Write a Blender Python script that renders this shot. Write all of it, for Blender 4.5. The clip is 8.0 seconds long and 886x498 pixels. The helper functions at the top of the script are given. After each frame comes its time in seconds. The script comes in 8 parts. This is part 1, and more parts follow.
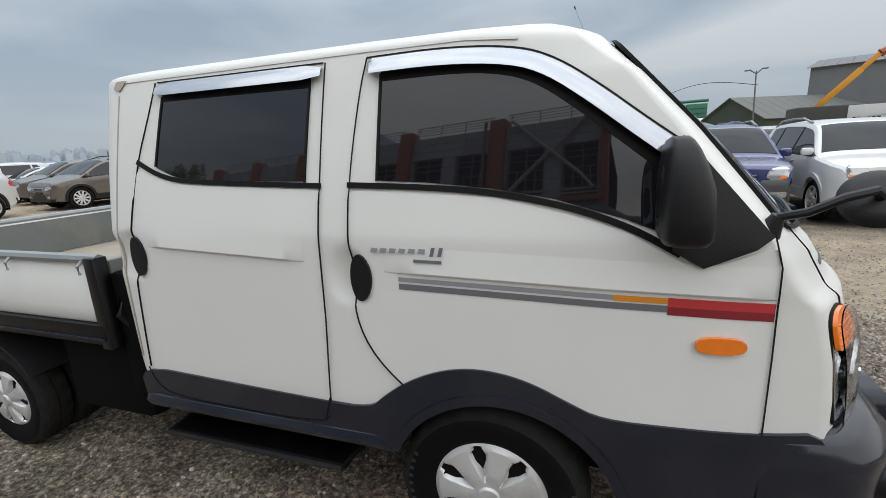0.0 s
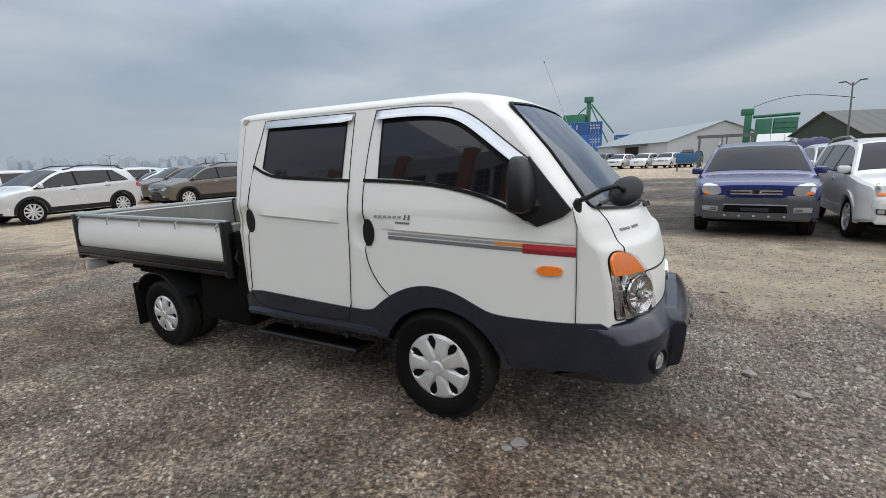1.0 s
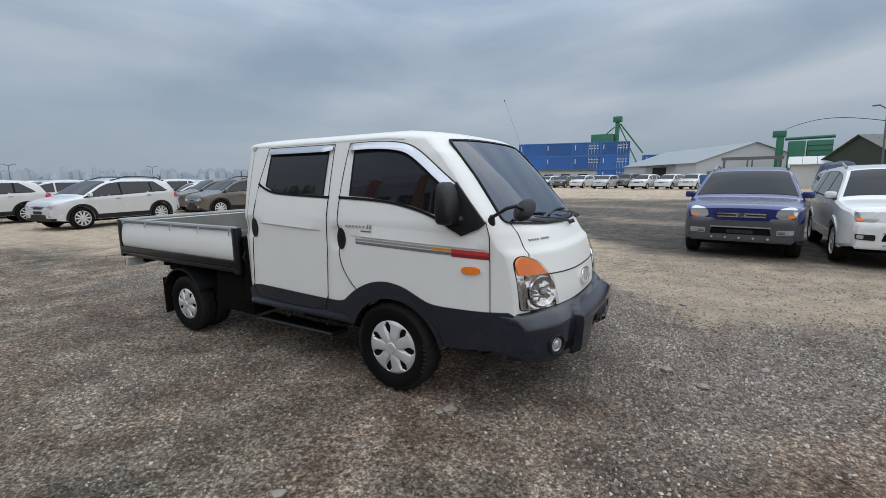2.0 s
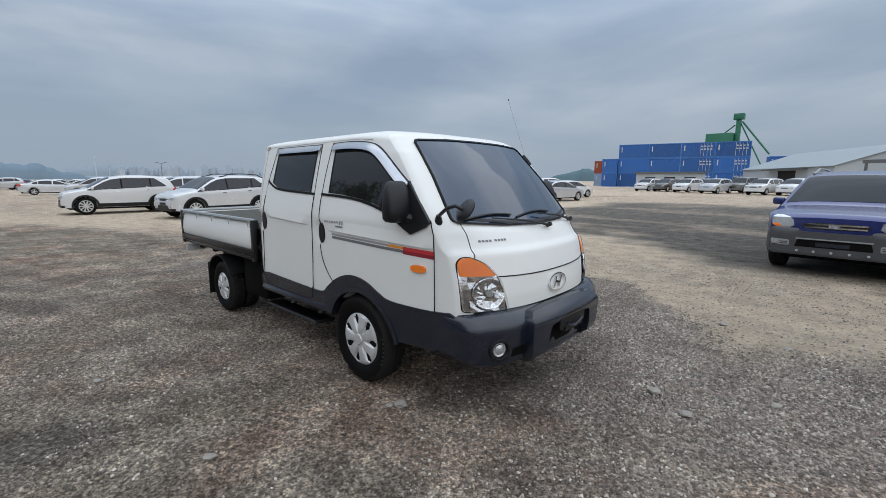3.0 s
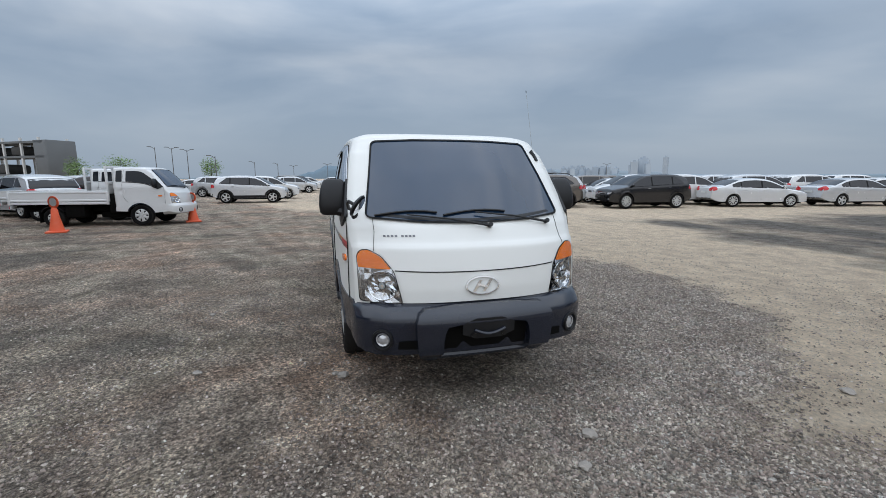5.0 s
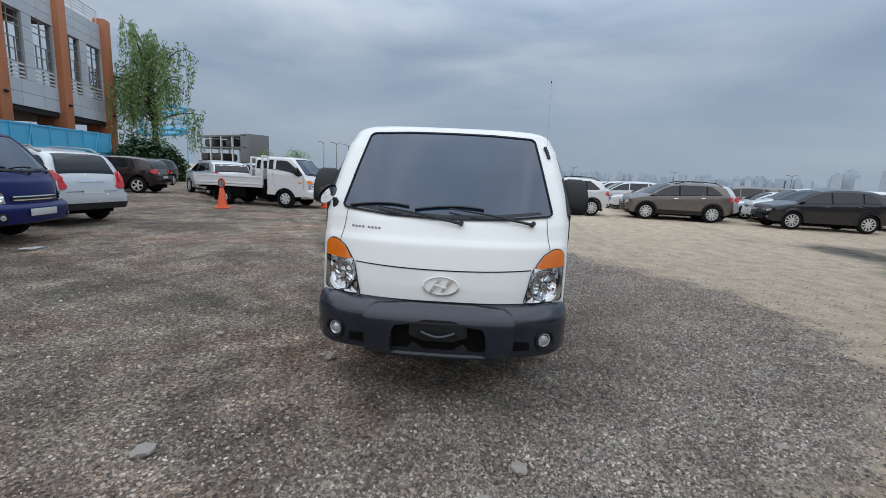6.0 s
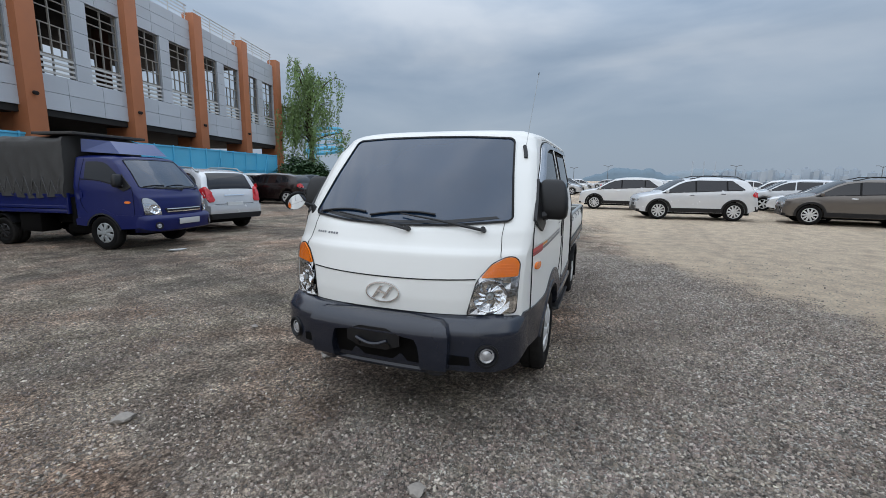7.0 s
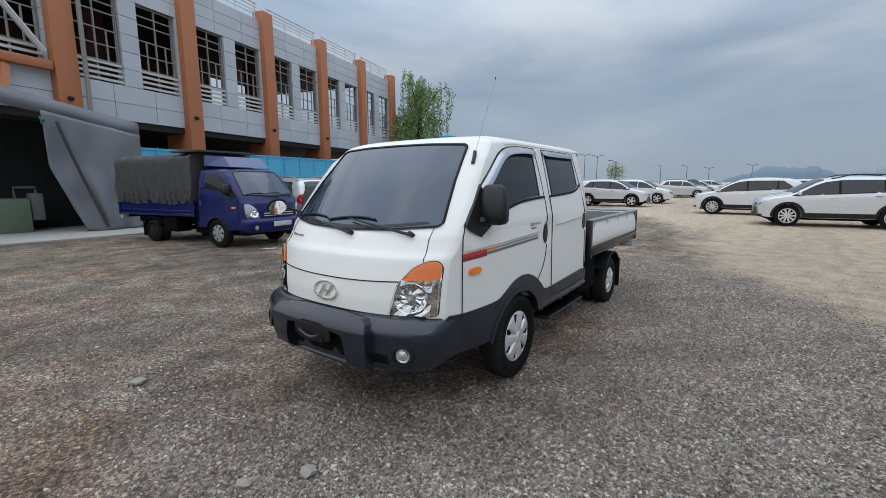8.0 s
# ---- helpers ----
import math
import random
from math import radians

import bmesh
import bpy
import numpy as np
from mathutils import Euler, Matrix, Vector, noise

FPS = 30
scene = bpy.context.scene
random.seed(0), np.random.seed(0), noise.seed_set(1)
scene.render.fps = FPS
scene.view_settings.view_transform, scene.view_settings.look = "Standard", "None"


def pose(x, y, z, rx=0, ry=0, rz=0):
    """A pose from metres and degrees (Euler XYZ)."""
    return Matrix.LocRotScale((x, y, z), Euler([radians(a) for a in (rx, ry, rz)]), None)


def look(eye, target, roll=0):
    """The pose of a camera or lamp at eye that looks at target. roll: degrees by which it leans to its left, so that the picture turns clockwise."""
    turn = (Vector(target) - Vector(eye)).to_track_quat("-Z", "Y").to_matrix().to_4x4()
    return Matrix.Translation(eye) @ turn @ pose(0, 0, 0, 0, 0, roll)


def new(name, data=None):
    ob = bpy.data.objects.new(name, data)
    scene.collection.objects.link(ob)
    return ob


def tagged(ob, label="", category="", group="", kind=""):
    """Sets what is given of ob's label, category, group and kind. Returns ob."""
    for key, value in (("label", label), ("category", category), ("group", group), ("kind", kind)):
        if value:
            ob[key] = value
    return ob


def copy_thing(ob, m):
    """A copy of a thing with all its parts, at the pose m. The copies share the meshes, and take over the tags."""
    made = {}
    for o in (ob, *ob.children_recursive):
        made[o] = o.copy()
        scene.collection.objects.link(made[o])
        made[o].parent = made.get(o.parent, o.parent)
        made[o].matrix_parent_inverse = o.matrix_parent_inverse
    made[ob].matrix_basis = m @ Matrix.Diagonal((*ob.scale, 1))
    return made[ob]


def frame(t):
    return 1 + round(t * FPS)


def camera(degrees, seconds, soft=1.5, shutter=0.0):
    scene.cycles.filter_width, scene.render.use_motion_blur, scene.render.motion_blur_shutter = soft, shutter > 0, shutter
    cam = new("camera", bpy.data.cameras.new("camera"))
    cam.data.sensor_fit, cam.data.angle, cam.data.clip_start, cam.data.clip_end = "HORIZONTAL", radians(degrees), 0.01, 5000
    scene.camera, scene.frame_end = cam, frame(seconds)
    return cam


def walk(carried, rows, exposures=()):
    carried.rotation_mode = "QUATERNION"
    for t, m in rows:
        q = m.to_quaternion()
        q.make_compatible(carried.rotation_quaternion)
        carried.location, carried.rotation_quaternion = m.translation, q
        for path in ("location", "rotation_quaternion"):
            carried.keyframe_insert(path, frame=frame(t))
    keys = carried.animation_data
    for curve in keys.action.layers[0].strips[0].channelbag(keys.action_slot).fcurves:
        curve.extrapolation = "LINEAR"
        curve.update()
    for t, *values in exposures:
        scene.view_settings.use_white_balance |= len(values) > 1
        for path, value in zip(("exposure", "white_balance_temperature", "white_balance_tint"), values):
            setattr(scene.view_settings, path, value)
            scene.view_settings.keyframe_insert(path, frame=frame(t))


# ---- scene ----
cam = camera(90.91, 8.0, soft=0.6)
ROWS = [
    (0, 0.337, -2.095, 1.507, 76.78, 2.57, 20.44),
    (0.5, 0.714, -2.534, 1.485, 78.05, 1.58, 23.62),
    (1, 1.196, -2.876, 1.495, 78.61, 1.74, 29.25),
    (1.5, 1.572, -3.157, 1.511, 79.94, 1.51, 30.52),
    (1.7, 1.717, -3.218, 1.530, 80.48, 1.18, 31.45),
    (2.8, 2.508, -2.762, 1.525, 81.06, -0.19, 40.80),
    (3, 2.652, -2.637, 1.516, 80.93, -0.10, 45.13),
    (3.5, 3.036, -2.269, 1.508, 81.28, 0.31, 53.81),
    (4, 3.336, -1.760, 1.501, 81.30, 0.63, 60.27),
    (4.5, 3.684, -1.311, 1.514, 81.36, 0.56, 70.72),
    (4.7, 3.732, -1.136, 1.516, 80.91, 0.42, 72.65),
    (5.8, 3.789, 0.009, 1.492, 80.87, -1.99, 92.44),
    (6, 3.723, 0.253, 1.491, 80.40, -2.71, 95.28),
    (6.5, 3.554, 0.864, 1.507, 80.76, -1.75, 102.74),
    (7, 3.353, 1.371, 1.504, 80.80, -0.72, 112.89),
    (7.5, 3.084, 1.907, 1.519, 80.83, -0.28, 119.10),
    (8, 2.865, 2.397, 1.520, 81.34, 0.23, 127.90),
]
EXPOSURES = [(0.0, 0.11, 6950, 10), (1.0, 0.03, 6850, 10), (1.5, -0.13, 6700, 10), (3.0, -0.13, 6400, 10), (4.0, -0.14, 6350, 10), (6.5, -0.16, 6350, 10), (8.0, -0.12, 6450, 10)]
walk(cam, [(t, pose(*place)) for t, *place in ROWS], EXPOSURES)

# ---- light ----
SUN_EL, SUN_AZ = radians(60), radians(112)
world = bpy.data.worlds.new("world")
scene.world = world
world.use_nodes = True
wn, wl = world.node_tree.nodes, world.node_tree.links
wn.clear()
w_out, w_bg = wn.new("ShaderNodeOutputWorld"), wn.new("ShaderNodeBackground")
w_sky = wn.new("ShaderNodeTexSky")
w_sky.sky_type, w_sky.sun_disc = "NISHITA", False
w_sky.sun_elevation, w_sky.sun_rotation = SUN_EL, SUN_AZ
w_sky.dust_density, w_sky.air_density = 3.0, 1.2
w_dim = wn.new("ShaderNodeVectorMath")
w_dim.operation = "SCALE"
w_dim.inputs["Scale"].default_value = 0.10
w_tc, w_map = wn.new("ShaderNodeTexCoord"), wn.new("ShaderNodeMapping")
w_map.inputs["Rotation"].default_value = (0.0, 0.0, 0.5)
w_map.inputs["Scale"].default_value = (1.0, 1.5, 5.0)
w_n1, w_n2 = wn.new("ShaderNodeTexNoise"), wn.new("ShaderNodeTexNoise")
w_n1.inputs["Scale"].default_value, w_n1.inputs["Detail"].default_value, w_n1.inputs["Roughness"].default_value = 1.25, 5.0, 0.46
w_n1.inputs["Distortion"].default_value = 0.5
w_n2.inputs["Scale"].default_value, w_n2.inputs["Detail"].default_value = 4.5, 5.0
w_add = wn.new("ShaderNodeMath")
w_add.operation = "MULTIPLY_ADD"
w_add.inputs[1].default_value = 0.13
w_ramp = wn.new("ShaderNodeValToRGB")
w_ramp.color_ramp.elements[0].position, w_ramp.color_ramp.elements[0].color = 0.46, (0.315, 0.405, 0.525, 1)
w_ramp.color_ramp.elements[1].position, w_ramp.color_ramp.elements[1].color = 0.74, (0.60, 0.66, 0.735, 1)
w_e = w_ramp.color_ramp.elements.new(0.58)
w_e.color = (0.415, 0.50, 0.61, 1)
w_sep = wn.new("ShaderNodeSeparateXYZ")
w_haze = wn.new("ShaderNodeMapRange")
w_haze.inputs["From Min"].default_value, w_haze.inputs["From Max"].default_value = 0.02, 0.22
w_haze.inputs["To Min"].default_value, w_haze.inputs["To Max"].default_value = 0.85, 0.0
w_hmix = wn.new("ShaderNodeMix")
w_hmix.data_type = "RGBA"
w_hmix.inputs["B"].default_value = (0.375, 0.455, 0.55, 1)
w_zen = wn.new("ShaderNodeMapRange")
w_zen.inputs["From Min"].default_value, w_zen.inputs["From Max"].default_value = 0.25, 0.95
w_zen.inputs["To Min"].default_value, w_zen.inputs["To Max"].default_value = 1.0, 3.3
w_zs = wn.new("ShaderNodeVectorMath")
w_zs.operation = "SCALE"
w_mix = wn.new("ShaderNodeMix")
w_mix.data_type = "RGBA"
w_mix.inputs["Factor"].default_value = 0.88
wl.new(w_tc.outputs["Generated"], w_map.inputs["Vector"])
wl.new(w_map.outputs["Vector"], w_n1.inputs["Vector"])
wl.new(w_map.outputs["Vector"], w_n2.inputs["Vector"])
wl.new(w_n2.outputs["Fac"], w_add.inputs[0])
wl.new(w_n1.outputs["Fac"], w_add.inputs[2])
wl.new(w_add.outputs[0], w_ramp.inputs["Fac"])
wl.new(w_tc.outputs["Generated"], w_sep.inputs["Vector"])
wl.new(w_sep.outputs["Z"], w_haze.inputs["Value"])
wl.new(w_sep.outputs["Z"], w_zen.inputs["Value"])
wl.new(w_haze.outputs["Result"], w_hmix.inputs["Factor"])
wl.new(w_ramp.outputs["Color"], w_hmix.inputs["A"])
wl.new(w_hmix.outputs["Result"], w_zs.inputs[0])
wl.new(w_zen.outputs["Result"], w_zs.inputs["Scale"])
wl.new(w_sky.outputs["Color"], w_dim.inputs[0])
wl.new(w_dim.outputs["Vector"], w_mix.inputs["A"])
wl.new(w_zs.outputs["Vector"], w_mix.inputs["B"])
wl.new(w_mix.outputs["Result"], w_bg.inputs["Color"])
w_bg.inputs["Strength"].default_value = 1.0
wl.new(w_bg.outputs["Background"], w_out.inputs["Surface"])

sun = new("sun", bpy.data.lights.new("sun", "SUN"))
sun.data.energy, sun.data.angle, sun.data.color = 1.9, radians(140), (1.0, 0.955, 0.90)
sun.matrix_world = look((40 * math.sin(SUN_AZ), 40 * math.cos(SUN_AZ), 40 * math.tan(SUN_EL)), (0, 0, 0))


# ---- materials ----
def mat(name, col, rough=0.5, metal=0.0, var=0.12, scale=6.0, bump=0.0, bscale=60.0, coat=0.0, dirt=None, per_object=0.0, spec=0.5):
    m = bpy.data.materials.new(name)
    m.use_nodes = True
    n, l = m.node_tree.nodes, m.node_tree.links
    p = n["Principled BSDF"]
    tc = n.new("ShaderNodeTexCoord")
    a, b = n.new("ShaderNodeTexNoise"), n.new("ShaderNodeTexNoise")
    a.inputs["Scale"].default_value, a.inputs["Detail"].default_value = scale, 5.0
    b.inputs["Scale"].default_value, b.inputs["Detail"].default_value = bscale, 3.0
    l.new(tc.outputs["Object"], a.inputs["Vector"])
    l.new(tc.outputs["Object"], b.inputs["Vector"])
    mixc = n.new("ShaderNodeMix")
    mixc.data_type = "RGBA"
    mixc.inputs["A"].default_value = (*[c * (1 - var) for c in col], 1)
    mixc.inputs["B"].default_value = (*[min(1.0, c * (1 + var)) for c in col], 1)
    l.new(a.outputs["Fac"], mixc.inputs["Factor"])
    colour = mixc.outputs["Result"]
    if dirt:
        r = n.new("ShaderNodeValToRGB")
        r.color_ramp.elements[0].position, r.color_ramp.elements[1].position = 0.52, 0.72
        r.color_ramp.elements[1].color = (dirt[3],) * 3 + (1,)
        c = n.new("ShaderNodeTexNoise")
        c.inputs["Scale"].default_value, c.inputs["Detail"].default_value, c.inputs["Roughness"].default_value = scale * 0.45, 9.0, 0.65
        l.new(tc.outputs["Object"], c.inputs["Vector"])
        l.new(c.outputs["Fac"], r.inputs["Fac"])
        dm = n.new("ShaderNodeMix")
        dm.data_type = "RGBA"
        dm.inputs["B"].default_value = (*dirt[:3], 1)
        l.new(r.outputs["Color"], dm.inputs["Factor"])
        l.new(colour, dm.inputs["A"])
        colour = dm.outputs["Result"]
    if per_object:
        oi, hv = n.new("ShaderNodeObjectInfo"), n.new("ShaderNodeHueSaturation")
        mr = n.new("ShaderNodeMapRange")
        mr.inputs["To Min"].default_value, mr.inputs["To Max"].default_value = 1 - per_object, 1 + per_object
        l.new(oi.outputs["Random"], mr.inputs["Value"])
        l.new(mr.outputs["Result"], hv.inputs["Value"])
        l.new(colour, hv.inputs["Color"])
        colour = hv.outputs["Color"]
    l.new(colour, p.inputs["Base Color"])
    rr = n.new("ShaderNodeMapRange")
    rr.inputs["To Min"].default_value, rr.inputs["To Max"].default_value = max(0.0, rough * 0.85), min(1.0, rough * 1.2)
    l.new(a.outputs["Fac"], rr.inputs["Value"])
    l.new(rr.outputs["Result"], p.inputs["Roughness"])
    p.inputs["Metallic"].default_value = metal
    p.inputs["Specular IOR Level"].default_value = spec
    p.inputs["Coat Weight"].default_value = coat
    p.inputs["Coat Roughness"].default_value = 0.13
    if bump:
        bp = n.new("ShaderNodeBump")
        bp.inputs["Strength"].default_value, bp.inputs["Distance"].default_value = bump, 0.01
        l.new(b.outputs["Fac"], bp.inputs["Height"])
        l.new(bp.outputs["Normal"], p.inputs["Normal"])
    return m


WHITE = mat("warm_white_paint", (0.67, 0.667, 0.635), 0.38, var=0.03, scale=2.5, coat=0.10, dirt=(0.52, 0.48, 0.42, 0.16), spec=0.35)
CLAD = mat("grey_plastic_cladding", (0.011, 0.0138, 0.0225), 0.20, var=0.18, scale=5, bump=0.02, bscale=300, dirt=(0.036, 0.034, 0.034, 0.25), coat=0.15, spec=0.5)
BLACKP = mat("black_plastic", (0.00715, 0.00715, 0.007975), 0.42, var=0.25, scale=9, bump=0.08, bscale=260, dirt=(0.03, 0.029, 0.028, 0.25), spec=0.35)
BLACKM = mat("black_painted_steel", (0.0018, 0.0018, 0.00195), 0.30, var=0.3, scale=7, dirt=(0.06, 0.05, 0.042, 0.3))
# even near-black: dark underbody, with the shade of recesses put into the colour
UNDER = mat("underbody_and_shade_black", (0.004, 0.00375, 0.0035), 0.9, var=0.4, scale=5, spec=0.1)
SEAL = mat("black_rubber_seal", (0.004, 0.004, 0.004), 0.6, var=0.2, spec=0.2)
RUBBER = mat("tyre_rubber", (0.00396, 0.00378, 0.00378), 0.66, var=0.3, scale=14, bump=0.2, bscale=120, dirt=(0.022, 0.02, 0.018, 0.25), spec=0.12)
TREAD = mat("dusty_tyre_tread", (0.015, 0.014, 0.013), 0.85, var=0.5, scale=25, bump=0.3, bscale=90, spec=0.15)
TINT = mat("tinted_glass", (0.008, 0.0075, 0.0095), 0.025, var=0.1, spec=0.55)
SCREEN = mat("windscreen_glass", (0.010, 0.025, 0.052), 0.04, var=0.4, scale=1.6, spec=0.68)
CARGLASS = mat("car_windscreen", (0.010, 0.013, 0.017), 0.04, var=0.25, scale=1.6, spec=0.22)
CHROME = mat("chrome", (0.80, 0.81, 0.83), 0.10, 1.0, var=0.05)
SILVER = mat("silver_wheel_paint", (0.5712, 0.5712, 0.561), 0.38, 0.35, var=0.08, scale=12, dirt=(0.25, 0.22, 0.18, 0.5))
AMBER = mat("amber_lens", (0.82, 0.19, 0.014), 0.14, var=0.12, scale=40, coat=0.6)
REDL = mat("red_lens", (0.50, 0.015, 0.02), 0.15, var=0.1, scale=30, coat=0.6)
LENSR = mat("lamp_reflector", (0.62, 0.63, 0.65), 0.08, 1.0, var=0.12, scale=38, bump=0.25, bscale=30)
BOWL = mat("chrome_reflector", (0.78, 0.79, 0.80), 0.06, 1.0, var=0.15, scale=30, bump=0.25, bscale=22)
CLEAR = bpy.data.materials.new("clear_plastic")
CLEAR.use_nodes = True
CLEAR.node_tree.nodes["Principled BSDF"].inputs["Transmission Weight"].default_value = 1.0
CLEAR.node_tree.nodes["Principled BSDF"].inputs["Roughness"].default_value = 0.02
CLEAR.node_tree.nodes["Principled BSDF"].inputs["IOR"].default_value = 1.15
LAMPW = mat("clear_lamp_lens", (0.50, 0.51, 0.52), 0.12, 0.6, var=0.35, scale=50, coat=0.8)
DECAL_G = mat("grey_decal", (0.27, 0.27, 0.285), 0.4, var=0.05)
DECAL_D = mat("dark_grey_decal", (0.14, 0.14, 0.1505), 0.4, var=0.05)
DECAL_R = mat("red_decal", (0.465, 0.03375, 0.0375), 0.4, var=0.05)
DECAL_M = mat("maroon_decal", (0.225, 0.015, 0.0225), 0.4, var=0.05)
DECAL_O = mat("orange_decal", (0.64, 0.24, 0.024), 0.4, var=0.05)
PLATEM = mat("plate_white", (0.465, 0.4725, 0.465), 0.4, var=0.06)
GALV = mat("galvanised_grey_rail", (0.272, 0.288, 0.288), 0.45, 0.3, var=0.15, scale=10)
BEDGREY = mat("bed_grey_paint", (0.144, 0.1548, 0.1476), 0.55, var=0.2, scale=3, dirt=(0.33, 0.29, 0.22, 0.5))
BEDFLOOR = mat("bed_floor_worn", (0.294, 0.252, 0.203), 0.7, var=0.25, scale=4, dirt=(0.2, 0.18, 0.15, 0.6))

P_WHITE = mat("car_paint_white", (0.6006, 0.6006, 0.5929), 0.22, var=0.02, coat=0.6, dirt=(0.5, 0.47, 0.42, 0.15))
P_SILVER = mat("car_paint_silver", (0.50, 0.51, 0.52), 0.25, 0.35, var=0.04, coat=0.6)
P_PEARL = mat("car_paint_pearl", (0.5741, 0.583, 0.592), 0.25, 0.2, var=0.03, coat=0.6, dirt=(0.45, 0.42, 0.38, 0.15))
P_GREY = mat("car_paint_grey", (0.130, 0.116, 0.104), 0.22, 0.45, var=0.06, coat=0.6)
P_DARK = mat("car_paint_charcoal", (0.011, 0.0115, 0.0145), 0.20, 0.4, var=0.1, coat=0.7)
P_BROWN = mat("car_paint_brown", (0.0135, 0.0066, 0.0066), 0.22, 0.4, var=0.1, coat=0.7)
P_BLUE = mat("car_paint_blue", (0.011, 0.020, 0.115), 0.24, 0.25, var=0.06, coat=0.8)
P_NAVY = mat("truck_paint_navy", (0.0036, 0.0085, 0.078), 0.30, 0.0, var=0.08, coat=0.08, spec=0.3)
GREYCLAD = mat("grey_bumper_plastic", (0.048, 0.049, 0.053), 0.45, var=0.15, scale=5, dirt=(0.09, 0.085, 0.08, 0.3))
P_TEAL = mat("car_paint_light_blue", (0.035, 0.119, 0.252), 0.24, 0.3, var=0.06, coat=0.7)
P_BEIGE = mat("car_paint_warm_grey", (0.15, 0.145, 0.137), 0.3, 0.3, var=0.05, coat=0.5)


# ---- mesh tools ----
def mesh_of(name, verts, faces, smooth=35.0):
    me = bpy.data.meshes.new(name)
    me.from_pydata([tuple(v) for v in verts], [], faces)
    bm = bmesh.new()
    bm.from_mesh(me)
    bmesh.ops.recalc_face_normals(bm, faces=bm.faces)
    bm.to_mesh(me)
    bm.free()
    finish(me, smooth)
    return me


def finish(me, smooth):
    if smooth:
        me.polygons.foreach_set("use_smooth", [True] * len(me.polygons))
        me.set_sharp_from_angle(angle=radians(smooth))


def part(name, bm, material, parent=None, label="", smooth=35.0):
    if isinstance(bm, bpy.types.Mesh):
        me = bm
    else:
        me = bpy.data.meshes.new(name)
        bmesh.ops.recalc_face_normals(bm, faces=bm.faces)
        bm.to_mesh(me)
        bm.free()
        finish(me, smooth)
    if not me.materials:
        me.materials.append(material)
    ob = new(name, me)
    if parent:
        ob.parent = parent
    if label:
        ob["label"] = label
    return ob


def thing(name, label, category, m=None, group="", kind=""):
    ob = new(name)
    ob.empty_display_size = 0.2
    if m is not None:
        ob.matrix_world = m
    return tagged(ob, label, category, group, kind)


def box(x0, y0, z0, x1, y1, z1, bev=0.0, bm=None, m=None, seg=2):
    own = bm is None
    b = bmesh.new()
    r = bmesh.ops.create_cube(b, size=1.0)
    bmesh.ops.transform(b, matrix=pose((x0 + x1) / 2, (y0 + y1) / 2, (z0 + z1) / 2) @ Matrix.Diagonal((abs(x1 - x0), abs(y1 - y0), abs(z1 - z0), 1)), verts=b.verts)
    if bev:
        bmesh.ops.bevel(b, geom=list(b.edges), offset=bev, segments=seg, affect="EDGES", profile=0.5)
    if m is not None:
        bmesh.ops.transform(b, matrix=m, verts=b.verts)
    if own:
        return b
    return merge(bm, b)


def merge(bm, b):
    me = bpy.data.meshes.new("tmp")
    b.to_mesh(me)
    b.free()
    bm.from_mesh(me)
    bpy.data.meshes.remove(me)
    return bm


def tube(points, r, n=8, bm=None, taper=None, closed=False):
    """A round rod along a list of points."""
    own = bm is None
    bm = bm or bmesh.new()
    pts = [Vector(p) for p in points]
    rings = []
    for i, p in enumerate(pts):
        if closed:
            d = pts[(i + 1) % len(pts)] - pts[i - 1]
        else:
            d = pts[min(i + 1, len(pts) - 1)] - pts[max(i - 1, 0)]
        q = d.to_track_quat("Z", "Y")
        rad = r * (taper[i] if taper else 1.0)
        rings.append([bm.verts.new(p + q @ Vector((rad * math.cos(2 * math.pi * k / n), rad * math.sin(2 * math.pi * k / n), 0))) for k in range(n)])
    for i in range(len(rings) if closed else len(rings) - 1):
        a, b = rings[i], rings[(i + 1) % len(rings)]
        for k in range(n):
            bm.faces.new((a[k], a[(k + 1) % n], b[(k + 1) % n], b[k]))
    if not closed:
        bm.faces.new(rings[0][::-1])
        bm.faces.new(rings[-1])
    return bm


def lathe(profile, n=32, bm=None, knobs=None):
    """Turns (radius, y) pairs about the y axis; knobs: index set whose radius alternates by an amount."""
    bm = bm or bmesh.new()
    rings = []
    for i, (r, y) in enumerate(profile):
        ring = []
        for k in range(n):
            a = 2 * math.pi * k / n
            rr = r + (knobs[i] if knobs and i in knobs and (k // 2) % 2 else 0)
            ring.append(bm.verts.new((rr * math.cos(a), y, rr * math.sin(a))))
        rings.append(ring)
    for a, b in zip(rings, rings[1:]):
        for k in range(n):
            bm.faces.new((a[k], a[(k + 1) % n], b[(k + 1) % n], b[k]))
    if profile[0][0] < 0.2:
        bm.faces.new(rings[0][::-1])
    if profile[-1][0] < 0.2:
        bm.faces.new(rings[-1])
    return bm


def rounded(points, n=2, closed=True):
    """Cuts the corners of a polyline."""
    pts = [tuple(p) for p in points]
    for _ in range(n):
        out = []
        m = len(pts)
        for i in range(m if closed else m - 1):
            a, b = pts[i], pts[(i + 1) % m]
            out += [tuple(0.75 * u + 0.25 * v for u, v in zip(a, b)), tuple(0.25 * u + 0.75 * v for u, v in zip(a, b))]
        if not closed:
            out = [pts[0]] + out + [pts[-1]]
        pts = out
    return pts


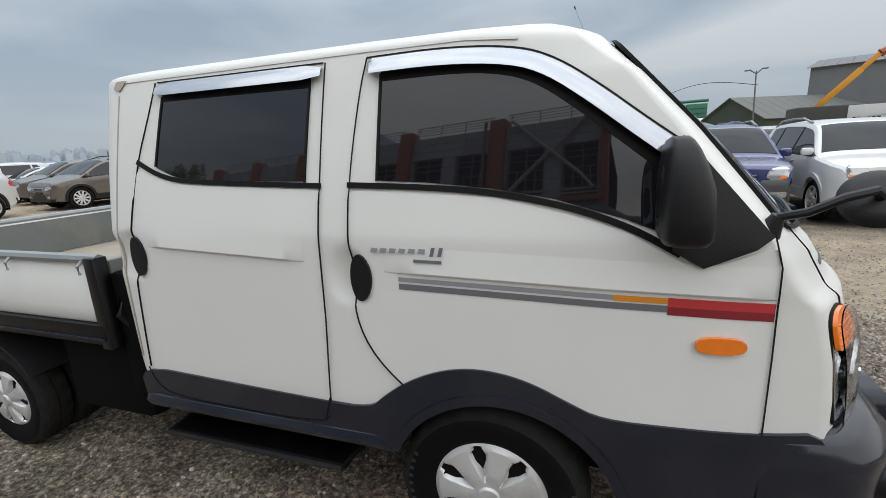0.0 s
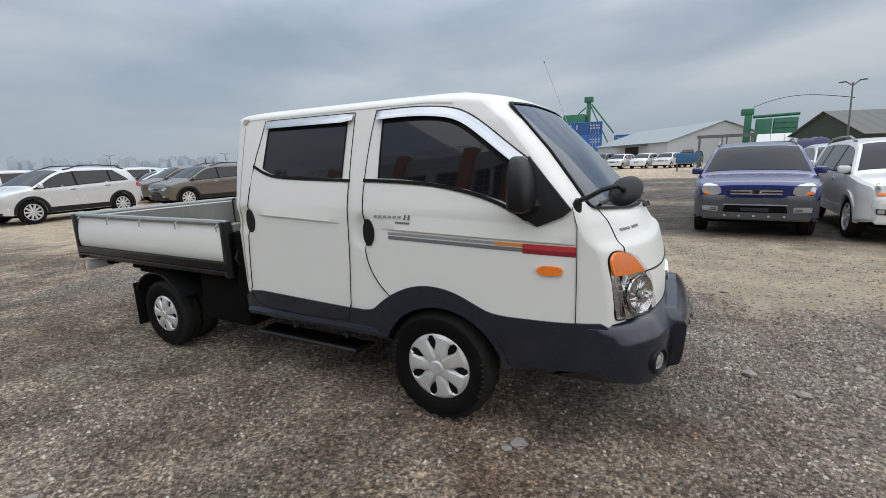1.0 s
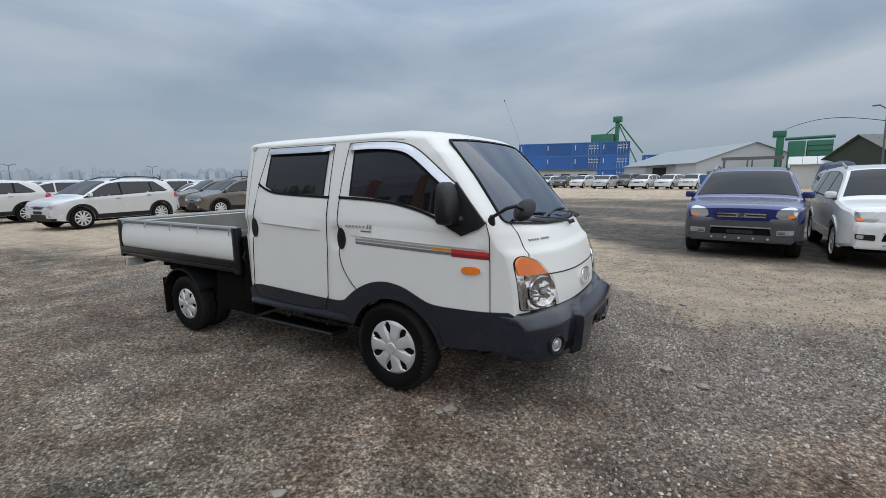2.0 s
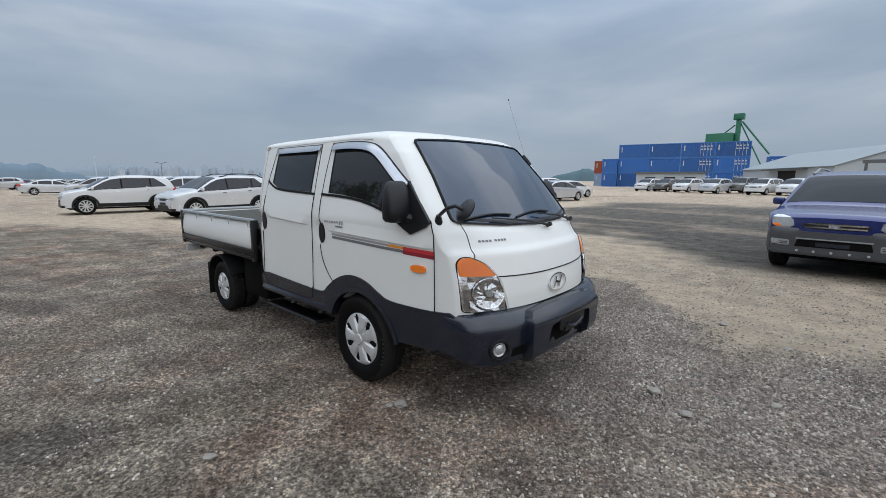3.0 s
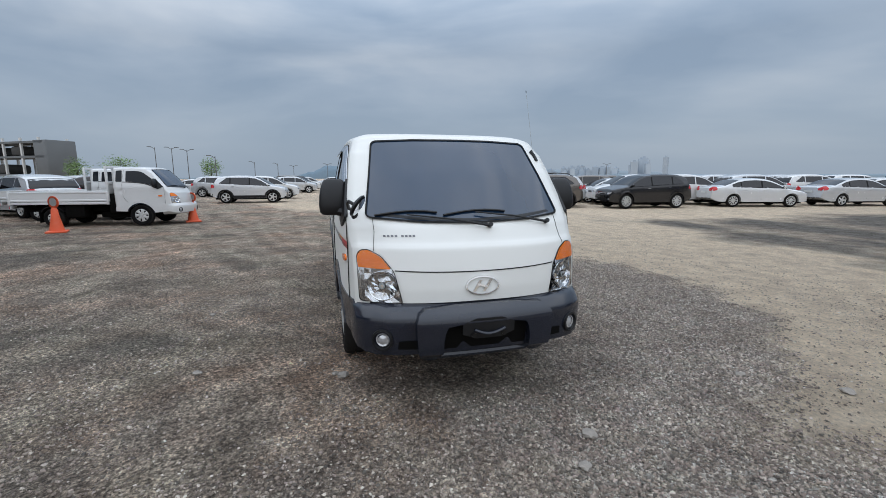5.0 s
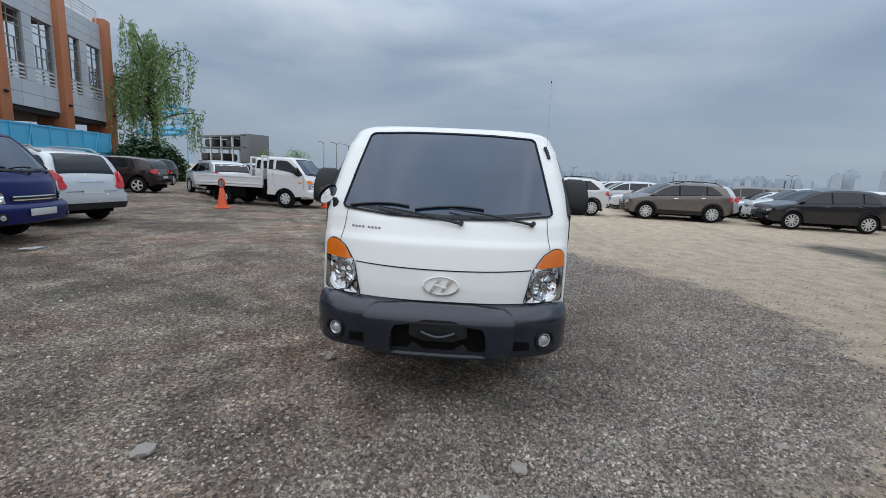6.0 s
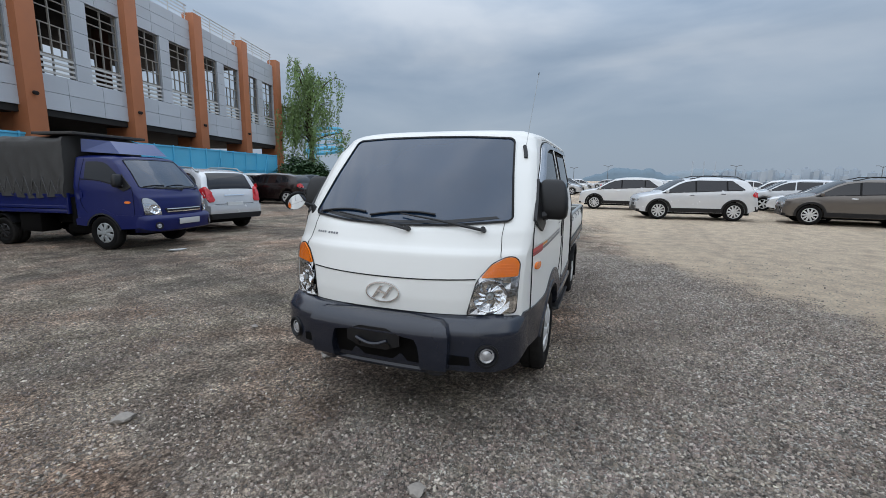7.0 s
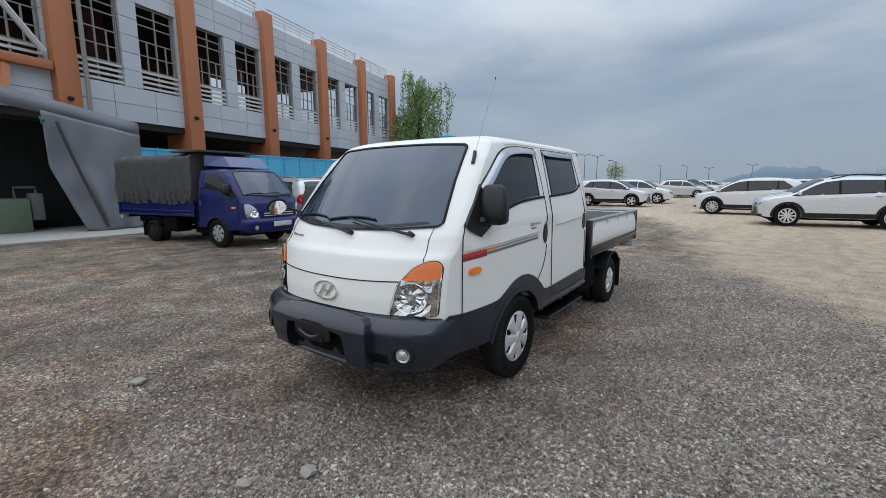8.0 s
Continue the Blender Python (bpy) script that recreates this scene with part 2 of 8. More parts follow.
def fillet(points, r=0.025, n=3):
    """Rounds the corners of a closed outline by a radius."""
    out, m = [], len(points)
    for i in range(m):
        p, a, b = Vector(points[i]), Vector(points[i - 1]), Vector(points[(i + 1) % m])
        da, db = a - p, b - p
        k = min(r, da.length * 0.45, db.length * 0.45)
        if k < 1e-4 or da.normalized().dot(db.normalized()) < -0.97:
            out.append(tuple(p))
            continue
        pa, pb = p + da.normalized() * k, p + db.normalized() * k
        for j in range(n + 1):
            t = j / n
            q = pa * (1 - t) ** 2 + p * 2 * t * (1 - t) + pb * t * t
            out.append((q.x, q.y))
    return out


def patch(outline, fn, off=0.004, thick=0.006, step=0.07):
    """A sheet with thickness: an outline in two surface coordinates, laid on fn(a, b, off)."""
    bm = bmesh.new()
    f = bm.faces.new([bm.verts.new((a, b, 0)) for a, b in outline])
    lo, hi = [min(p[i] for p in outline) for i in (0, 1)], [max(p[i] for p in outline) for i in (0, 1)]
    for ax in (0, 1):
        k = math.ceil((hi[ax] - lo[ax]) / step)
        for i in range(1, k):
            co = [0, 0, 0]
            co[ax] = lo[ax] + (hi[ax] - lo[ax]) * i / k
            no = [0, 0, 0]
            no[ax] = 1
            bmesh.ops.bisect_plane(bm, geom=list(bm.verts) + list(bm.edges) + list(bm.faces), dist=1e-6, plane_co=co, plane_no=no)
    bmesh.ops.triangulate(bm, faces=list(bm.faces))
    tops = list(bm.verts)
    edge = [e for e in bm.edges if e.is_boundary]
    flat = {v: (v.co.x, v.co.y) for v in tops}
    low = {v: bm.verts.new(fn(*flat[v], off - thick)) for v in tops}
    for face in list(bm.faces):
        bm.faces.new([low[v] for v in face.verts][::-1])
    for e in edge:
        a, b = e.verts
        bm.faces.new((a, b, low[b], low[a]))
    for v in tops:
        v.co = fn(*flat[v], off)
    return bm


def strip(line, width, fn, off=0.004, thick=0.004):
    """A ribbon of constant width along a polyline on a surface."""
    left, right = [], []
    for i, p in enumerate(line):
        a, b = line[max(i - 1, 0)], line[min(i + 1, len(line) - 1)]
        d = Vector((b[0] - a[0], b[1] - a[1]))
        d = d.normalized() if d.length else Vector((1, 0))
        left.append((p[0] - d.y * width / 2, p[1] + d.x * width / 2))
        right.append((p[0] + d.y * width / 2, p[1] - d.x * width / 2))
    bm = bmesh.new()
    rows = [[bm.verts.new(fn(*q, o)) for q in side] for side, o in ((left, off - thick), (left, off), (right, off), (right, off - thick))]
    for i in range(len(line) - 1):
        for j in range(4):
            bm.faces.new((rows[j][i], rows[j][i + 1], rows[(j + 1) % 4][i + 1], rows[(j + 1) % 4][i]))
    for i in (0, -1):
        bm.faces.new([rows[j][i] for j in range(4)])
    return bm


def dense(line, step=0.025):
    """The same polyline with a point at every step."""
    out = []
    for a, b in zip(line, line[1:]):
        n = max(1, math.ceil(math.dist(a, b) / step))
        out += [(a[0] + (b[0] - a[0]) * k / n, a[1] + (b[1] - a[1]) * k / n) for k in range(n)]
    return out + [line[-1]]


def lerp(table, v):
    xs, ys = zip(*table)
    return float(np.interp(v, xs, ys))


def ground_z(x, y):
    """The lot is level."""
    return 0.0


# ---- wheels ----
def tyre_mesh(R, w, rim, n=48, tread=0.008):
    h = w / 2
    prof = [(rim - 0.004, -h * 0.80), (rim + 0.01, -h * 0.93), ((R + rim) / 2, -h * 1.02), (R - 0.035, -h * 0.99), (R - 0.012, -h * 0.88), (R, -h * 0.70), (R, -h * 0.1), (R - 0.010, -h * 0.06), (R - 0.010, h * 0.06), (R, h * 0.1), (R, h * 0.70), (R - 0.012, h * 0.88), (R - 0.035, h * 0.99), ((R + rim) / 2, h * 1.02), (rim + 0.01, h * 0.93), (rim - 0.004, h * 0.80)]
    return lathe(prof, n, knobs={4: -tread, 5: -tread, 10: -tread, 11: -tread} if tread else None)


def rim_mesh(rim, w, spokes, fat, dish=0.0, n=40):
    """A wheel face seen from -y: outer ring, spokes, hub."""
    f = -w / 2 * 0.78
    bm = lathe([(rim, f + 0.015), (rim * 1.0, f - 0.012), (rim * 0.93, f - 0.014), (rim * 0.90, f + 0.012), (rim * 0.90, f + 0.07)], min(n, 40))
    lathe([(rim * 0.34, f + 0.02), (rim * 0.30, f - dish - 0.004), (rim * 0.15, f - dish - 0.014), (rim * 0.13, f - dish - 0.005), (0.001, f - dish - 0.006)], 24, bm)
    for k in range(spokes):
        a = 2 * math.pi * k / spokes
        b = bmesh.new()
        vs = []
        for rr, ww, dd in ((rim * 0.24, fat * 0.85, dish + 0.004), (rim * 0.62, fat * 1.12, dish * 0.6 + 0.006), (rim * 0.94, fat * 1.0, 0.002)):
            for s, d in ((-1, 0.025), (-1, 0.003), (-0.6, 0.0), (0.6, 0.0), (1, 0.003), (1, 0.025)):
                vs.append(b.verts.new((rr, f - dd + d, s * rim * ww / 2)))
        for i in (0, 6):
            for j in range(5):
                b.faces.new((vs[i + j], vs[i + j + 1], vs[i + 7 + j], vs[i + 6 + j]))
        bmesh.ops.transform(b, matrix=Matrix.Rotation(a, 4, "Y"), verts=b.verts)
        merge(bm, b)
    return bm


def wheel_cover(rim, w, n=7, per=26):
    """A pressed cover with n broad blades and small openings between them, seen from -y."""
    f = -w / 2 * 0.78
    radii = [0.06, 0.14, 0.17, 0.20, 0.28, 0.36, 0.46, 0.56, 0.64, 0.70, 0.77, 0.84, 0.88, 0.93, 0.97, 1.0]
    verts, faces = [], []
    for i, q in enumerate(radii):
        for k in range(n * per):
            u = abs((k % per) / per - 0.5) * 2  # 0 on a blade's middle, 1 between blades
            y = f - 0.020 + 0.016 * q * q
            if 0.28 < q < 0.90:
                y += 0.015 * max(0.0, min(1.0, (u - lerp([(0.28, 0.86), (0.62, 0.60), (0.75, 0.55), (0.90, 0.80)], q)) / 0.10)) - 0.006 * math.cos(u * 1.5)
            if q < 0.18:
                y -= 0.007
            if q > 0.95:
                y += 0.004 + (0.012 if q > 0.98 else 0.0)
            a = 2 * math.pi * k / (n * per)
            verts.append((q * rim * math.cos(a), y, q * rim * math.sin(a)))
    m = n * per
    for i in range(len(radii) - 1):
        for k in range(m):
            u = abs(((k + 0.5) % per) / per - 0.5) * 2
            if 0.63 < (radii[i] + radii[i + 1]) / 2 < 0.85 and u > 0.70:
                continue
            faces.append((i * m + k, i * m + (k + 1) % m, (i + 1) * m + (k + 1) % m, (i + 1) * m + k))
    faces.append(tuple(range(m)))
    return mesh_of("wheel_cover", verts, faces, 25)


WHEELS = {}


def wheel(parent, x, y, z, R, w, rim, spokes, fat, side, metal=None, tread=0.008, dish=0.0, key="wheel", n=48):
    """side -1: face towards -y."""
    metal = metal or SILVER
    k = (R, w, rim, spokes, fat, metal.name, dish, n)
    if k not in WHEELS:
        t = part("tyre", tyre_mesh(R, w, rim, n, tread), RUBBER)
        t.data.materials.append(TREAD)
        crown = list(range(3 * n, 12 * n))
        for f in crown:
            t.data.polygons[f].material_index = 1
        d = part("brake_disc", lathe([(rim * 0.9, -w * 0.22), (0.05, -w * 0.24), (0.001, -w * 0.24)], 24), UNDER)
        r = part("rim", wheel_cover(rim, w) if spokes == 7 else rim_mesh(rim, w, spokes, fat, dish, n), metal)
        WHEELS[k] = (t.data, d.data, r.data)
        for o in (t, d, r):
            bpy.data.objects.remove(o)
    e = new(key)
    e.parent = parent
    e.matrix_basis = pose(x, y, z, 0, 0, 0 if side < 0 else 180)
    for nm, me in zip(("tyre", "brake_disc", "rim"), WHEELS[k]):
        o = new(nm, me)
        o.parent = e
    return e


# ---- light truck with a forward cab ----
XC = [(0.50, 1.02), (0.60, 1.045), (0.75, 1.042), (0.86, 1.028), (0.95, 1.005), (1.005, 0.990), (1.03, 0.956), (1.12, 0.90), (1.165, 0.855), (1.20, 0.822), (1.45, 0.592), (1.68, 0.355), (1.75, 0.265)]
DC = [(0.5, 0.215), (1.1, 0.215), (1.2, 0.19), (1.68, 0.10), (1.76, 0.09)]
WX = [(-1.7, 0.84), (-1.35, 0.862), (-0.4, 0.866), (0.3, 0.848), (0.57, 0.825), (0.70, 0.808), (0.82, 0.788), (1.0, 0.75)]
DISHES = [(-1.385, 1.077), (-0.46, 1.046)]


def side_y(x, z, dents=True):
    w = lerp(WX, x)
    if z > 1.17:
        w -= (z - 1.17) * 0.17 + (z - 1.17) ** 2 * 0.09
    if z < 0.62:
        w -= (0.62 - z) * 0.07
    if dents:
        if -1.30 < x < 0.80:
            c = lerp([(-1.3, 1.122), (-0.6, 1.092), (-0.34, 1.072), (0.8, 1.030)], x)
            e = min(1.0, max(0.0, min((x + 1.28) / 0.10, 1)) if x < -0.95 else max(0.0, min(1.0, abs(x + 0.47) / 0.10 - 0.9)))
            u = min(1.0, max(0.0, (z - c + 0.022) / 0.044))
            w += e * 0.0022 * (u * u * (3 - 2 * u) * max(0.0, 1 - max(0.0, z - c) / 0.16) - 0.35 * math.exp(-(((z - c + 0.05) / 0.04) ** 2)))
        for hx, hz in DISHES:
            q = ((x - hx) / 0.075) ** 2 + ((z - hz) / 0.095) ** 2
            if q < 1:
                w -= 0.022 * (1 - q) ** 0.8
    return w


def front_x(y, z):
    xc, d = lerp(XC, z), lerp(DC, z)
    w = side_y(xc - d, z, False)
    return xc - d * min(1.0, abs(y) / w) ** 2.9


def right(x, z, off=0.0):
    return (x, -(side_y(x, z) + off), z)


def left(x, z, off=0.0):
    return (x, side_y(x, z) + off, z)


def nose(y, z, off=0.0):
    return (front_x(y, z) + off, y * (1 + 0.1 * off), z)


def cab_shell(xr, nside=118, nz=72, z0=0.56, zt=1.715):
    rows = []
    for i in range(nz + 1):
        z = z0 + (zt - z0) * i / nz
        xc, d = lerp(XC, z), lerp(DC, z)
        w = side_y(xc - d, z, False)
        half = []
        for k in range(13):
            y = w * (k / 12) ** 0.8
            half.append((front_x(y, z), y))
        back = xr - 0.03 * (z - 0.56)
        for k in range(1, nside + 1):
            x = xc - d + (back + 0.10 - xc + d) * k / nside
            half.append((x, side_y(x, z) - (0.22 if x * x + (z - 0.31) ** 2 < 0.37 ** 2 else 0)))
        wb = side_y(back + 0.10, z)
        for a in (20, 40, 60, 80):
            half.append((back + 0.10 - 0.10 * math.sin(radians(a)), wb - 0.10 + 0.10 * math.cos(radians(a))))
        half += [(back, wb * 0.6), (back, 0.0)]
        rows.append([(x, y, z) for x, y in half] + [(x, -y, z) for x, y in half[-2:0:-1]])
    top = rows[-1]
    c = ((xr + 0.25) / 2 - 0.05, 0.0)
    for s in (0.99, 0.972, 0.945, 0.905, 0.84, 0.72, 0.5, 0.2, 0.06, 0.01):
        zz = zt + 0.072 * (1 - s ** 3.2) ** 0.55
        rows.append([(c[0] + (x - c[0]) * s, y * s, zz) for x, y, _ in top])
    n = len(top)

    def drop(x, y, z):
        # the roof's front corners curve down into the pillars
        k = max(0.0, x + 0.16) / 0.44
        return (x, y, z - 0.050 * k * k * min(1.0, abs(y) / 0.74) ** 6 * max(0.0, min(1.0, (z - 1.60) / 0.115)))

    verts = [drop(*v) for r in rows for v in r]
    faces = [(i * n + k, i * n + (k + 1) % n, (i + 1) * n + (k + 1) % n, (i + 1) * n + k) for i in range(len(rows) - 1) for k in range(n)]
    faces.append(tuple(range((len(rows) - 1) * n, len(rows) * n)))
    faces.append(tuple(range(n))[::-1])
    return mesh_of("cab_shell", verts, faces, 62)


FWIN = [(-0.350, 1.336), (-0.342, 1.648), (-0.10, 1.652), (0.04, 1.634), (0.13, 1.597), (0.24, 1.517), (0.335, 1.440), (0.43, 1.365), (0.455, 1.30), (0.455, 1.178), (0.33, 1.228), (0.16, 1.278), (-0.01, 1.308), (-0.2, 1.328)]
RWIN = [(-1.228, 1.398), (-1.196, 1.652), (-0.583, 1.648), (-0.600, 1.338), (-1.07, 1.350), (-1.15, 1.368)]
CLADDING = [(-1.47, 0.455), (-1.475, 0.622), (-1.05, 0.608), (-0.60, 0.594), (-0.425, 0.594), (-0.36, 0.655), (-0.28, 0.712), (-0.18, 0.758), (-0.08, 0.778), (0.02, 0.772), (0.11, 0.748), (0.20, 0.705), (0.295, 0.664), (0.50, 0.660), (0.70, 0.662), (0.845, 0.676), (0.86, 0.435), (0.70, 0.418), (0.36, 0.40)]


def arch_line(r, cx=0.0, cz=0.31, a0=10, a1=160, n=14):
    return [(cx + r * math.cos(radians(a0 + (a1 - a0) * i / n)), cz + r * math.sin(radians(a0 + (a1 - a0) * i / n))) for i in range(n + 1)]


def mirror_shell(s):
    """A mirror housing, narrow at its top, with a flat back and a slanting front."""
    rows = []
    for z, x0, x1, y0, y1 in ((1.180, 0.425, 0.475, 0.835, 0.945), (1.186, 0.405, 0.496, 0.812, 0.970), (1.203, 0.397, 0.506, 0.802, 0.984), (1.25, 0.395, 0.506, 0.800, 0.988), (1.31, 0.395, 0.500, 0.800, 0.984), (1.36, 0.397, 0.484, 0.802, 0.974), (1.395, 0.401, 0.468, 0.808, 0.962), (1.415, 0.408, 0.455, 0.820, 0.948), (1.424, 0.420, 0.445, 0.840, 0.930)):
        cx, cy, hx, hy = (x0 + x1) / 2, (y0 + y1) / 2, (x1 - x0) / 2, (y1 - y0) / 2
        rows.append([(cx + hx * math.copysign(abs(math.cos(a)) ** 0.55, math.cos(a)), s * (cy + hy * math.copysign(abs(math.sin(a)) ** 0.5, math.sin(a))), z) for a in np.linspace(0, 2 * math.pi, 28, endpoint=False)])
    n = 28
    faces = [(i * n + k, i * n + (k + 1) % n, (i + 1) * n + (k + 1) % n, (i + 1) * n + k) for i in range(len(rows) - 1) for k in range(n)]
    faces += [tuple(range(n))[::-1], tuple(range((len(rows) - 1) * n, len(rows) * n))]
    return mesh_of("mirror_shell", [v for r in rows for v in r], faces, 50)


def make_truck(label, paint, m, cab_rear=-1.52, bed=(-3.65, -1.62), wb=2.53, hero=False, low=None, bed_paint=None, rims=None, screen=None, name="pickup_truck"):
    t = thing(name, label, "pickup truck" if hero else "truck", m)
    low, bed_paint = low or paint, bed_paint or paint
    crew = cab_rear < -1.2
    cab = part("cab", cab_shell(cab_rear, 118 if hero else 60, 72 if hero else 40), paint, t)
    # lower cladding with the wheel opening
    clad = [p for p in CLADDING if p[0] > cab_rear + 0.04]
    if not crew:
        clad = [(cab_rear + 0.03, 0.455), (cab_rear + 0.03, 0.60)] + clad
    clad = rounded(clad, 2, False)
    ring = [p for p in arch_line(0.372, a0=11, a1=158, n=26) if p[1] > 0.37]
    outline = clad + ring + [(-0.36, 0.445)]
    for s, fn in ((-1, right), (1, left)):
        part("cladding", patch(outline, fn, 0.012, 0.03, 0.06), low, t, "dark grey plastic lower body cladding" if hero else "")
        part("arch_lip", strip(ring, 0.03, lambda a, b, o, f=fn: f(a, b, o), 0.020, 0.05), CLAD, t)
        if hero:
            part("sill", tube([(-1.46, s * 0.835, 0.462), (-1.40, s * 0.848, 0.470), (-0.42, s * 0.848, 0.468), (-0.36, s * 0.83, 0.45)], 0.034, 8), CLAD, t)
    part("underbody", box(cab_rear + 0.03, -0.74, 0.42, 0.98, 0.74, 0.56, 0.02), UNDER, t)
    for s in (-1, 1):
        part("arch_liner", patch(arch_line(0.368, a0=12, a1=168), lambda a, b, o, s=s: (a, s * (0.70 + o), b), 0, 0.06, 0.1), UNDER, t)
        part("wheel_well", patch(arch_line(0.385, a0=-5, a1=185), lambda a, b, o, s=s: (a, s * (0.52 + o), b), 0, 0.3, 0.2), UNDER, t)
    # doors: seams, belt seals, windows
    for s, fn in ((-1, right), (1, left)):
        def skin(a, b, o, fn=fn):
            return fn(a, b, o + (0.0048 if b < 1.30 else 0.0))
        fd = part("front_door", patch(fillet([(-0.443, 1.31), (0.0, 1.285), (0.33, 1.20), (0.50, 1.10), (0.675, 1.16), (0.682, 0.65), (0.32, 0.65), (0.02, 0.75), (-0.12, 0.75), (-0.24, 0.70), (-0.28, 0.675), (-0.36, 0.745), (-0.438, 0.88), (-0.446, 1.02)]), fn, 0.0035, 0.004, 0.018 if hero else 0.08), paint, t)
        part("door_seam", strip(dense([(0.655, 1.20), (0.680, 1.11), (0.684, 0.88), (0.686, 0.41)]), 0.0023, skin, 0.0046, 0.006), SEAL, fd)
        part("door_seam", strip(dense(rounded([(-0.392, 1.690), (-0.412, 1.60), (-0.442, 1.36), (-0.447, 1.20), (-0.444, 1.02), (-0.438, 0.88), (-0.36, 0.745), (-0.20, 0.615)], 2, False)), 0.0023, skin, 0.0046, 0.006), SEAL, fd)
        part("belt_seal", strip(rounded([(-0.448, 1.325), (-0.2, 1.315), (0.0, 1.298), (0.2, 1.258), (0.35, 1.205), (0.46, 1.14)], 2, False), 0.017, fn, 0.008), SEAL, fd)
        part("side_window", patch(fillet(FWIN, 0.012), fn, 0.005, 0.006, 0.05), TINT if hero else CARGLASS, fd, "dark tinted side window")
        if hero:
            part("window_seal", strip(rounded([(-0.343, 1.634), (-0.10, 1.638), (0.035, 1.620), (0.122, 1.584), (0.232, 1.504), (0.325, 1.430), (0.425, 1.350)], 2, False), 0.032, fn, 0.0075, 0.006), SEAL, fd)
            part("window_seal", strip(dense([(-0.350, 1.335), (-0.343, 1.64)]), 0.008, fn, 0.008, 0.006), SEAL, fd)
        part("mirror_sail", patch([(0.455, 1.425), (0.655, 1.185), (0.62, 1.155), (0.51, 1.108), (0.44, 1.150), (0.43, 1.28)], fn, 0.016, 0.02, 0.06), BLACKP, fd)
        if crew:
            rd = part("rear_door", patch(fillet([(-1.403, 0.595), (-1.395, 0.80), (-1.378, 1.0), (-1.352, 1.20), (-1.325, 1.38), (-1.30, 1.395), (-1.10, 1.335), (-0.550, 1.312), (-0.556, 0.90), (-0.573, 0.592)]), fn, 0.0035, 0.004, 0.018 if hero else 0.08), paint, t)
            part("door_seam", strip(dense([(-0.535, 1.690), (-0.548, 1.30), (-0.556, 0.90), (-0.573, 0.60)]), 0.0023, skin, 0.0046, 0.006), SEAL, rd)
            part("door_seam", strip([(-0.573, 0.61), (-0.60, 0.525)], 0.003, fn, 0.0140), SEAL, rd)
            part("door_seam", strip(dense(rounded([(-1.238, 1.690), (-1.272, 1.56), (-1.318, 1.42), (-1.352, 1.20), (-1.378, 1.0), (-1.395, 0.80), (-1.405, 0.62)], 2, False)), 0.0023, skin, 0.0046, 0.006), SEAL, rd)
            part("door_seam", strip(rounded([(-1.41, 0.62), (-1.39, 0.55), (-1.30, 0.50), (-0.62, 0.500), (-0.58, 0.54)], 2, False), 0.003, fn, 0.0140), SEAL, rd)
            part("belt_seal", strip(rounded([(-1.318, 1.420), (-1.22, 1.372), (-1.10, 1.345), (-0.54, 1.324)], 2, False), 0.016, fn, 0.008), SEAL, rd)
            part("side_window", patch(fillet(RWIN, 0.012), fn, 0.005, 0.006, 0.06), TINT, rd, "dark tinted side window")
            if hero:
                part("window_seal", strip(dense([(-1.196, 1.640), (-0.584, 1.637)]), 0.034, fn, 0.0075, 0.006), SEAL, rd)
                part("window_seal", strip(dense([(-1.226, 1.40), (-1.198, 1.64)]), 0.008, fn, 0.008, 0.006), SEAL, rd)
                part("window_seal", strip(dense([(-0.600, 1.335), (-0.585, 1.64)]), 0.006, fn, 0.008, 0.006), SEAL, rd)
        else:
            rd = None
            if cab_rear < -0.65:
                part("quarter_window", patch(fillet([(-0.62, 1.33), (-0.61, 1.66), (-0.45, 1.67), (-0.45, 1.33)], 0.03), fn, 0.006, 0.006, 0.08), CARGLASS, fd)
        for door, (hx, hz) in ((fd, (-0.412, 1.044)), (rd, (-1.341, 1.077))):
            if door is None:
                continue
            h = part("door_handle", patch([(hx - 0.005 + 0.040 * math.cos(a) * (1 if math.cos(a) > 0 else 0.75), hz + 0.074 * math.sin(a)) for a in np.linspace(0, 2 * math.pi, 22, endpoint=False)], lambda a, b, o, s=s: (a, s * (lerp(WX, a) + o), b), 0.012, 0.03, 0.03), BLACKP if hero else paint, door, "black oval door handle" if hero else "")
            if hero and s < 0 and hx > -1:
                part("key_lock", patch([(hx + 0.012 + 0.008 * math.cos(a), hz + 0.012 + 0.008 * math.sin(a)) for a in np.linspace(0, 2 * math.pi, 12, endpoint=False)], right, 0.017, 0.006), CHROME, h)
        if hero:
            for door, xa, xb in ((rd, -1.29, -0.615), (fd, -0.335, 0.676)):
                cv, n2 = [], 26
                for k in range(n2 + 1):
                    x = xa + (xb - xa) * k / n2
                    c = lerp([(-1.3, 1.122), (-0.6, 1.092), (-0.34, 1.072), (0.8, 1.030)], x)
                    e = min(1.0, k / 3, (n2 - k) / (3 if door is rd else 0.5))
                    for dz, o in ((0.075, 0.0036), (0.035, 0.0045 + 0.003 * e), (0.0, 0.0042 + 0.0085 * e), (-0.005, 0.0042 + 0.006 * e), (-0.008, 0.003)):
                        cv.append(fn(x, c + dz, o))
                cf = [(k * 5 + q, k * 5 + q + 1, k * 5 + 6 + q, k * 5 + 5 + q) for k in range(n2) for q in range(4)]
                part("body_crease", mesh_of("crease", cv, cf, 30), paint, door)
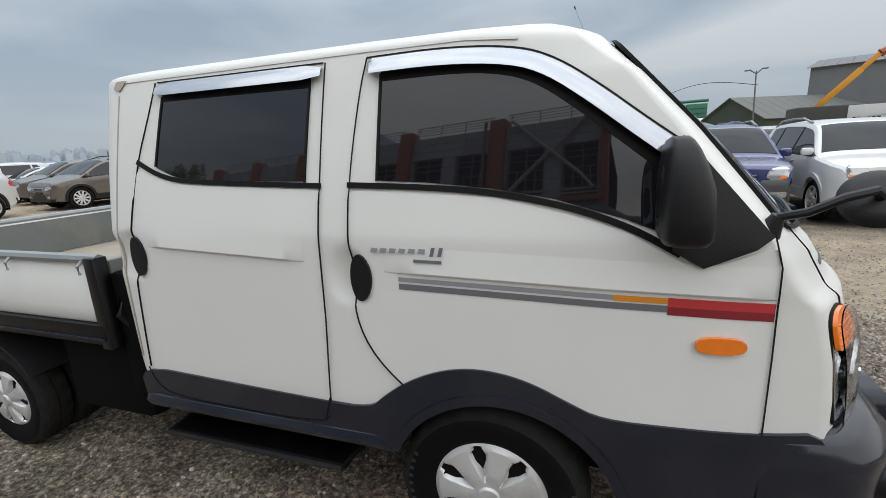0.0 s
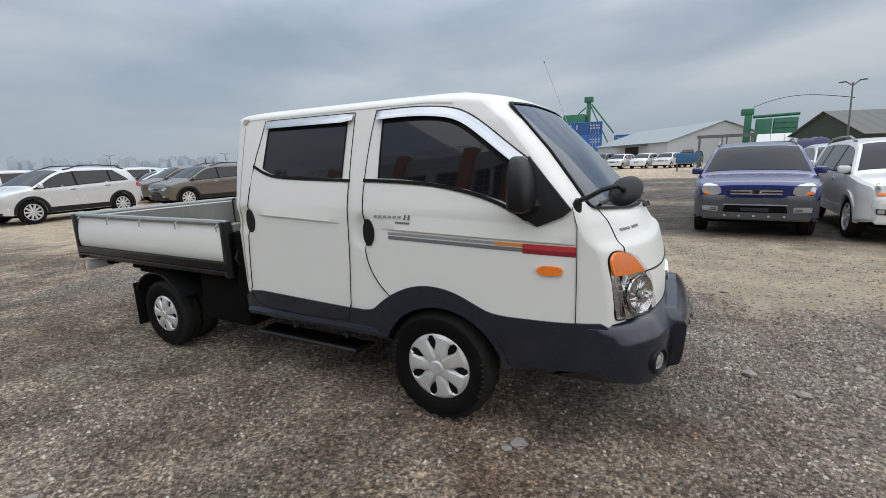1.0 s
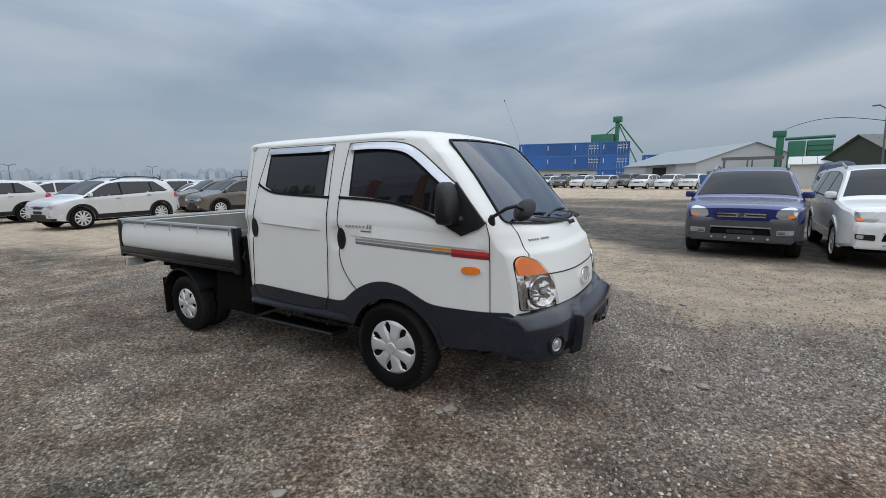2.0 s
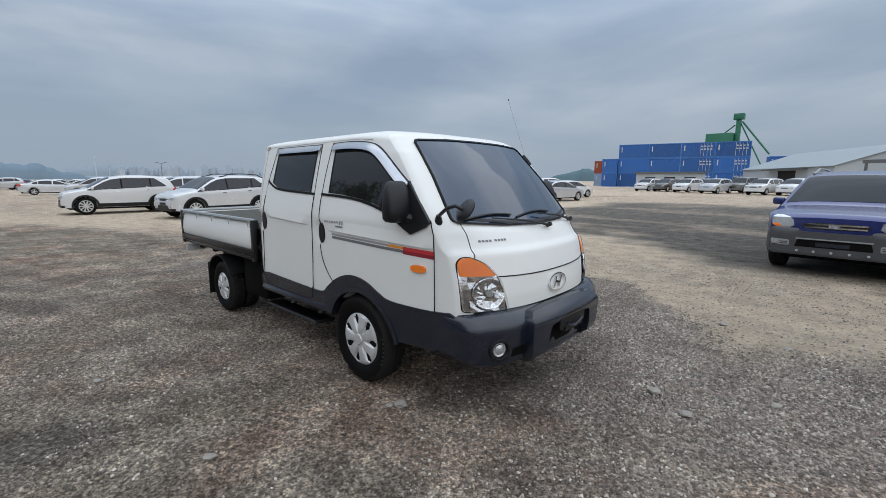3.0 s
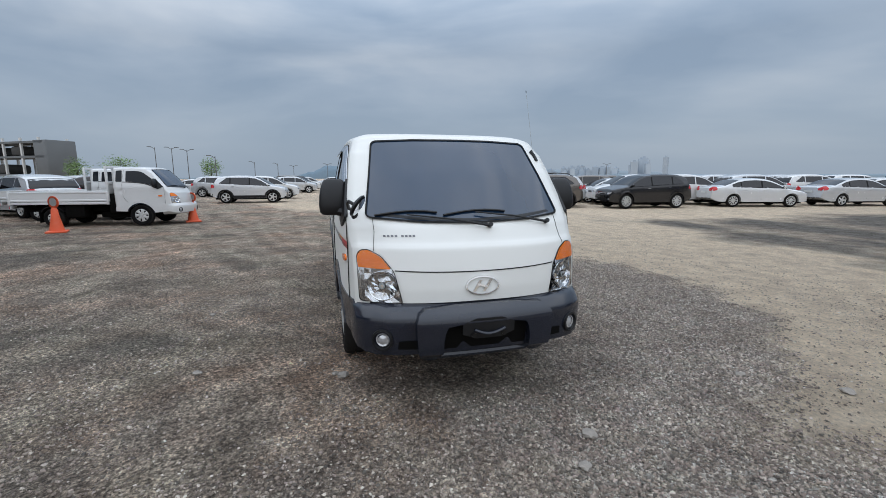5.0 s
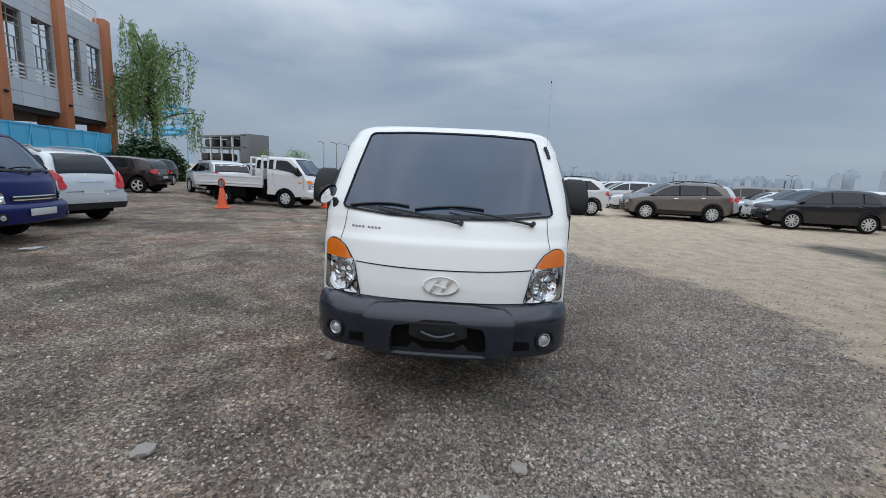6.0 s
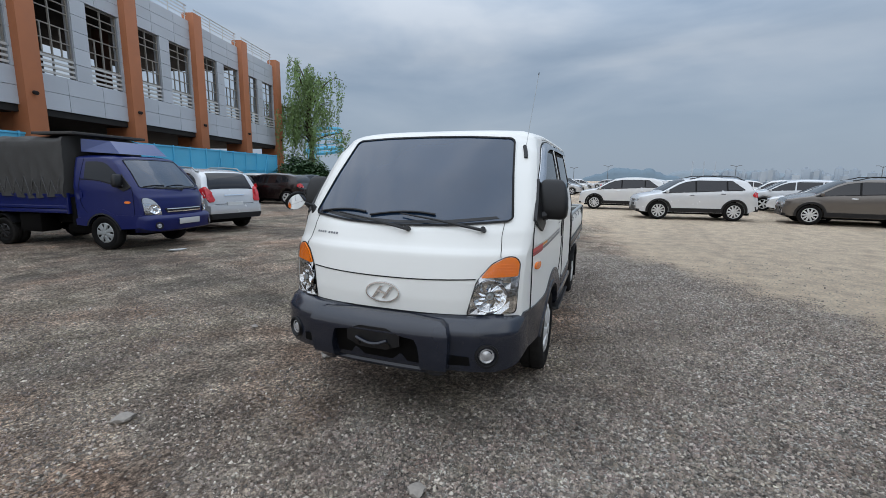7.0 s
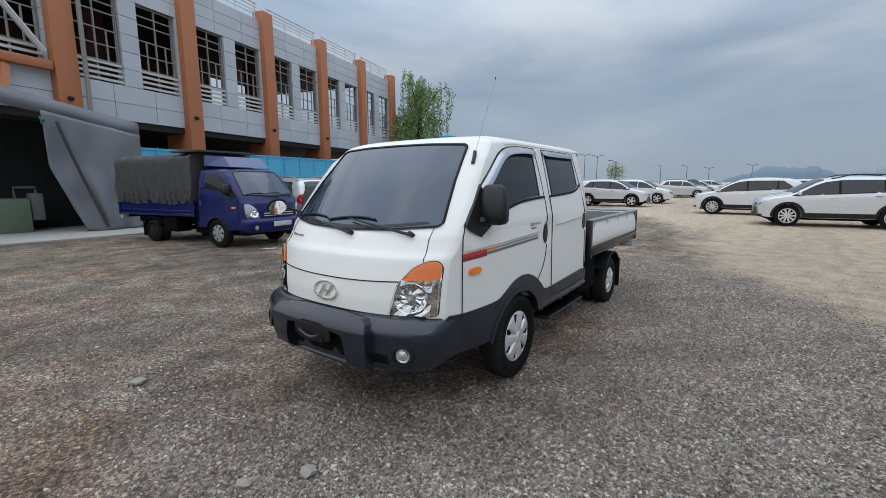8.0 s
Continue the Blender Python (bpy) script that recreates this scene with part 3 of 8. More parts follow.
    # windscreen
    ws = part("windscreen", patch(fillet([(-0.690, 1.205), (-0.672, 1.188), (-0.35, 1.162), (0.0, 1.152), (0.35, 1.162), (0.672, 1.188), (0.690, 1.205), (0.600, 1.668), (0.58, 1.685), (0.3, 1.697), (0.0, 1.70), (-0.3, 1.697), (-0.58, 1.685), (-0.600, 1.668)], 0.05), nose, 0.005, 0.006, 0.05), screen or SCREEN, t, "tinted windscreen reflecting the cloudy sky" if hero else "")
    edge = fillet([(-0.694, 1.20), (-0.674, 1.183), (-0.35, 1.157), (0.0, 1.147), (0.35, 1.157), (0.674, 1.183), (0.694, 1.20), (0.604, 1.672), (0.58, 1.69), (0.3, 1.702), (0.0, 1.705), (-0.3, 1.702), (-0.58, 1.69), (-0.604, 1.672)], 0.05)
    part("windscreen_seal", strip(dense(edge + edge[:1]), 0.010, nose, 0.013, 0.014), SEAL, ws)
    part("cowl_band", patch([(-0.62, 1.196), (-0.35, 1.166), (0.0, 1.156), (0.35, 1.166), (0.62, 1.196), (0.60, 1.208), (0.3, 1.180), (0.0, 1.170), (-0.3, 1.180), (-0.60, 1.208)], nose, 0.008, 0.006, 0.1), BLACKP, ws)
    for py, pz, by0, by1 in ((0.10, 1.128, -0.64, -0.24), (0.55, 1.135, -0.20, 0.24)):
        w = new("wiper")
        w.parent = t
        tip = ((by0 + by1) / 2, 1.215 - 0.02 * abs(by0))
        a = nose(py, pz, 0.03)
        b = nose((py + tip[0]) / 2, (pz + tip[1]) / 2 + 0.01, 0.055)
        c = nose(*tip, 0.035)
        part("wiper_arm", tube([a, b, c], 0.0065, 6, taper=[1.6, 1.0, 0.7]), BLACKP, w)
        part("wiper_blade", tube([nose(by0 + (by1 - by0) * k / 6, 1.195 + 0.035 * math.sin(k / 6 * 2.2) - 0.012 * (k / 6), 0.018) for k in range(7)], 0.007, 6), BLACKP, w)
        part("wiper_pivot", tube([nose(py, pz - 0.005, 0.0), nose(py, pz + 0.01, 0.05)], 0.015, 10), BLACKP, w)
    # headlights
    for s in (-1, 1):
        o = fillet([(s * 0.505, 0.672), (s * 0.762, 0.680), (s * 0.770, 0.960), (s * 0.745, 0.992), (s * 0.70, 0.996), (s * 0.625, 0.958), (s * 0.552, 0.865)], 0.022)
        hl = part("headlight", patch(o, nose, 0.004, 0.012, 0.04), LENSR, t, "clear headlamp with an amber indicator above")
        part("headlight_seal", strip(o + o[:1], 0.004, nose, 0.007, 0.006), SEAL, hl)
        part("indicator_lens", patch(fillet([(s * 0.573, 0.882), (s * 0.764, 0.888), (s * 0.767, 0.958), (s * 0.744, 0.988), (s * 0.70, 0.992), (s * 0.628, 0.953)], 0.012), nose, 0.016, 0.010, 0.04), AMBER if name != "canvas_truck" else LAMPW, hl)
        cy, cz = s * 0.628, 0.783

        def disc(r, n=28):
            return [(cy + r * math.cos(2 * math.pi * k / n), cz + r * math.sin(2 * math.pi * k / n)) for k in range(n)]
        rng_l = random.Random(4)
        bv, bf = [], []
        for q, (r, o1) in enumerate(((0.088, 0.026), (0.066, 0.012), (0.044, 0.008), (0.024, 0.010))):
            for k in range(24):
                a = 2 * math.pi * k / 24
                bv.append(nose(cy + r * math.cos(a), cz + r * math.sin(a), o1 + (rng_l.uniform(-0.009, 0.009) if 0 < q < 3 else 0.0)))
        for q in range(3):
            bf += [(q * 24 + k, q * 24 + (k + 1) % 24, q * 24 + 24 + (k + 1) % 24, q * 24 + 24 + k) for k in range(24)]
        part("reflector_bowl", mesh_of("bowl", bv, bf, 0), BOWL, hl)
        part("bowl_ring", strip(disc(0.088) + disc(0.088)[:1], 0.0025, nose, 0.024, 0.008), CHROME, hl)
        part("bulb_shield", patch(disc(0.018, 16), nose, 0.026, 0.014, 0.02), GALV, hl)
        part("bulb", patch(disc(0.009, 12), nose, 0.030, 0.008, 0.02), CHROME, hl)
        if hero:
            fv, ff, seen = [], [], {}

            def corner(gi, gj, s=s):
                if (gi, gj) not in seen:
                    seen[gi, gj] = len(fv)
                    fv.append(nose(s * (0.525 + 0.0405 * gi), 0.682 + 0.034 * gj, 0.013 + rng_l.uniform(-0.010, 0.010)))
                return seen[gi, gj]

            for gi in range(5):
                for gj in range(6):
                    ym, zm = 0.545 + 0.0405 * gi, 0.699 + 0.034 * gj
                    if (ym - abs(cy)) ** 2 + (zm - cz) ** 2 < 0.084 ** 2 or ym < lerp([(0.66, 0.515), (0.89, 0.565)], zm) + 0.012:
                        continue
                    ff.append((corner(gi, gj), corner(gi + 1, gj), corner(gi + 1, gj + 1), corner(gi, gj + 1)))
            part("reflector", mesh_of("facets", fv, ff, 0), BOWL, hl)
            for k in range(4):
                z = 0.902 + 0.017 * k
                part("indicator_rib", strip([(s * (0.60 + 0.022 * k + (0.155 - 0.022 * k) * q / 5), z) for q in range(6)], 0.004, nose, 0.0185, 0.006), AMBER, hl)
            cov = part("lens_cover", patch(o, nose, 0.027, 0.003, 0.04), CLEAR, hl, "clear plastic lamp cover")
            cov.visible_shadow = False
    # bumper
    bz = [(0.352, 0.93), (0.375, 0.985), (0.44, 1.0), (0.56, 1.008), (0.598, 1.008), (0.610, 1.0), (0.650, 0.962), (0.672, 0.935)]
    ys = [-0.8262, -0.8261, -0.818, -0.79, -0.745, -0.68, -0.58, -0.45, -0.3, -0.15, 0, 0.15, 0.3, 0.45, 0.58, 0.68, 0.745, 0.79, 0.818, 0.8261, 0.8262]
    xs = [0.692, 0.76, 0.835, 0.91, 0.968, 1.02, 1.06, 1.085, 1.10, 1.108, 1.11]
    xs = xs + xs[-2::-1]
    verts, faces = [], []
    for z, k in bz:
        for y, x in zip(ys, xs):
            yy = y * (0.985 if abs(y) > 0.8 else 1) * (0.96 if z < 0.37 else 1)
            verts.append((0.1 + (x - 0.1) * (k if x > 0.72 else 1.0), yy * (0.975 if z > 0.66 else 1.0), z + ((0.006 if abs(y) < 0.74 else -0.008) if abs(y) > 0.6 and z > 0.6 else 0) + (0.055 * min(1.0, max(0.0, (1.0 - x) / 0.2)) if z < 0.38 else 0)))
    n = len(ys)
    for i in range(len(bz) - 1):
        for k in range(n - 1):
            faces.append((i * n + k, i * n + k + 1, (i + 1) * n + k + 1, (i + 1) * n + k))
    base = len(verts)
    for y, x in zip(ys, xs):
        verts.append((x - 0.14, y * 0.86, 0.672))
    for y, x in zip(ys, xs):
        verts.append((x - 0.14, y * 0.86, 0.335))
    top = (len(bz) - 1) * n
    for k in range(n - 1):
        faces.append((top + k, top + k + 1, base + k + 1, base + k))
        faces.append((base + k, base + k + 1, base + n + k + 1, base + n + k))
        faces.append((base + n + k, base + n + k + 1, k + 1, k))
    bum = part("front_bumper", mesh_of("front_bumper", verts, faces, 40), low, t, "dark grey plastic front bumper" if hero else "")

    def bx(y, z, off=0.0):
        return (0.1 + (float(np.interp(y, ys, xs)) - 0.1) * lerp(bz, z) + off, y, z)

    if hero:
        guard = patch(rounded([(-0.43, 0.345), (-0.45, 0.50), (-0.45, 0.62), (-0.37, 0.668), (0.37, 0.668), (0.45, 0.62), (0.45, 0.50), (0.43, 0.345), (0.33, 0.325), (0.285, 0.36), (0.285, 0.50), (0.25, 0.575), (-0.25, 0.575), (-0.285, 0.50), (-0.285, 0.36), (-0.33, 0.325)], 1), bx, 0.055, 0.08, 0.03)
        part("bumper_guard", guard, CLAD, bum, "dark plastic centre bumper guard")
        part("lower_lip", tube([bx(-0.30 + 0.6 * k / 10, 0.352, 0.028) for k in range(11)], 0.022, 8), CLAD, bum)
        # guard opening and bumper slots are uncut: near-black sheets paint their shade
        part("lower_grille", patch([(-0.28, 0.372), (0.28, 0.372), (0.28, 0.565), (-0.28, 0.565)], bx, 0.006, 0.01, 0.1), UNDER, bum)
        pl = part("plate_bracket", patch(rounded([(-0.17, 0.475), (0.17, 0.475), (0.17, 0.60), (-0.17, 0.60)], 1), bx, 0.056, 0.014, 0.1), BLACKP, bum)
        part("tow_loop", tube([bx(-0.10 + 0.2 * k / 8, 0.535 - 0.028 * math.sin(math.pi * k / 8), 0.070) for k in range(9)], 0.010, 6), CLAD, pl)
        for s in (-1, 1):
            part("bracket_bolt", tube([bx(s * 0.10, 0.50, 0.05), bx(s * 0.10, 0.50, 0.066)], 0.016, 10), BLACKM, pl)
            part("bumper_slot", patch([(s * 0.43, 0.41), (s * 0.555, 0.415), (s * 0.55, 0.465), (s * 0.43, 0.47)], bx, 0.004, 0.01, 0.1), UNDER, bum)
    for s in (-1, 1):
        c = Vector(bx(s * 0.645, 0.475, 0.0))
        turn = Matrix.Translation(c) @ pose(0, 0, 0, 0, 0, 90 + s * 24)
        fl = new("fog_lamp")
        fl.parent = t
        for nm, prof, mt in (("fog_ring", [(0.070, 0.012), (0.066, -0.012), (0.056, -0.014), (0.050, 0.002)], BLACKP), ("fog_lens", [(0.047, 0.004), (0.040, -0.004), (0.030, -0.001), (0.013, -0.008), (0.001, -0.009)], LAMPW)):
            b = lathe(prof, 28)
            bmesh.ops.transform(b, matrix=turn, verts=b.verts)
            part(nm, b, mt, fl)
        part("side_marker", patch([(0.567 + 0.058 * math.copysign(abs(math.cos(a)) ** 0.7, math.cos(a)), 0.906 + 0.022 * math.copysign(abs(math.sin(a)) ** 0.8, math.sin(a))) for a in np.linspace(0, 2 * math.pi, 20, endpoint=False)], right if s < 0 else left, 0.016, 0.014, 0.03), AMBER, t, "amber side marker lamp")
    # mirrors
    for s in (-1, 1):
        mir = part("wing_mirror", mirror_shell(s), BLACKP, t, "large black plastic door mirror")
        part("mirror_glass", box(0.3955, s * 0.845, 1.225, 0.3985, s * 0.925, 1.36), CHROME, mir)
        part("mirror_foot", tube([(0.52, s * 0.78, 1.19), (0.47, s * 0.86, 1.21)], 0.035, 8), BLACKP, mir)
    # running gear
    wf = rims or ((0.313, 0.178, 0.194, 7, 0.44) if hero else (0.322, 0.19, 0.197, 7, 0.44))
    for s in (-1, 1):
        wheel(t, -0.035 if hero else 0.0, s * 0.755, wf[0], wf[0], wf[1], wf[2], wf[3], wf[4], s, dish=0.012, metal=GALV if name == "canvas_truck" else None, key="front_wheel", n=96 if hero else 40, tread=0.007 if hero else 0.008)
        wheel(t, -wb, s * 0.755, 0.272, 0.272, 0.155, 0.155, 7, 0.46, s, dish=0.012, metal=BLACKP if name == "canvas_truck" else None, key="rear_wheel", n=80 if hero else 40, tread=0.007 if hero else 0.008)
        wheel(t, -wb, s * 0.59, 0.272, 0.272, 0.155, 0.155, 7, 0.46, s, dish=0.012, metal=BLACKP, key="inner_rear_wheel", n=32)
    for s in (-1, 1):
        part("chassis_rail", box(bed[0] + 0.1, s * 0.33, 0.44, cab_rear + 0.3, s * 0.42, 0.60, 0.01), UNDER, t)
    # unseen block added to stop light passing beneath the cab
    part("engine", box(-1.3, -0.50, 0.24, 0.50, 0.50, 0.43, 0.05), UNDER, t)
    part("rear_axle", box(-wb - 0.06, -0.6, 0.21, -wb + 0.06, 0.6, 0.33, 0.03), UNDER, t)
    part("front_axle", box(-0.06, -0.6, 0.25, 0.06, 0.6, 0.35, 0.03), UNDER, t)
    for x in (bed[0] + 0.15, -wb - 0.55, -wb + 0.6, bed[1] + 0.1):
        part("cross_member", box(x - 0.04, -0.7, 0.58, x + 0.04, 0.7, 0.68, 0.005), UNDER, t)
    # tank and battery box are oversized to block light under the bed
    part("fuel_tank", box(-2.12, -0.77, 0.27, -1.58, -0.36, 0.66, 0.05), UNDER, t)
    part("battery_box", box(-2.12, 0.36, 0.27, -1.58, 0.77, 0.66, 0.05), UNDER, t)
    # load bed
    x0, x1 = bed
    part("bed_floor", box(x0 + 0.03, -0.80, 0.70, x1 - 0.02, 0.80, 0.765), BEDFLOOR if hero else bed_paint, t, "worn bare load bed floor" if hero else "")
    part("bed_frame", box(x0, -0.845, 0.665, x1, 0.845, 0.742, 0.012), BLACKM if hero else bed_paint, t)
    prof = [(0.0, 0.752), (0.016, 0.760), (0.016, 0.80), (0.004, 0.815), (0.004, 0.985), (0.014, 1.0), (0.014, 1.03), (-0.012, 1.035), (-0.03, 1.03), (-0.03, 0.752)]
    if hero:
        prof = [(0.006, 0.772), (0.016, 0.786), (0.022, 0.84), (0.018, 0.905), (0.008, 0.962), (-0.004, 1.0), (-0.010, 1.03), (-0.03, 1.03), (-0.03, 0.772)]
    for s in (-1, 1):
        v = [(x, s * (0.835 + d), z) for x in (x0 + 0.02, x1 - 0.02) for d, z in prof]
        k = len(prof)
        f = [(i, (i + 1) % k, k + (i + 1) % k, k + i) for i in range(k)] + [tuple(range(k))[::-1], tuple(range(k, 2 * k))]
        dg = part("drop_side", mesh_of("drop_side", v, f, 30), bed_paint, t, "white drop side with a galvanised top rail" if hero else "")
        if hero:
            part("inner_lining", box(x0 + 0.04, s * 0.796, 0.77, x1 - 0.04, s * 0.803, 1.03), BEDGREY, dg)
            part("top_rail", tube([(x0, s * 0.83, 1.045), (x1, s * 0.83, 1.045)], 0.021, 8), GALV, dg)
            for k2 in range(5):
                xx = x0 + 0.12 + (x1 - x0 - 0.2) * k2 / 4
                part("rope_hook", tube([(xx, s * 0.845, 1.04), (xx, s * 0.868, 1.02), (xx, s * 0.864, 0.985)], 0.006, 6), GALV, dg)
            part("side_frame_bottom", box(x0 + 0.01, s * 0.835, 0.715, x1 - 0.01, s * 0.866, 0.770, 0.006), BLACKM, dg)
            part("frame_edge", box(x0 + 0.02, s * 0.862, 0.700, x1 - 0.02, s * 0.872, 0.712, 0.003), CLAD, dg)
    for xx in (x0, x1 - 0.05):
        for s in (-1, 1):
            part("corner_post", box(xx - 0.005, s * 0.80, 0.66, xx + 0.055, s * 0.862, 1.055, 0.008), BLACKM if hero else bed_paint, t)
    tg = part("tailgate", box(x0 - 0.02, -0.79, 0.752, x0 + 0.02, 0.79, 1.03, 0.006), bed_paint, t)
    hb = part("headboard", box(x1 - 0.04, -0.79, 0.752, x1 - 0.005, 0.79, 1.03, 0.006), BEDGREY if hero else bed_paint, t)
    if hero:
        part("inner_lining", box(x0 + 0.022, -0.78, 0.77, x0 + 0.028, 0.78, 1.02), BEDGREY, tg)
        part("top_rail", tube([(x0, -0.83, 1.045), (x0, 0.83, 1.045)], 0.021, 8), GALV, tg)
    for s in (-1, 1):
        lf = arch_line(0.345, -wb, 0.28, 30, 150)
        part("mudguard", patch(lf + arch_line(0.333, -wb, 0.28, 30, 150)[::-1], lambda a, b, o, s=s: (a, s * (0.86 + o), b), 0, 0.30, 0.2), BLACKP, t)
        part("mud_flap", box(-wb - 0.35, s * 0.56, 0.14, -wb - 0.335, s * 0.85, 0.50, 0.004), RUBBER, t)
        tl = part("tail_lamp", box(x0 + 0.02, s * 0.62, 0.55, x0 + 0.07, s * 0.84, 0.63, 0.01), PLATEM, t)
        part("tail_lens", box(x0 + 0.005, s * 0.625, 0.555, x0 + 0.02, s * 0.835, 0.625), REDL, tl)
        if hero:
            rb = part("running_board", box(-1.40, s * 0.70, 0.300, -0.56, s * 0.85, 0.325, 0.01), BLACKM, t)
            part("board_edge", tube([(-1.40, s * 0.70, 0.315), (-1.39, s * 0.855, 0.318), (-0.57, s * 0.855, 0.318), (-0.56, s * 0.70, 0.315)], 0.014, 6), BLACKP, rb)
            for xx in (-1.2, -0.75):
                part("board_bracket", tube([(xx, s * 0.60, 0.50), (xx, s * 0.72, 0.31)], 0.018, 6), BLACKM, rb)
    # solid near-black block fills the space between cab and bed
    part("bed_bracket", box(x1 - 0.02, -0.80, 0.42, cab_rear - 0.02, 0.80, 0.98, 0.02), UNDER, t)
    return t


# ---- passenger cars ----
STYLES = {
    "suv": dict(top=[(0.781, 0.50), (0.785, 0.70), (0.756, 0.86), (0.689, 0.945), (0.378, 1.03), (0.042, 1.085), (-0.05, 1.11), (-0.35, 1.29), (-0.7, 1.50), (-0.95, 1.60), (-1.5, 1.685), (-2.1, 1.695), (-2.785, 1.65), (-3.091, 1.575), (-3.21, 1.47), (-3.338, 1.25), (-3.431, 1.04), (-3.533, 0.93), (-3.567, 0.62), (-3.567, 0.5)], W=1.86, wb=2.70, r=0.362, belt=(1.02, 1.17), glass=[(-0.1, -1.28), (-1.34, -2.37), (-2.43, -2.998)], ws=(-0.12, -0.92), rg=(-3.159, -3.38), k=0.34, bot=0.30),
    "boxy": dict(top=[(0.86, 0.50), (0.86, 0.74), (0.82, 0.92), (0.74, 0.99), (0.40, 1.05), (0.02, 1.10), (-0.06, 1.13), (-0.32, 1.32), (-0.62, 1.53), (-0.80, 1.615), (-1.3, 1.68), (-2.0, 1.695), (-2.7, 1.67), (-3.06, 1.61), (-3.20, 1.52), (-3.34, 1.22), (-3.44, 1.05), (-3.50, 0.90), (-3.53, 0.62), (-3.53, 0.5)], W=1.84, wb=2.63, r=0.345, belt=(1.05, 1.12), glass=[(-0.10, -1.16), (-1.24, -2.16), (-2.24, -2.78)], ws=(-0.10, -0.76), rg=(-3.12, -3.38), k=0.40, bot=0.33),
    "sedan": dict(top=[(0.90, 0.46), (0.89, 0.58), (0.84, 0.70), (0.70, 0.79), (0.3, 0.875), (-0.12, 0.945), (-0.22, 0.98), (-0.60, 1.20), (-0.95, 1.36), (-1.25, 1.43), (-1.7, 1.465), (-2.2, 1.44), (-2.6, 1.36), (-2.95, 1.22), (-3.25, 1.10), (-3.42, 1.065), (-3.72, 1.04), (-3.80, 0.98), (-3.84, 0.75), (-3.86, 0.5)], W=1.82, wb=2.78, r=0.325, belt=(0.92, 1.00), glass=[(-0.25, -1.40), (-1.48, -2.42), (-2.48, -2.86)], ws=(-0.26, -1.12), rg=(-2.55, -3.22), k=0.36, bot=0.26),
    "wagon": dict(top=[(0.84, 0.50), (0.84, 0.85), (0.78, 1.0), (0.40, 1.06), (-0.05, 1.12), (-0.15, 1.16), (-0.45, 1.42), (-0.78, 1.70), (-0.95, 1.78), (-1.6, 1.84), (-2.6, 1.85), (-3.2, 1.82), (-3.42, 1.74), (-3.50, 1.6), (-3.56, 1.15), (-3.62, 1.0), (-3.66, 0.7), (-3.66, 0.5)], W=1.87, wb=2.78, r=0.36, belt=(1.10, 1.16), glass=[(-0.22, -1.15), (-1.23, -2.25), (-2.33, -3.30)], ws=(-0.20, -0.86), rg=(-3.44, -3.54), k=0.26, bot=0.34),
}


FACES = {}


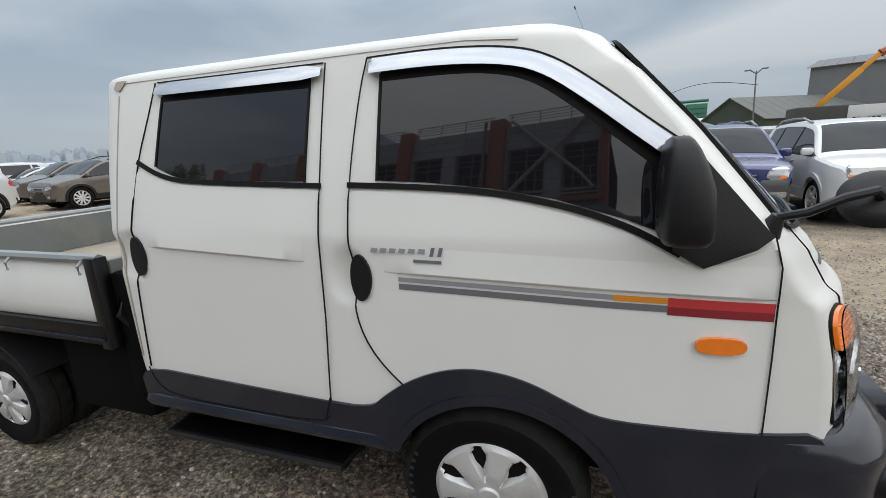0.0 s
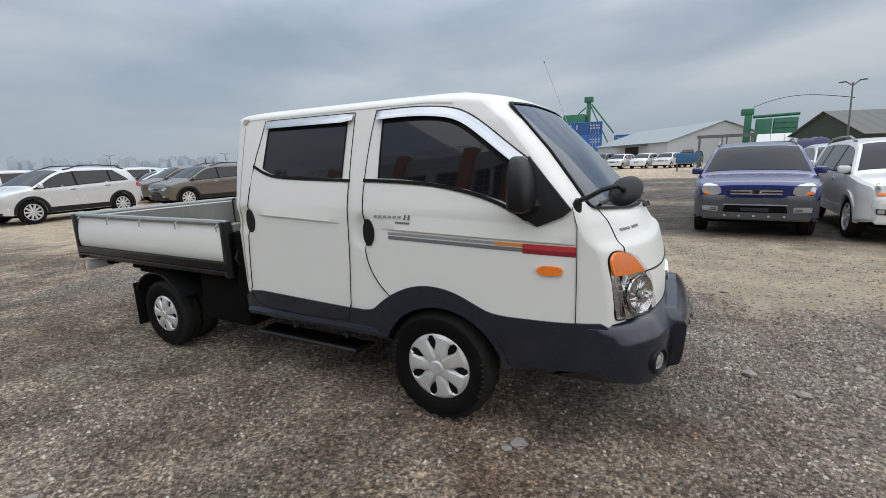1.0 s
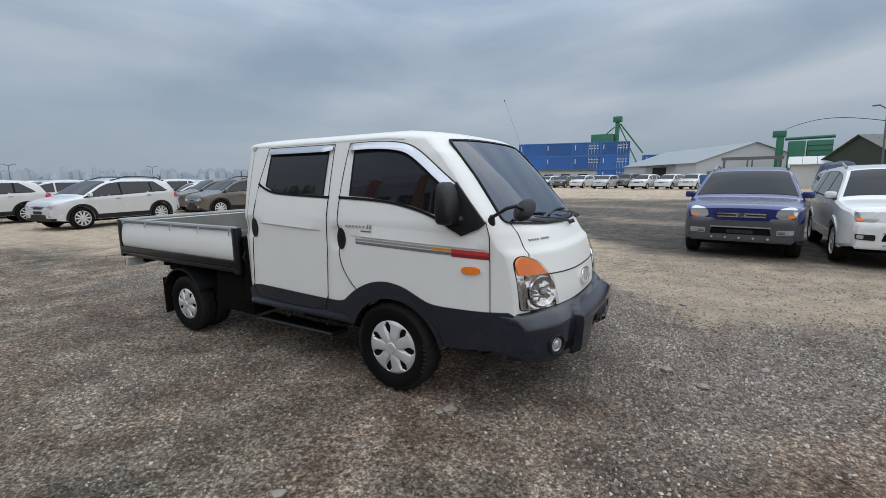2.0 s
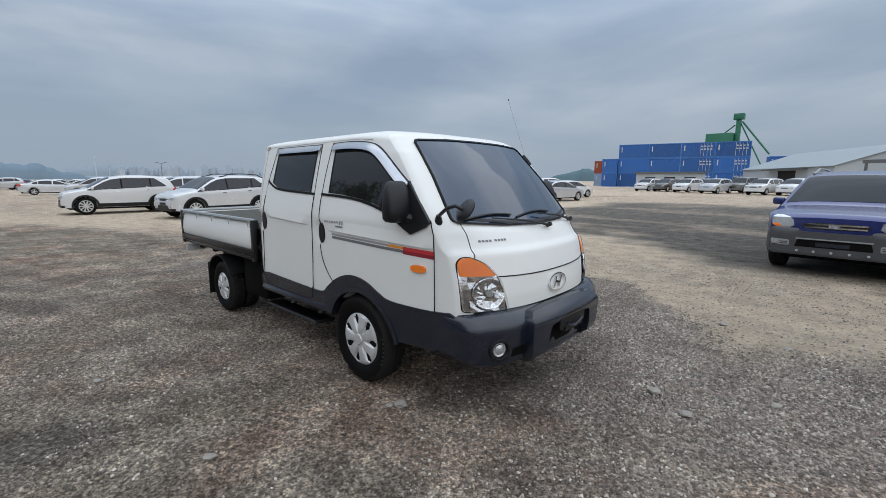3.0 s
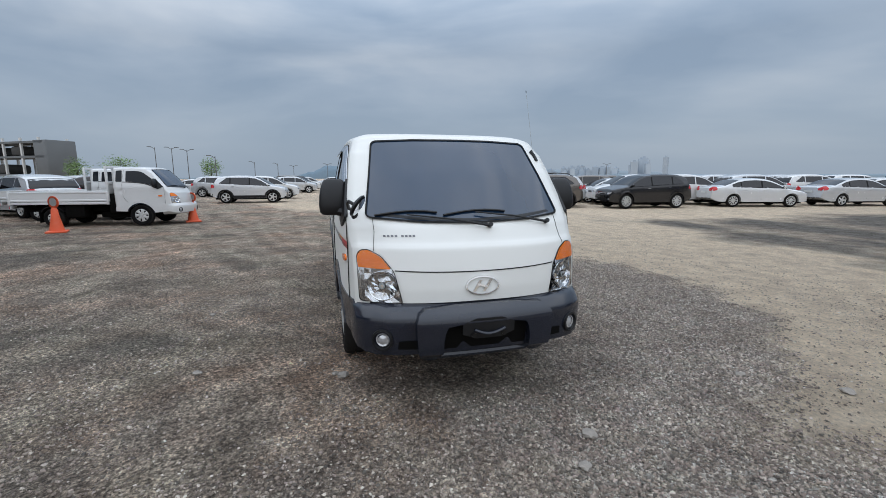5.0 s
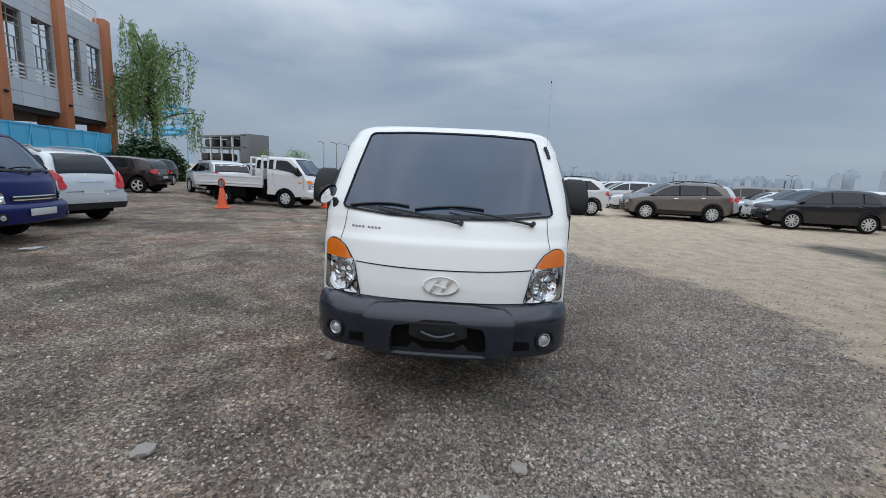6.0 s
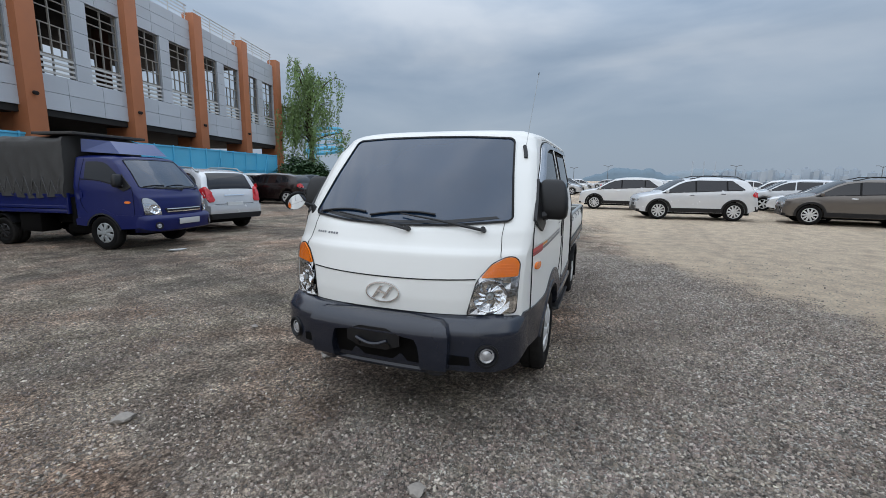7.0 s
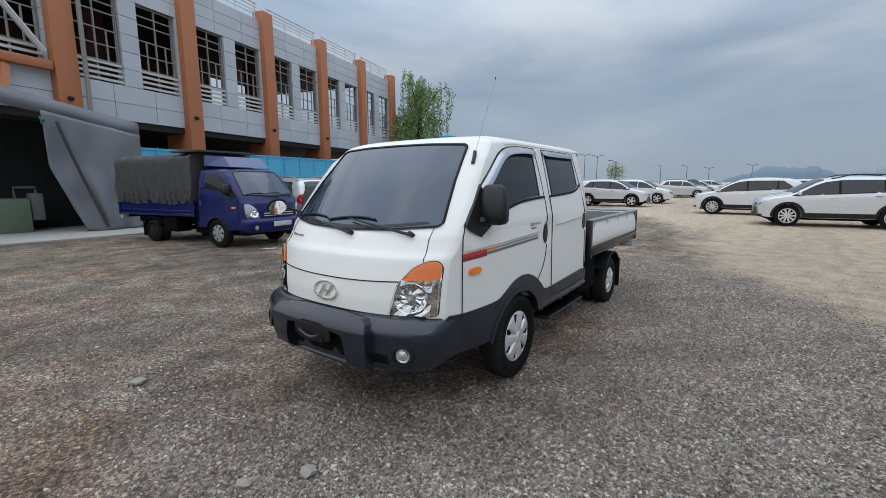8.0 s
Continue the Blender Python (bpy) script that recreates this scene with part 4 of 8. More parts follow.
def make_car(label, style, paint, m, rims=(10, 0.20), cladding=None, roof_rails=False, name="car", group="", detail=True, plate=True):
    st = STYLES[style]
    c = thing(name, label, "car", m, group)
    top, W, wb, r, bot = sorted(st["top"]), st["W"] / 2, st["wb"], st["r"], st["bot"]
    xmin, xmax = top[0][0], top[-1][0]
    rh = 0.085

    def zt(x):
        return lerp(top, x)

    def width(x):
        w = W
        if x > 0.25:
            w -= (0.17 if style == "boxy" else 0.26) * W * ((x - 0.25) / (xmax - 0.25)) ** 2.8
        if x < xmin + 0.75:
            w -= 0.16 * W * ((xmin + 0.75 - x) / 0.75) ** 2.4
        return w

    def belt(x):
        return min(lerp([(-wb, st["belt"][1]), (0, st["belt"][0])], x), zt(x) - rh)

    def flat_y(x, z):
        w, b = width(x), belt(x)
        if z <= b:
            u = (b - z) / max(0.2, b - bot)
            y = w * (1 - 0.035 * u * u) + 0.012 * math.sin(math.pi * min(1, u * 1.6))
        else:
            y = w - 0.012 - (z - b) * st["k"]
        return y

    def yy(x, z):
        y = flat_y(x, z)
        for cx in (0.0, -wb):
            q = ((x - cx) ** 2 + (z - r) ** 2) ** 0.5 / (r + 0.055)
            if q < 1.12:
                y += 0.015 * max(0, 1 - abs(q - 1.05) / 0.08)
            if q < 1.0:
                y -= 0.16 * min(1.0, (1.0 - q) / 0.05)
        return y

    def roof(x, y, off=0.0):
        t = zt(x)
        yb = flat_y(x, t - rh)
        q = min(1.0, abs(y) / yb)
        return t - rh + rh * (1 - q ** 2.6) ** (1 / 2.6)

    nx, nv = (84, 17) if detail else (46, 9)
    xs = [xmin + (xmax - xmin) * i / nx for i in range(nx + 1)]
    rows = []
    for x in xs:
        t = zt(x)
        lo_z = bot + 0.20 * max(0.0, (xmin + 0.5 - x) / 0.5) ** 1.6 + 0.05 * max(0.0, (x - xmax + 0.3) / 0.3) ** 1.5
        zz = [lo_z + (t - rh - lo_z) * i / nv for i in range(nv + 1)]
        half = [(yy(x, z), z) for z in zz]
        yb = flat_y(x, t - rh)
        for a in (20, 38, 54, 68, 80) if detail else (28, 60):
            q = math.cos(radians(a)) ** 0.77
            half.append((yb * q, t - rh + rh * math.sin(radians(a)) ** 0.77))
        half.append((0.0, t))
        rows.append([(x, -y, z) for y, z in half] + [(x, y, z) for y, z in half[-2::-1]])
    n = len(rows[0])
    verts = [v for row in rows for v in row]
    faces = [(i * n + k, i * n + k + 1, (i + 1) * n + k + 1, (i + 1) * n + k) for i in range(len(rows) - 1) for k in range(n - 1)]
    faces += [(i * n, (i + 1) * n, (i + 1) * n + n - 1, i * n + n - 1) for i in range(len(rows) - 1)]
    faces += [tuple(range(n)), tuple(range((len(rows) - 1) * n, len(rows) * n))[::-1]]
    body = part("body", mesh_of("car_body", verts, faces, 28), paint, c)

    def fr(x, y, o=0.0):
        return (x, y, roof(x, y) + o * 0.8)

    for s in (-1, 1):
        def sd(x, z, o=0.0, s=s):
            return (x, s * (yy(x, z) + o), z)

        def sf(x, z, o=0.0, s=s):
            return (x, s * (flat_y(x, z) + o), z)
        if detail:
            ga, gb = st["glass"][0][0] + 0.02, st["glass"][-1][1] - 0.02
            line = [ga + (gb - ga) * i / 20 for i in range(21)]
            part("pillar_trim", patch([(x, belt(x) + 0.02) for x in line] + [(x, max(belt(x) + 0.03, min(zt(x) - rh - 0.028, 9.0 if style != "suv" else lerp([(gb, belt(gb) + 0.05), (gb + 0.44, zt(gb + 0.44) - rh - 0.028)], x)))) for x in line[::-1]], sf, 0.0035, 0.006, 0.15), SEAL, c)
        g_end = st["glass"][-1][1]
        for a, b in st["glass"]:
            line = [a + (b - a) * i / 8 for i in range(9)]
            cap = (lambda x: lerp([(g_end, belt(g_end) + 0.045), (g_end + 0.42, zt(g_end + 0.42) - rh - 0.035)], x)) if style == "suv" else (lambda x: 9.0)
            up = [(x, max(belt(x) + 0.035, min(cap(x), zt(x) - rh - 0.035))) for x in line]
            lo = [(x, belt(x) + 0.025) for x in line]
            part("side_window", patch(lo + up[::-1], sf, 0.006, 0.008, 0.12), TINT, c)
        g0, g1 = st["glass"][0][0], st["glass"][-1][1]
        line = [g0 + (g1 - g0) * i / 16 for i in range(17)]
        if detail:
            part("window_trim", strip([(x, belt(x) + 0.012) for x in line], 0.022, sf, 0.008), SEAL, c)
        for cx in (0.0, -wb):
            part("wheel_arch", patch(arch_line(r + 0.035, cx, r, -8, 188, 18), sd, 0.004, 0.006, 0.08), UNDER, c)
            if detail:
                part("arch_trim", patch(arch_line(r + (0.115 if cladding else 0.085), cx, r, -6, 186, 24) + arch_line(r + 0.036, cx, r, -6, 186, 24)[::-1], sf, 0.020, 0.05, 0.08), cladding or paint, c)
            wheel(c, cx, s * (W - 0.115), r, r, 0.22, r * 0.69, rims[0], rims[1], s, n=40 if detail else 18, key="wheel", tread=0.006 if detail else 0.0)
        if cladding and detail:
            part("side_skirt", patch([(-wb + r + 0.08, bot + 0.01), (-r - 0.08, bot + 0.01), (-r - 0.08, bot + 0.17), (-wb + r + 0.08, bot + 0.17)], sd, 0.008, 0.01, 0.3), cladding, c)
        for a, b in st["glass"][:2] if detail else ():
            part("door_seam", strip([(b - 0.04, bot + 0.12), (b - 0.04, belt(b - 0.04))], 0.007, sd, 0.003), SEAL, c)
            part("door_handle", patch(rounded([(b + 0.03, belt(b) - 0.13), (b + 0.21, belt(b) - 0.125), (b + 0.21, belt(b) - 0.098), (b + 0.03, belt(b) - 0.10)], 1), sd, 0.022, 0.022, 0.1), CHROME if style == "suv" else paint, c)
        mx = st["glass"][0][0] - 0.16
        mi = part("wing_mirror", box(mx - 0.05, s * (W - 0.05), belt(mx) + 0.02, mx + 0.05, s * (W + 0.13), belt(mx) + 0.15, 0.035), paint, c)
        if detail:
            part("mirror_glass", box(mx - 0.055, s * (W + 0.0), belt(mx) + 0.04, mx - 0.052, s * (W + 0.10), belt(mx) + 0.13), CHROME, mi)
        # lamps
        hz = zt(0.80) - 0.02

        def fx(y, z, o=0.0):
            lo, hi = xmin, xmax
            best = xmax - 0.42
            for i in range(100):
                x = xmax - 0.0048 * i
                if zt(x) > z and flat_y(x, min(z, zt(x) - rh)) > abs(y):
                    best = x
                    break
            return (best + o, y, z)

        def rx(y, z, o=0.0):
            best = xmin + 0.42
            for i in range(100):
                x = xmin + 0.0048 * i
                if zt(x) > z and flat_y(x, min(z, zt(x) - rh)) > abs(y):
                    best = x
                    break
            return (best - o, y, z)
        wy = W * 0.86
        hb = {"sedan": 0.56, "boxy": 0.74}.get(style, 0.67)
        part("headlight", patch((rounded([(s * wy * 0.62, hb + 0.015), (s * wy * 0.98, hb + 0.02), (s * wy * 1.02, hb + 0.18), (s * wy * 0.92, hb + 0.235), (s * wy * 0.66, hb + 0.185)], 1) if style == "boxy" else rounded([(s * wy * 0.52, hb + 0.02), (s * wy * 0.93, hb + 0.03), (s * wy * 0.96, hb + 0.15), (s * wy * 0.60, hb + 0.12)], 1)), fx, 0.012, 0.05, 0.05), LAMPW, c)
        if detail:
            part("fog_lamp", patch(rounded([(s * wy * 0.68, bot + 0.12), (s * wy * 0.86, bot + 0.12), (s * wy * 0.86, bot + 0.20), (s * wy * 0.68, bot + 0.20)], 1), fx, 0.012, 0.03, 0.1), LAMPW, c)
        tz = 0.90 if style != "sedan" else 0.80
        part("tail_lamp", patch(rounded([(xmin + 0.02, tz), (xmin + 0.30, tz + 0.06), (xmin + 0.22, tz + (0.32 if style == "boxy" else 0.24)), (xmin + 0.03, tz + 0.22)], 1), sf, 0.012, 0.03, 0.06), REDL, c)
        if style == "boxy":
            part("tail_lamp", patch(rounded([(s * wy * 0.72, tz - 0.08), (s * wy * 1.02, tz - 0.10), (s * wy * 1.02, tz + 0.30), (s * wy * 0.90, tz + 0.32), (s * wy * 0.80, tz + 0.12)], 1), rx, 0.022, 0.06, 0.06), REDL, c)
        else:
            part("tail_lamp", patch(rounded([(s * wy * 0.62, tz + 0.03), (s * wy * 0.99, tz), (s * wy * 0.99, tz + 0.20), (s * wy * 0.68, tz + 0.16)], 1), rx, 0.012, 0.05, 0.06), REDL, c)
        if roof_rails:
            part("roof_rail", tube([(x, s * (flat_y(x, zt(x) - rh) - 0.06), zt(x) - 0.02 + (0.06 if -2.9 < x < -1.25 else 0.0)) for x in (-1.1, -1.25, -1.6, -2.2, -2.75, -2.9, -3.02)], 0.02, 6), BLACKP if style == "suv" else GALV, c)
    a, b = st["ws"]
    line = [a + (b - a) * i / 6 for i in range(7)]
    wsl = [(x, (flat_y(x, zt(x) - rh) - (0.085 if style == "boxy" else 0.05))) for x in line]
    part("windscreen", patch([(x, -y) for x, y in wsl] + [(x, y) for x, y in wsl[::-1]], fr, 0.008, 0.01, 0.12), CARGLASS, c)
    a, b = st["rg"]
    line = [a + (b - a) * i / 5 for i in range(6)]
    rgl = [(x, flat_y(x, zt(x) - rh) - (0.17 if style == "boxy" else 0.06)) for x in line]
    part("rear_window", patch([(x, -y) for x, y in rgl] + [(x, y) for x, y in rgl[::-1]], fr, 0.010, 0.012, 0.12), TINT, c)
    wy = W * 0.86
    hb = {"sedan": 0.56, "boxy": 0.74}.get(style, 0.67)
    gr = part("grille", patch(rounded([(-wy * 0.48, hb + 0.02), (wy * 0.48, hb + 0.02), (wy * 0.52, hb + 0.115), (-wy * 0.52, hb + 0.115)], 1), fx, 0.008, 0.04, 0.1), BLACKP, c)
    for k in range(2 if detail else 0):
        part("grille_bar", strip([(-wy * 0.46 + wy * 0.92 * i / 8, hb + 0.043 + 0.05 * k) for i in range(9)], 0.022, fx, 0.022, 0.02), CHROME, gr)
    if detail:
        part("lower_grille", patch([(-wy * 0.55, bot + 0.10), (wy * 0.55, bot + 0.10), (wy * 0.50, bot + 0.22), (-wy * 0.50, bot + 0.22)], fx, 0.008, 0.04, 0.15), BLACKP, c)
    if cladding and detail:
        part("front_bumper_trim", patch([(-wy * 0.95, bot + 0.005), (wy * 0.95, bot + 0.005), (wy * 0.98, bot + 0.10), (-wy * 0.98, bot + 0.10)], fx, 0.010, 0.04, 0.1), cladding, c)
        part("rear_bumper_trim", patch([(-wy * 1.0, bot + 0.08), (wy * 1.0, bot + 0.08), (wy * 1.04, bot + 0.27), (-wy * 1.04, bot + 0.27)], rx, 0.030, 0.10, 0.1), cladding, c)
    part("rear_plate", patch([(-0.24, 0.70), (0.24, 0.70), (0.24, 0.80), (-0.24, 0.80)], rx, 0.02, 0.02, 0.2), PLATEM if plate else BLACKP, c)
    if detail:
        part("front_plate", patch([(-0.22, hb - 0.13), (0.22, hb - 0.13), (0.22, hb - 0.04), (-0.22, hb - 0.04)], fx, 0.02, 0.02, 0.2), BLACKP, c)
    FACES[c.name] = (fx, rx, wy)
    part("underbody", box(xmin + 0.25, -W + 0.25, bot - 0.08, xmax - 0.25, W - 0.25, bot + 0.15), UNDER, c)
    return c


def on_wheels(front, rear, wb):
    """Pose of a car from where its front and rear axle centres stand."""
    f, r = Vector(front), Vector(rear)
    h = math.atan2(f.y - r.y, f.x - r.x)
    mid = (f + r) / 2
    x, y = mid.x + math.cos(h) * wb / 2, mid.y + math.sin(h) * wb / 2
    return pose(x, y, ground_z(x, y), 0, 0, math.degrees(h))


def heading(x, y, deg):
    return pose(x, y, ground_z(x, y), 0, 0, deg)


# ---- ground ----
DIRT_LINE = [(-200, -60), (-60, -19), (-20, -4.0), (-12.4, 0.2), (-9.6, 0.8), (-6.4, 1.55), (-4.6, 2.4), (-3.2, 3.1), (-2.2, 3.7), (-1.2, 4.1), (0.2, 4.0), (0.67, 3.3), (1.3, 2.2), (1.9, 1.87), (2.6, 1.88), (3.5, 1.95), (6, 2.3), (20, 3.0), (200, 30)]


def zones(x, y):
    """Bare earth, pale loose gravel and dark compacted surface, each 0 to 1."""
    n1 = noise.fractal(Vector((x * 0.35, y * 0.35, 0.0)), 1.0, 2.0, 4)
    n2 = noise.fractal(Vector((x * 1.3, y * 1.3, 5.0)), 1.0, 2.0, 3)
    d = y - lerp(DIRT_LINE, x) + 0.75 * n1 + 0.55 * n2
    soft = lambda v, w: min(1.0, max(0.0, 0.5 + v / w))
    dirt = soft(d, 0.9)
    pale = soft(d + 1.5 + 1.0 * soft(0.3 - x, 1.6) + 0.5 * n1, 1.3) * (1 - dirt) * soft(x + 5.5, 3.0) * soft(9 - x, 4.0)
    e = min(y - 6.2 - min(3.2, 0.95 * max(0.0, 0.8 - x)), 28 - y, x + 9.0, 40 - x) + 0.9 * n1 + 0.5 * n2
    n3 = noise.fractal(Vector((x * 0.16 + 0.05 * y, y * 0.75, 11.0)), 1.0, 2.0, 4)
    dark = soft(e + 1.2 * n3, 1.8) * (0.50 + 0.50 * soft(n3 + 0.4 * n1 + 0.22, 0.5))
    dirt *= 1 - 0.55 * soft(math.hypot(x, y) - 25, 14) - 0.25 * soft(math.hypot(x, y) - 65, 30) - 0.20 * soft(-n3 - 0.25, 0.4)
    grit = soft(n1 * 0.8 + n2 * 0.7 - 0.25, 0.6)
    return dirt * (1 - 0.85 * dark), pale, dark, grit * (1 - dirt)


def axis(lo, hi, near0, near1, step, grow):
    mid = list(np.arange(near0, near1, step))
    a, s = near0, step
    left_side = []
    while a > lo:
        s *= grow
        a -= s
        left_side.append(max(a, lo))
    b, s = mid[-1], step
    right_side = []
    while b < hi:
        s *= grow
        b += s
        right_side.append(min(b, hi))
    return left_side[::-1] + mid + right_side


gx = axis(-3500, 3500, -9.0, 5.0, 0.12, 1.10)
gy = axis(-3500, 3500, -5.0, 8.0, 0.12, 1.10)
gverts, gcols = [], []
for y in gy:
    for x in gx:
        near = max(0.0, 1 - math.hypot(x, y) / 40)
        h = 0.018 * noise.noise(Vector((x * 0.8, y * 0.8, 1.0))) + 0.008 * noise.noise(Vector((x * 3.1, y * 3.1, 2.0)))
        gverts.append((x, y, ground_z(x, y) + h * near - 0.004))
        gcols.append(zones(x, y))
NXG = len(gx)
gfaces = [(j * NXG + i, j * NXG + i + 1, (j + 1) * NXG + i + 1, (j + 1) * NXG + i) for j in range(len(gy) - 1) for i in range(NXG - 1)]
gme = bpy.data.meshes.new("ground")
gme.from_pydata(gverts, [], gfaces)
gme.polygons.foreach_set("use_smooth", [True] * len(gme.polygons))
gat = gme.color_attributes.new("zones", "FLOAT_COLOR", "POINT")
gat.data.foreach_set("color", np.array(gcols, dtype=np.float32).ravel())


def ground_material():
    m = bpy.data.materials.new("gravel_and_earth")
    m.use_nodes = True
    n, l = m.node_tree.nodes, m.node_tree.links
    p = n["Principled BSDF"]
    tc, at = n.new("ShaderNodeTexCoord"), n.new("ShaderNodeAttribute")
    at.attribute_name = "zones"
    sep = n.new("ShaderNodeSeparateColor")
    l.new(at.outputs["Color"], sep.inputs["Color"])

    def tex(kind, scale, detail=4.0, rough=0.6):
        t = n.new(kind)
        t.inputs["Scale"].default_value = scale
        if kind == "ShaderNodeTexNoise":
            t.inputs["Detail"].default_value, t.inputs["Roughness"].default_value = detail, rough
        l.new(tc.outputs["Object"], t.inputs["Vector"])
        return t

    def ramp(src, stops):
        r = n.new("ShaderNodeValToRGB")
        e = r.color_ramp.elements
        e[0].position, e[0].color = stops[0][0], (*stops[0][1], 1)
        e[1].position, e[1].color = stops[-1][0], (*stops[-1][1], 1)
        for pos, col in stops[1:-1]:
            e.new(pos).color = (*col, 1)
        l.new(src, r.inputs["Fac"])
        return r.outputs["Color"]

    def mix(f, a, b, mode="MIX"):
        x = n.new("ShaderNodeMix")
        x.data_type, x.blend_type = "RGBA", mode
        for sock, v in (("Factor", f), ("A", a), ("B", b)):
            if isinstance(v, (int, float)):
                x.inputs[sock].default_value = v
            elif isinstance(v, tuple):
                x.inputs[sock].default_value = (*v, 1)
            else:
                l.new(v, x.inputs[sock])
        return x.outputs["Result"]

    warp, wadd, wsc = tex("ShaderNodeTexNoise", 45, 3.0, 0.6), n.new("ShaderNodeVectorMath"), n.new("ShaderNodeVectorMath")
    wsc.operation, wadd.operation = "SCALE", "ADD"
    wsc.inputs["Scale"].default_value = 0.03
    l.new(warp.outputs["Color"], wsc.inputs[0])
    l.new(tc.outputs["Object"], wadd.inputs[0])
    l.new(wsc.outputs["Vector"], wadd.inputs[1])
    v1, v2, v3 = tex("ShaderNodeTexVoronoi", 84), tex("ShaderNodeTexVoronoi", 220), tex("ShaderNodeTexVoronoi", 52)
    for v in (v1, v2, v3):
        l.new(wadd.outputs["Vector"], v.inputs["Vector"])
    s1 = n.new("ShaderNodeSeparateColor")
    l.new(v1.outputs["Color"], s1.inputs["Color"])
    s2 = n.new("ShaderNodeSeparateColor")
    l.new(v2.outputs["Color"], s2.inputs["Color"])
    s3 = n.new("ShaderNodeSeparateColor")
    l.new(v3.outputs["Color"], s3.inputs["Color"])
    stones = ramp(s1.outputs["Red"], [(0.0, (0.065, 0.055, 0.048)), (0.35, (0.275, 0.235, 0.205)), (0.75, (0.61, 0.53, 0.46)), (1.0, (0.86, 0.80, 0.72))])
    fines = ramp(s2.outputs["Green"], [(0.0, (0.075, 0.061, 0.054)), (0.6, (0.38, 0.325, 0.285)), (1.0, (0.80, 0.70, 0.62))])
    broad = tex("ShaderNodeTexNoise", 0.55, 6.0)
    mid = tex("ShaderNodeTexNoise", 3.0, 6.0, 0.65)
    gravel = mix(0.38, stones, fines)
    clump = tex("ShaderNodeTexNoise", 30.0, 2.0, 0.7)
    clumps = ramp(clump.outputs["Fac"], [(0.37, (0.52, 0.505, 0.495)), (0.51, (1.03, 1.02, 1.01)), (0.63, (1.66, 1.65, 1.63))])
    soil = ramp(mid.outputs["Fac"], [(0.33, (0.58, 0.53, 0.48)), (0.66, (1.42, 1.37, 1.28))])
    gravel = mix(1.0, gravel, soil, "MULTIPLY")
    reddish = ramp(broad.outputs["Fac"], [(0.36, (0.90, 0.95, 0.90)), (0.50, (0.98, 0.97, 0.95)), (0.64, (1.18, 1.02, 0.93))])
    gravel = mix(1.0, gravel, reddish, "MULTIPLY")
    blot = tex("ShaderNodeTexNoise", 1.4, 7.0, 0.68)
    blots = ramp(blot.outputs["Fac"], [(0.40, (0.78, 0.75, 0.72)), (0.52, (1.0, 0.99, 0.98)), (0.64, (1.24, 1.23, 1.20))])
    gravel = mix(1.0, gravel, blots, "MULTIPLY")
    palest = ramp(s3.outputs["Blue"], [(0.0, (0.05, 0.046, 0.042)), (0.45, (0.36, 0.335, 0.30)), (0.8, (0.78, 0.735, 0.67)), (1.0, (1.0, 0.96, 0.90))])
    fine = tex("ShaderNodeTexNoise", 26.0, 6.0, 0.7)
    earth_a = ramp(mid.outputs["Fac"], [(0.30, (0.615, 0.482, 0.357)), (0.55, (0.855, 0.70, 0.52)), (0.75, (0.965, 0.82, 0.64))])
    earth_b = ramp(fine.outputs["Fac"], [(0.35, (0.72, 0.72, 0.72)), (0.65, (1.18, 1.17, 1.15))])
    earth = mix(1.0, earth_a, earth_b, "MULTIPLY")
    dk = ramp(fine.outputs["Fac"], [(0.3, (0.085, 0.079, 0.073)), (0.7, (0.25, 0.235, 0.215))])
    dk = mix(1.0, dk, soil, "MULTIPLY")
    col = mix(at.outputs["Alpha"], gravel, mix(0.55, gravel, (0.075, 0.070, 0.065)))
    col = mix(sep.outputs["Green"], col, mix(0.14, palest, gravel))
    col = mix(1.0, col, clumps, "MULTIPLY")
    col = mix(sep.outputs["Red"], col, earth)
    col = mix(sep.outputs["Blue"], col, dk)
    l.new(col, p.inputs["Base Color"])
    p.inputs["Roughness"].default_value = 0.88
    p.inputs["Specular IOR Level"].default_value = 0.25
    h1 = n.new("ShaderNodeMath")
    h1.operation = "MULTIPLY_ADD"
    h1.inputs[1].default_value = 0.5
    l.new(v1.outputs["Distance"], h1.inputs[0])
    l.new(v2.outputs["Distance"], h1.inputs[2])
    hs = n.new("ShaderNodeMath")
    hs.operation = "SUBTRACT"
    l.new(mid.outputs["Fac"], hs.inputs[0])
    l.new(h1.outputs[0], hs.inputs[1])
    bp = n.new("ShaderNodeBump")
    bp.inputs["Strength"].default_value, bp.inputs["Distance"].default_value = 1.0, 0.03
    l.new(hs.outputs[0], bp.inputs["Height"])
    l.new(bp.outputs["Normal"], p.inputs["Normal"])
    return m


gme.materials.append(ground_material())
tagged(new("ground", gme), "grey-brown gravel lot with patches of bare beige earth", "ground", kind="structure")


# ---- the white double-cab truck ----
HERO = pose(0.0, -0.012, 0.0, 0, 0, 2.2) @ Matrix.Diagonal((1.058, 1.028, 1.058, 1.0))
hero = make_truck("white double-cab pickup truck with dark grey cladding, parked on gravel", WHITE, HERO, hero=True, low=CLAD)

# ---- parked cars ----
WB = {k: v["wb"] for k, v in STYLES.items()}


def park(label, style, paint, front, rear, **kw):
    return make_car(label, style, paint, on_wheels(front, rear, WB[style]), **kw)


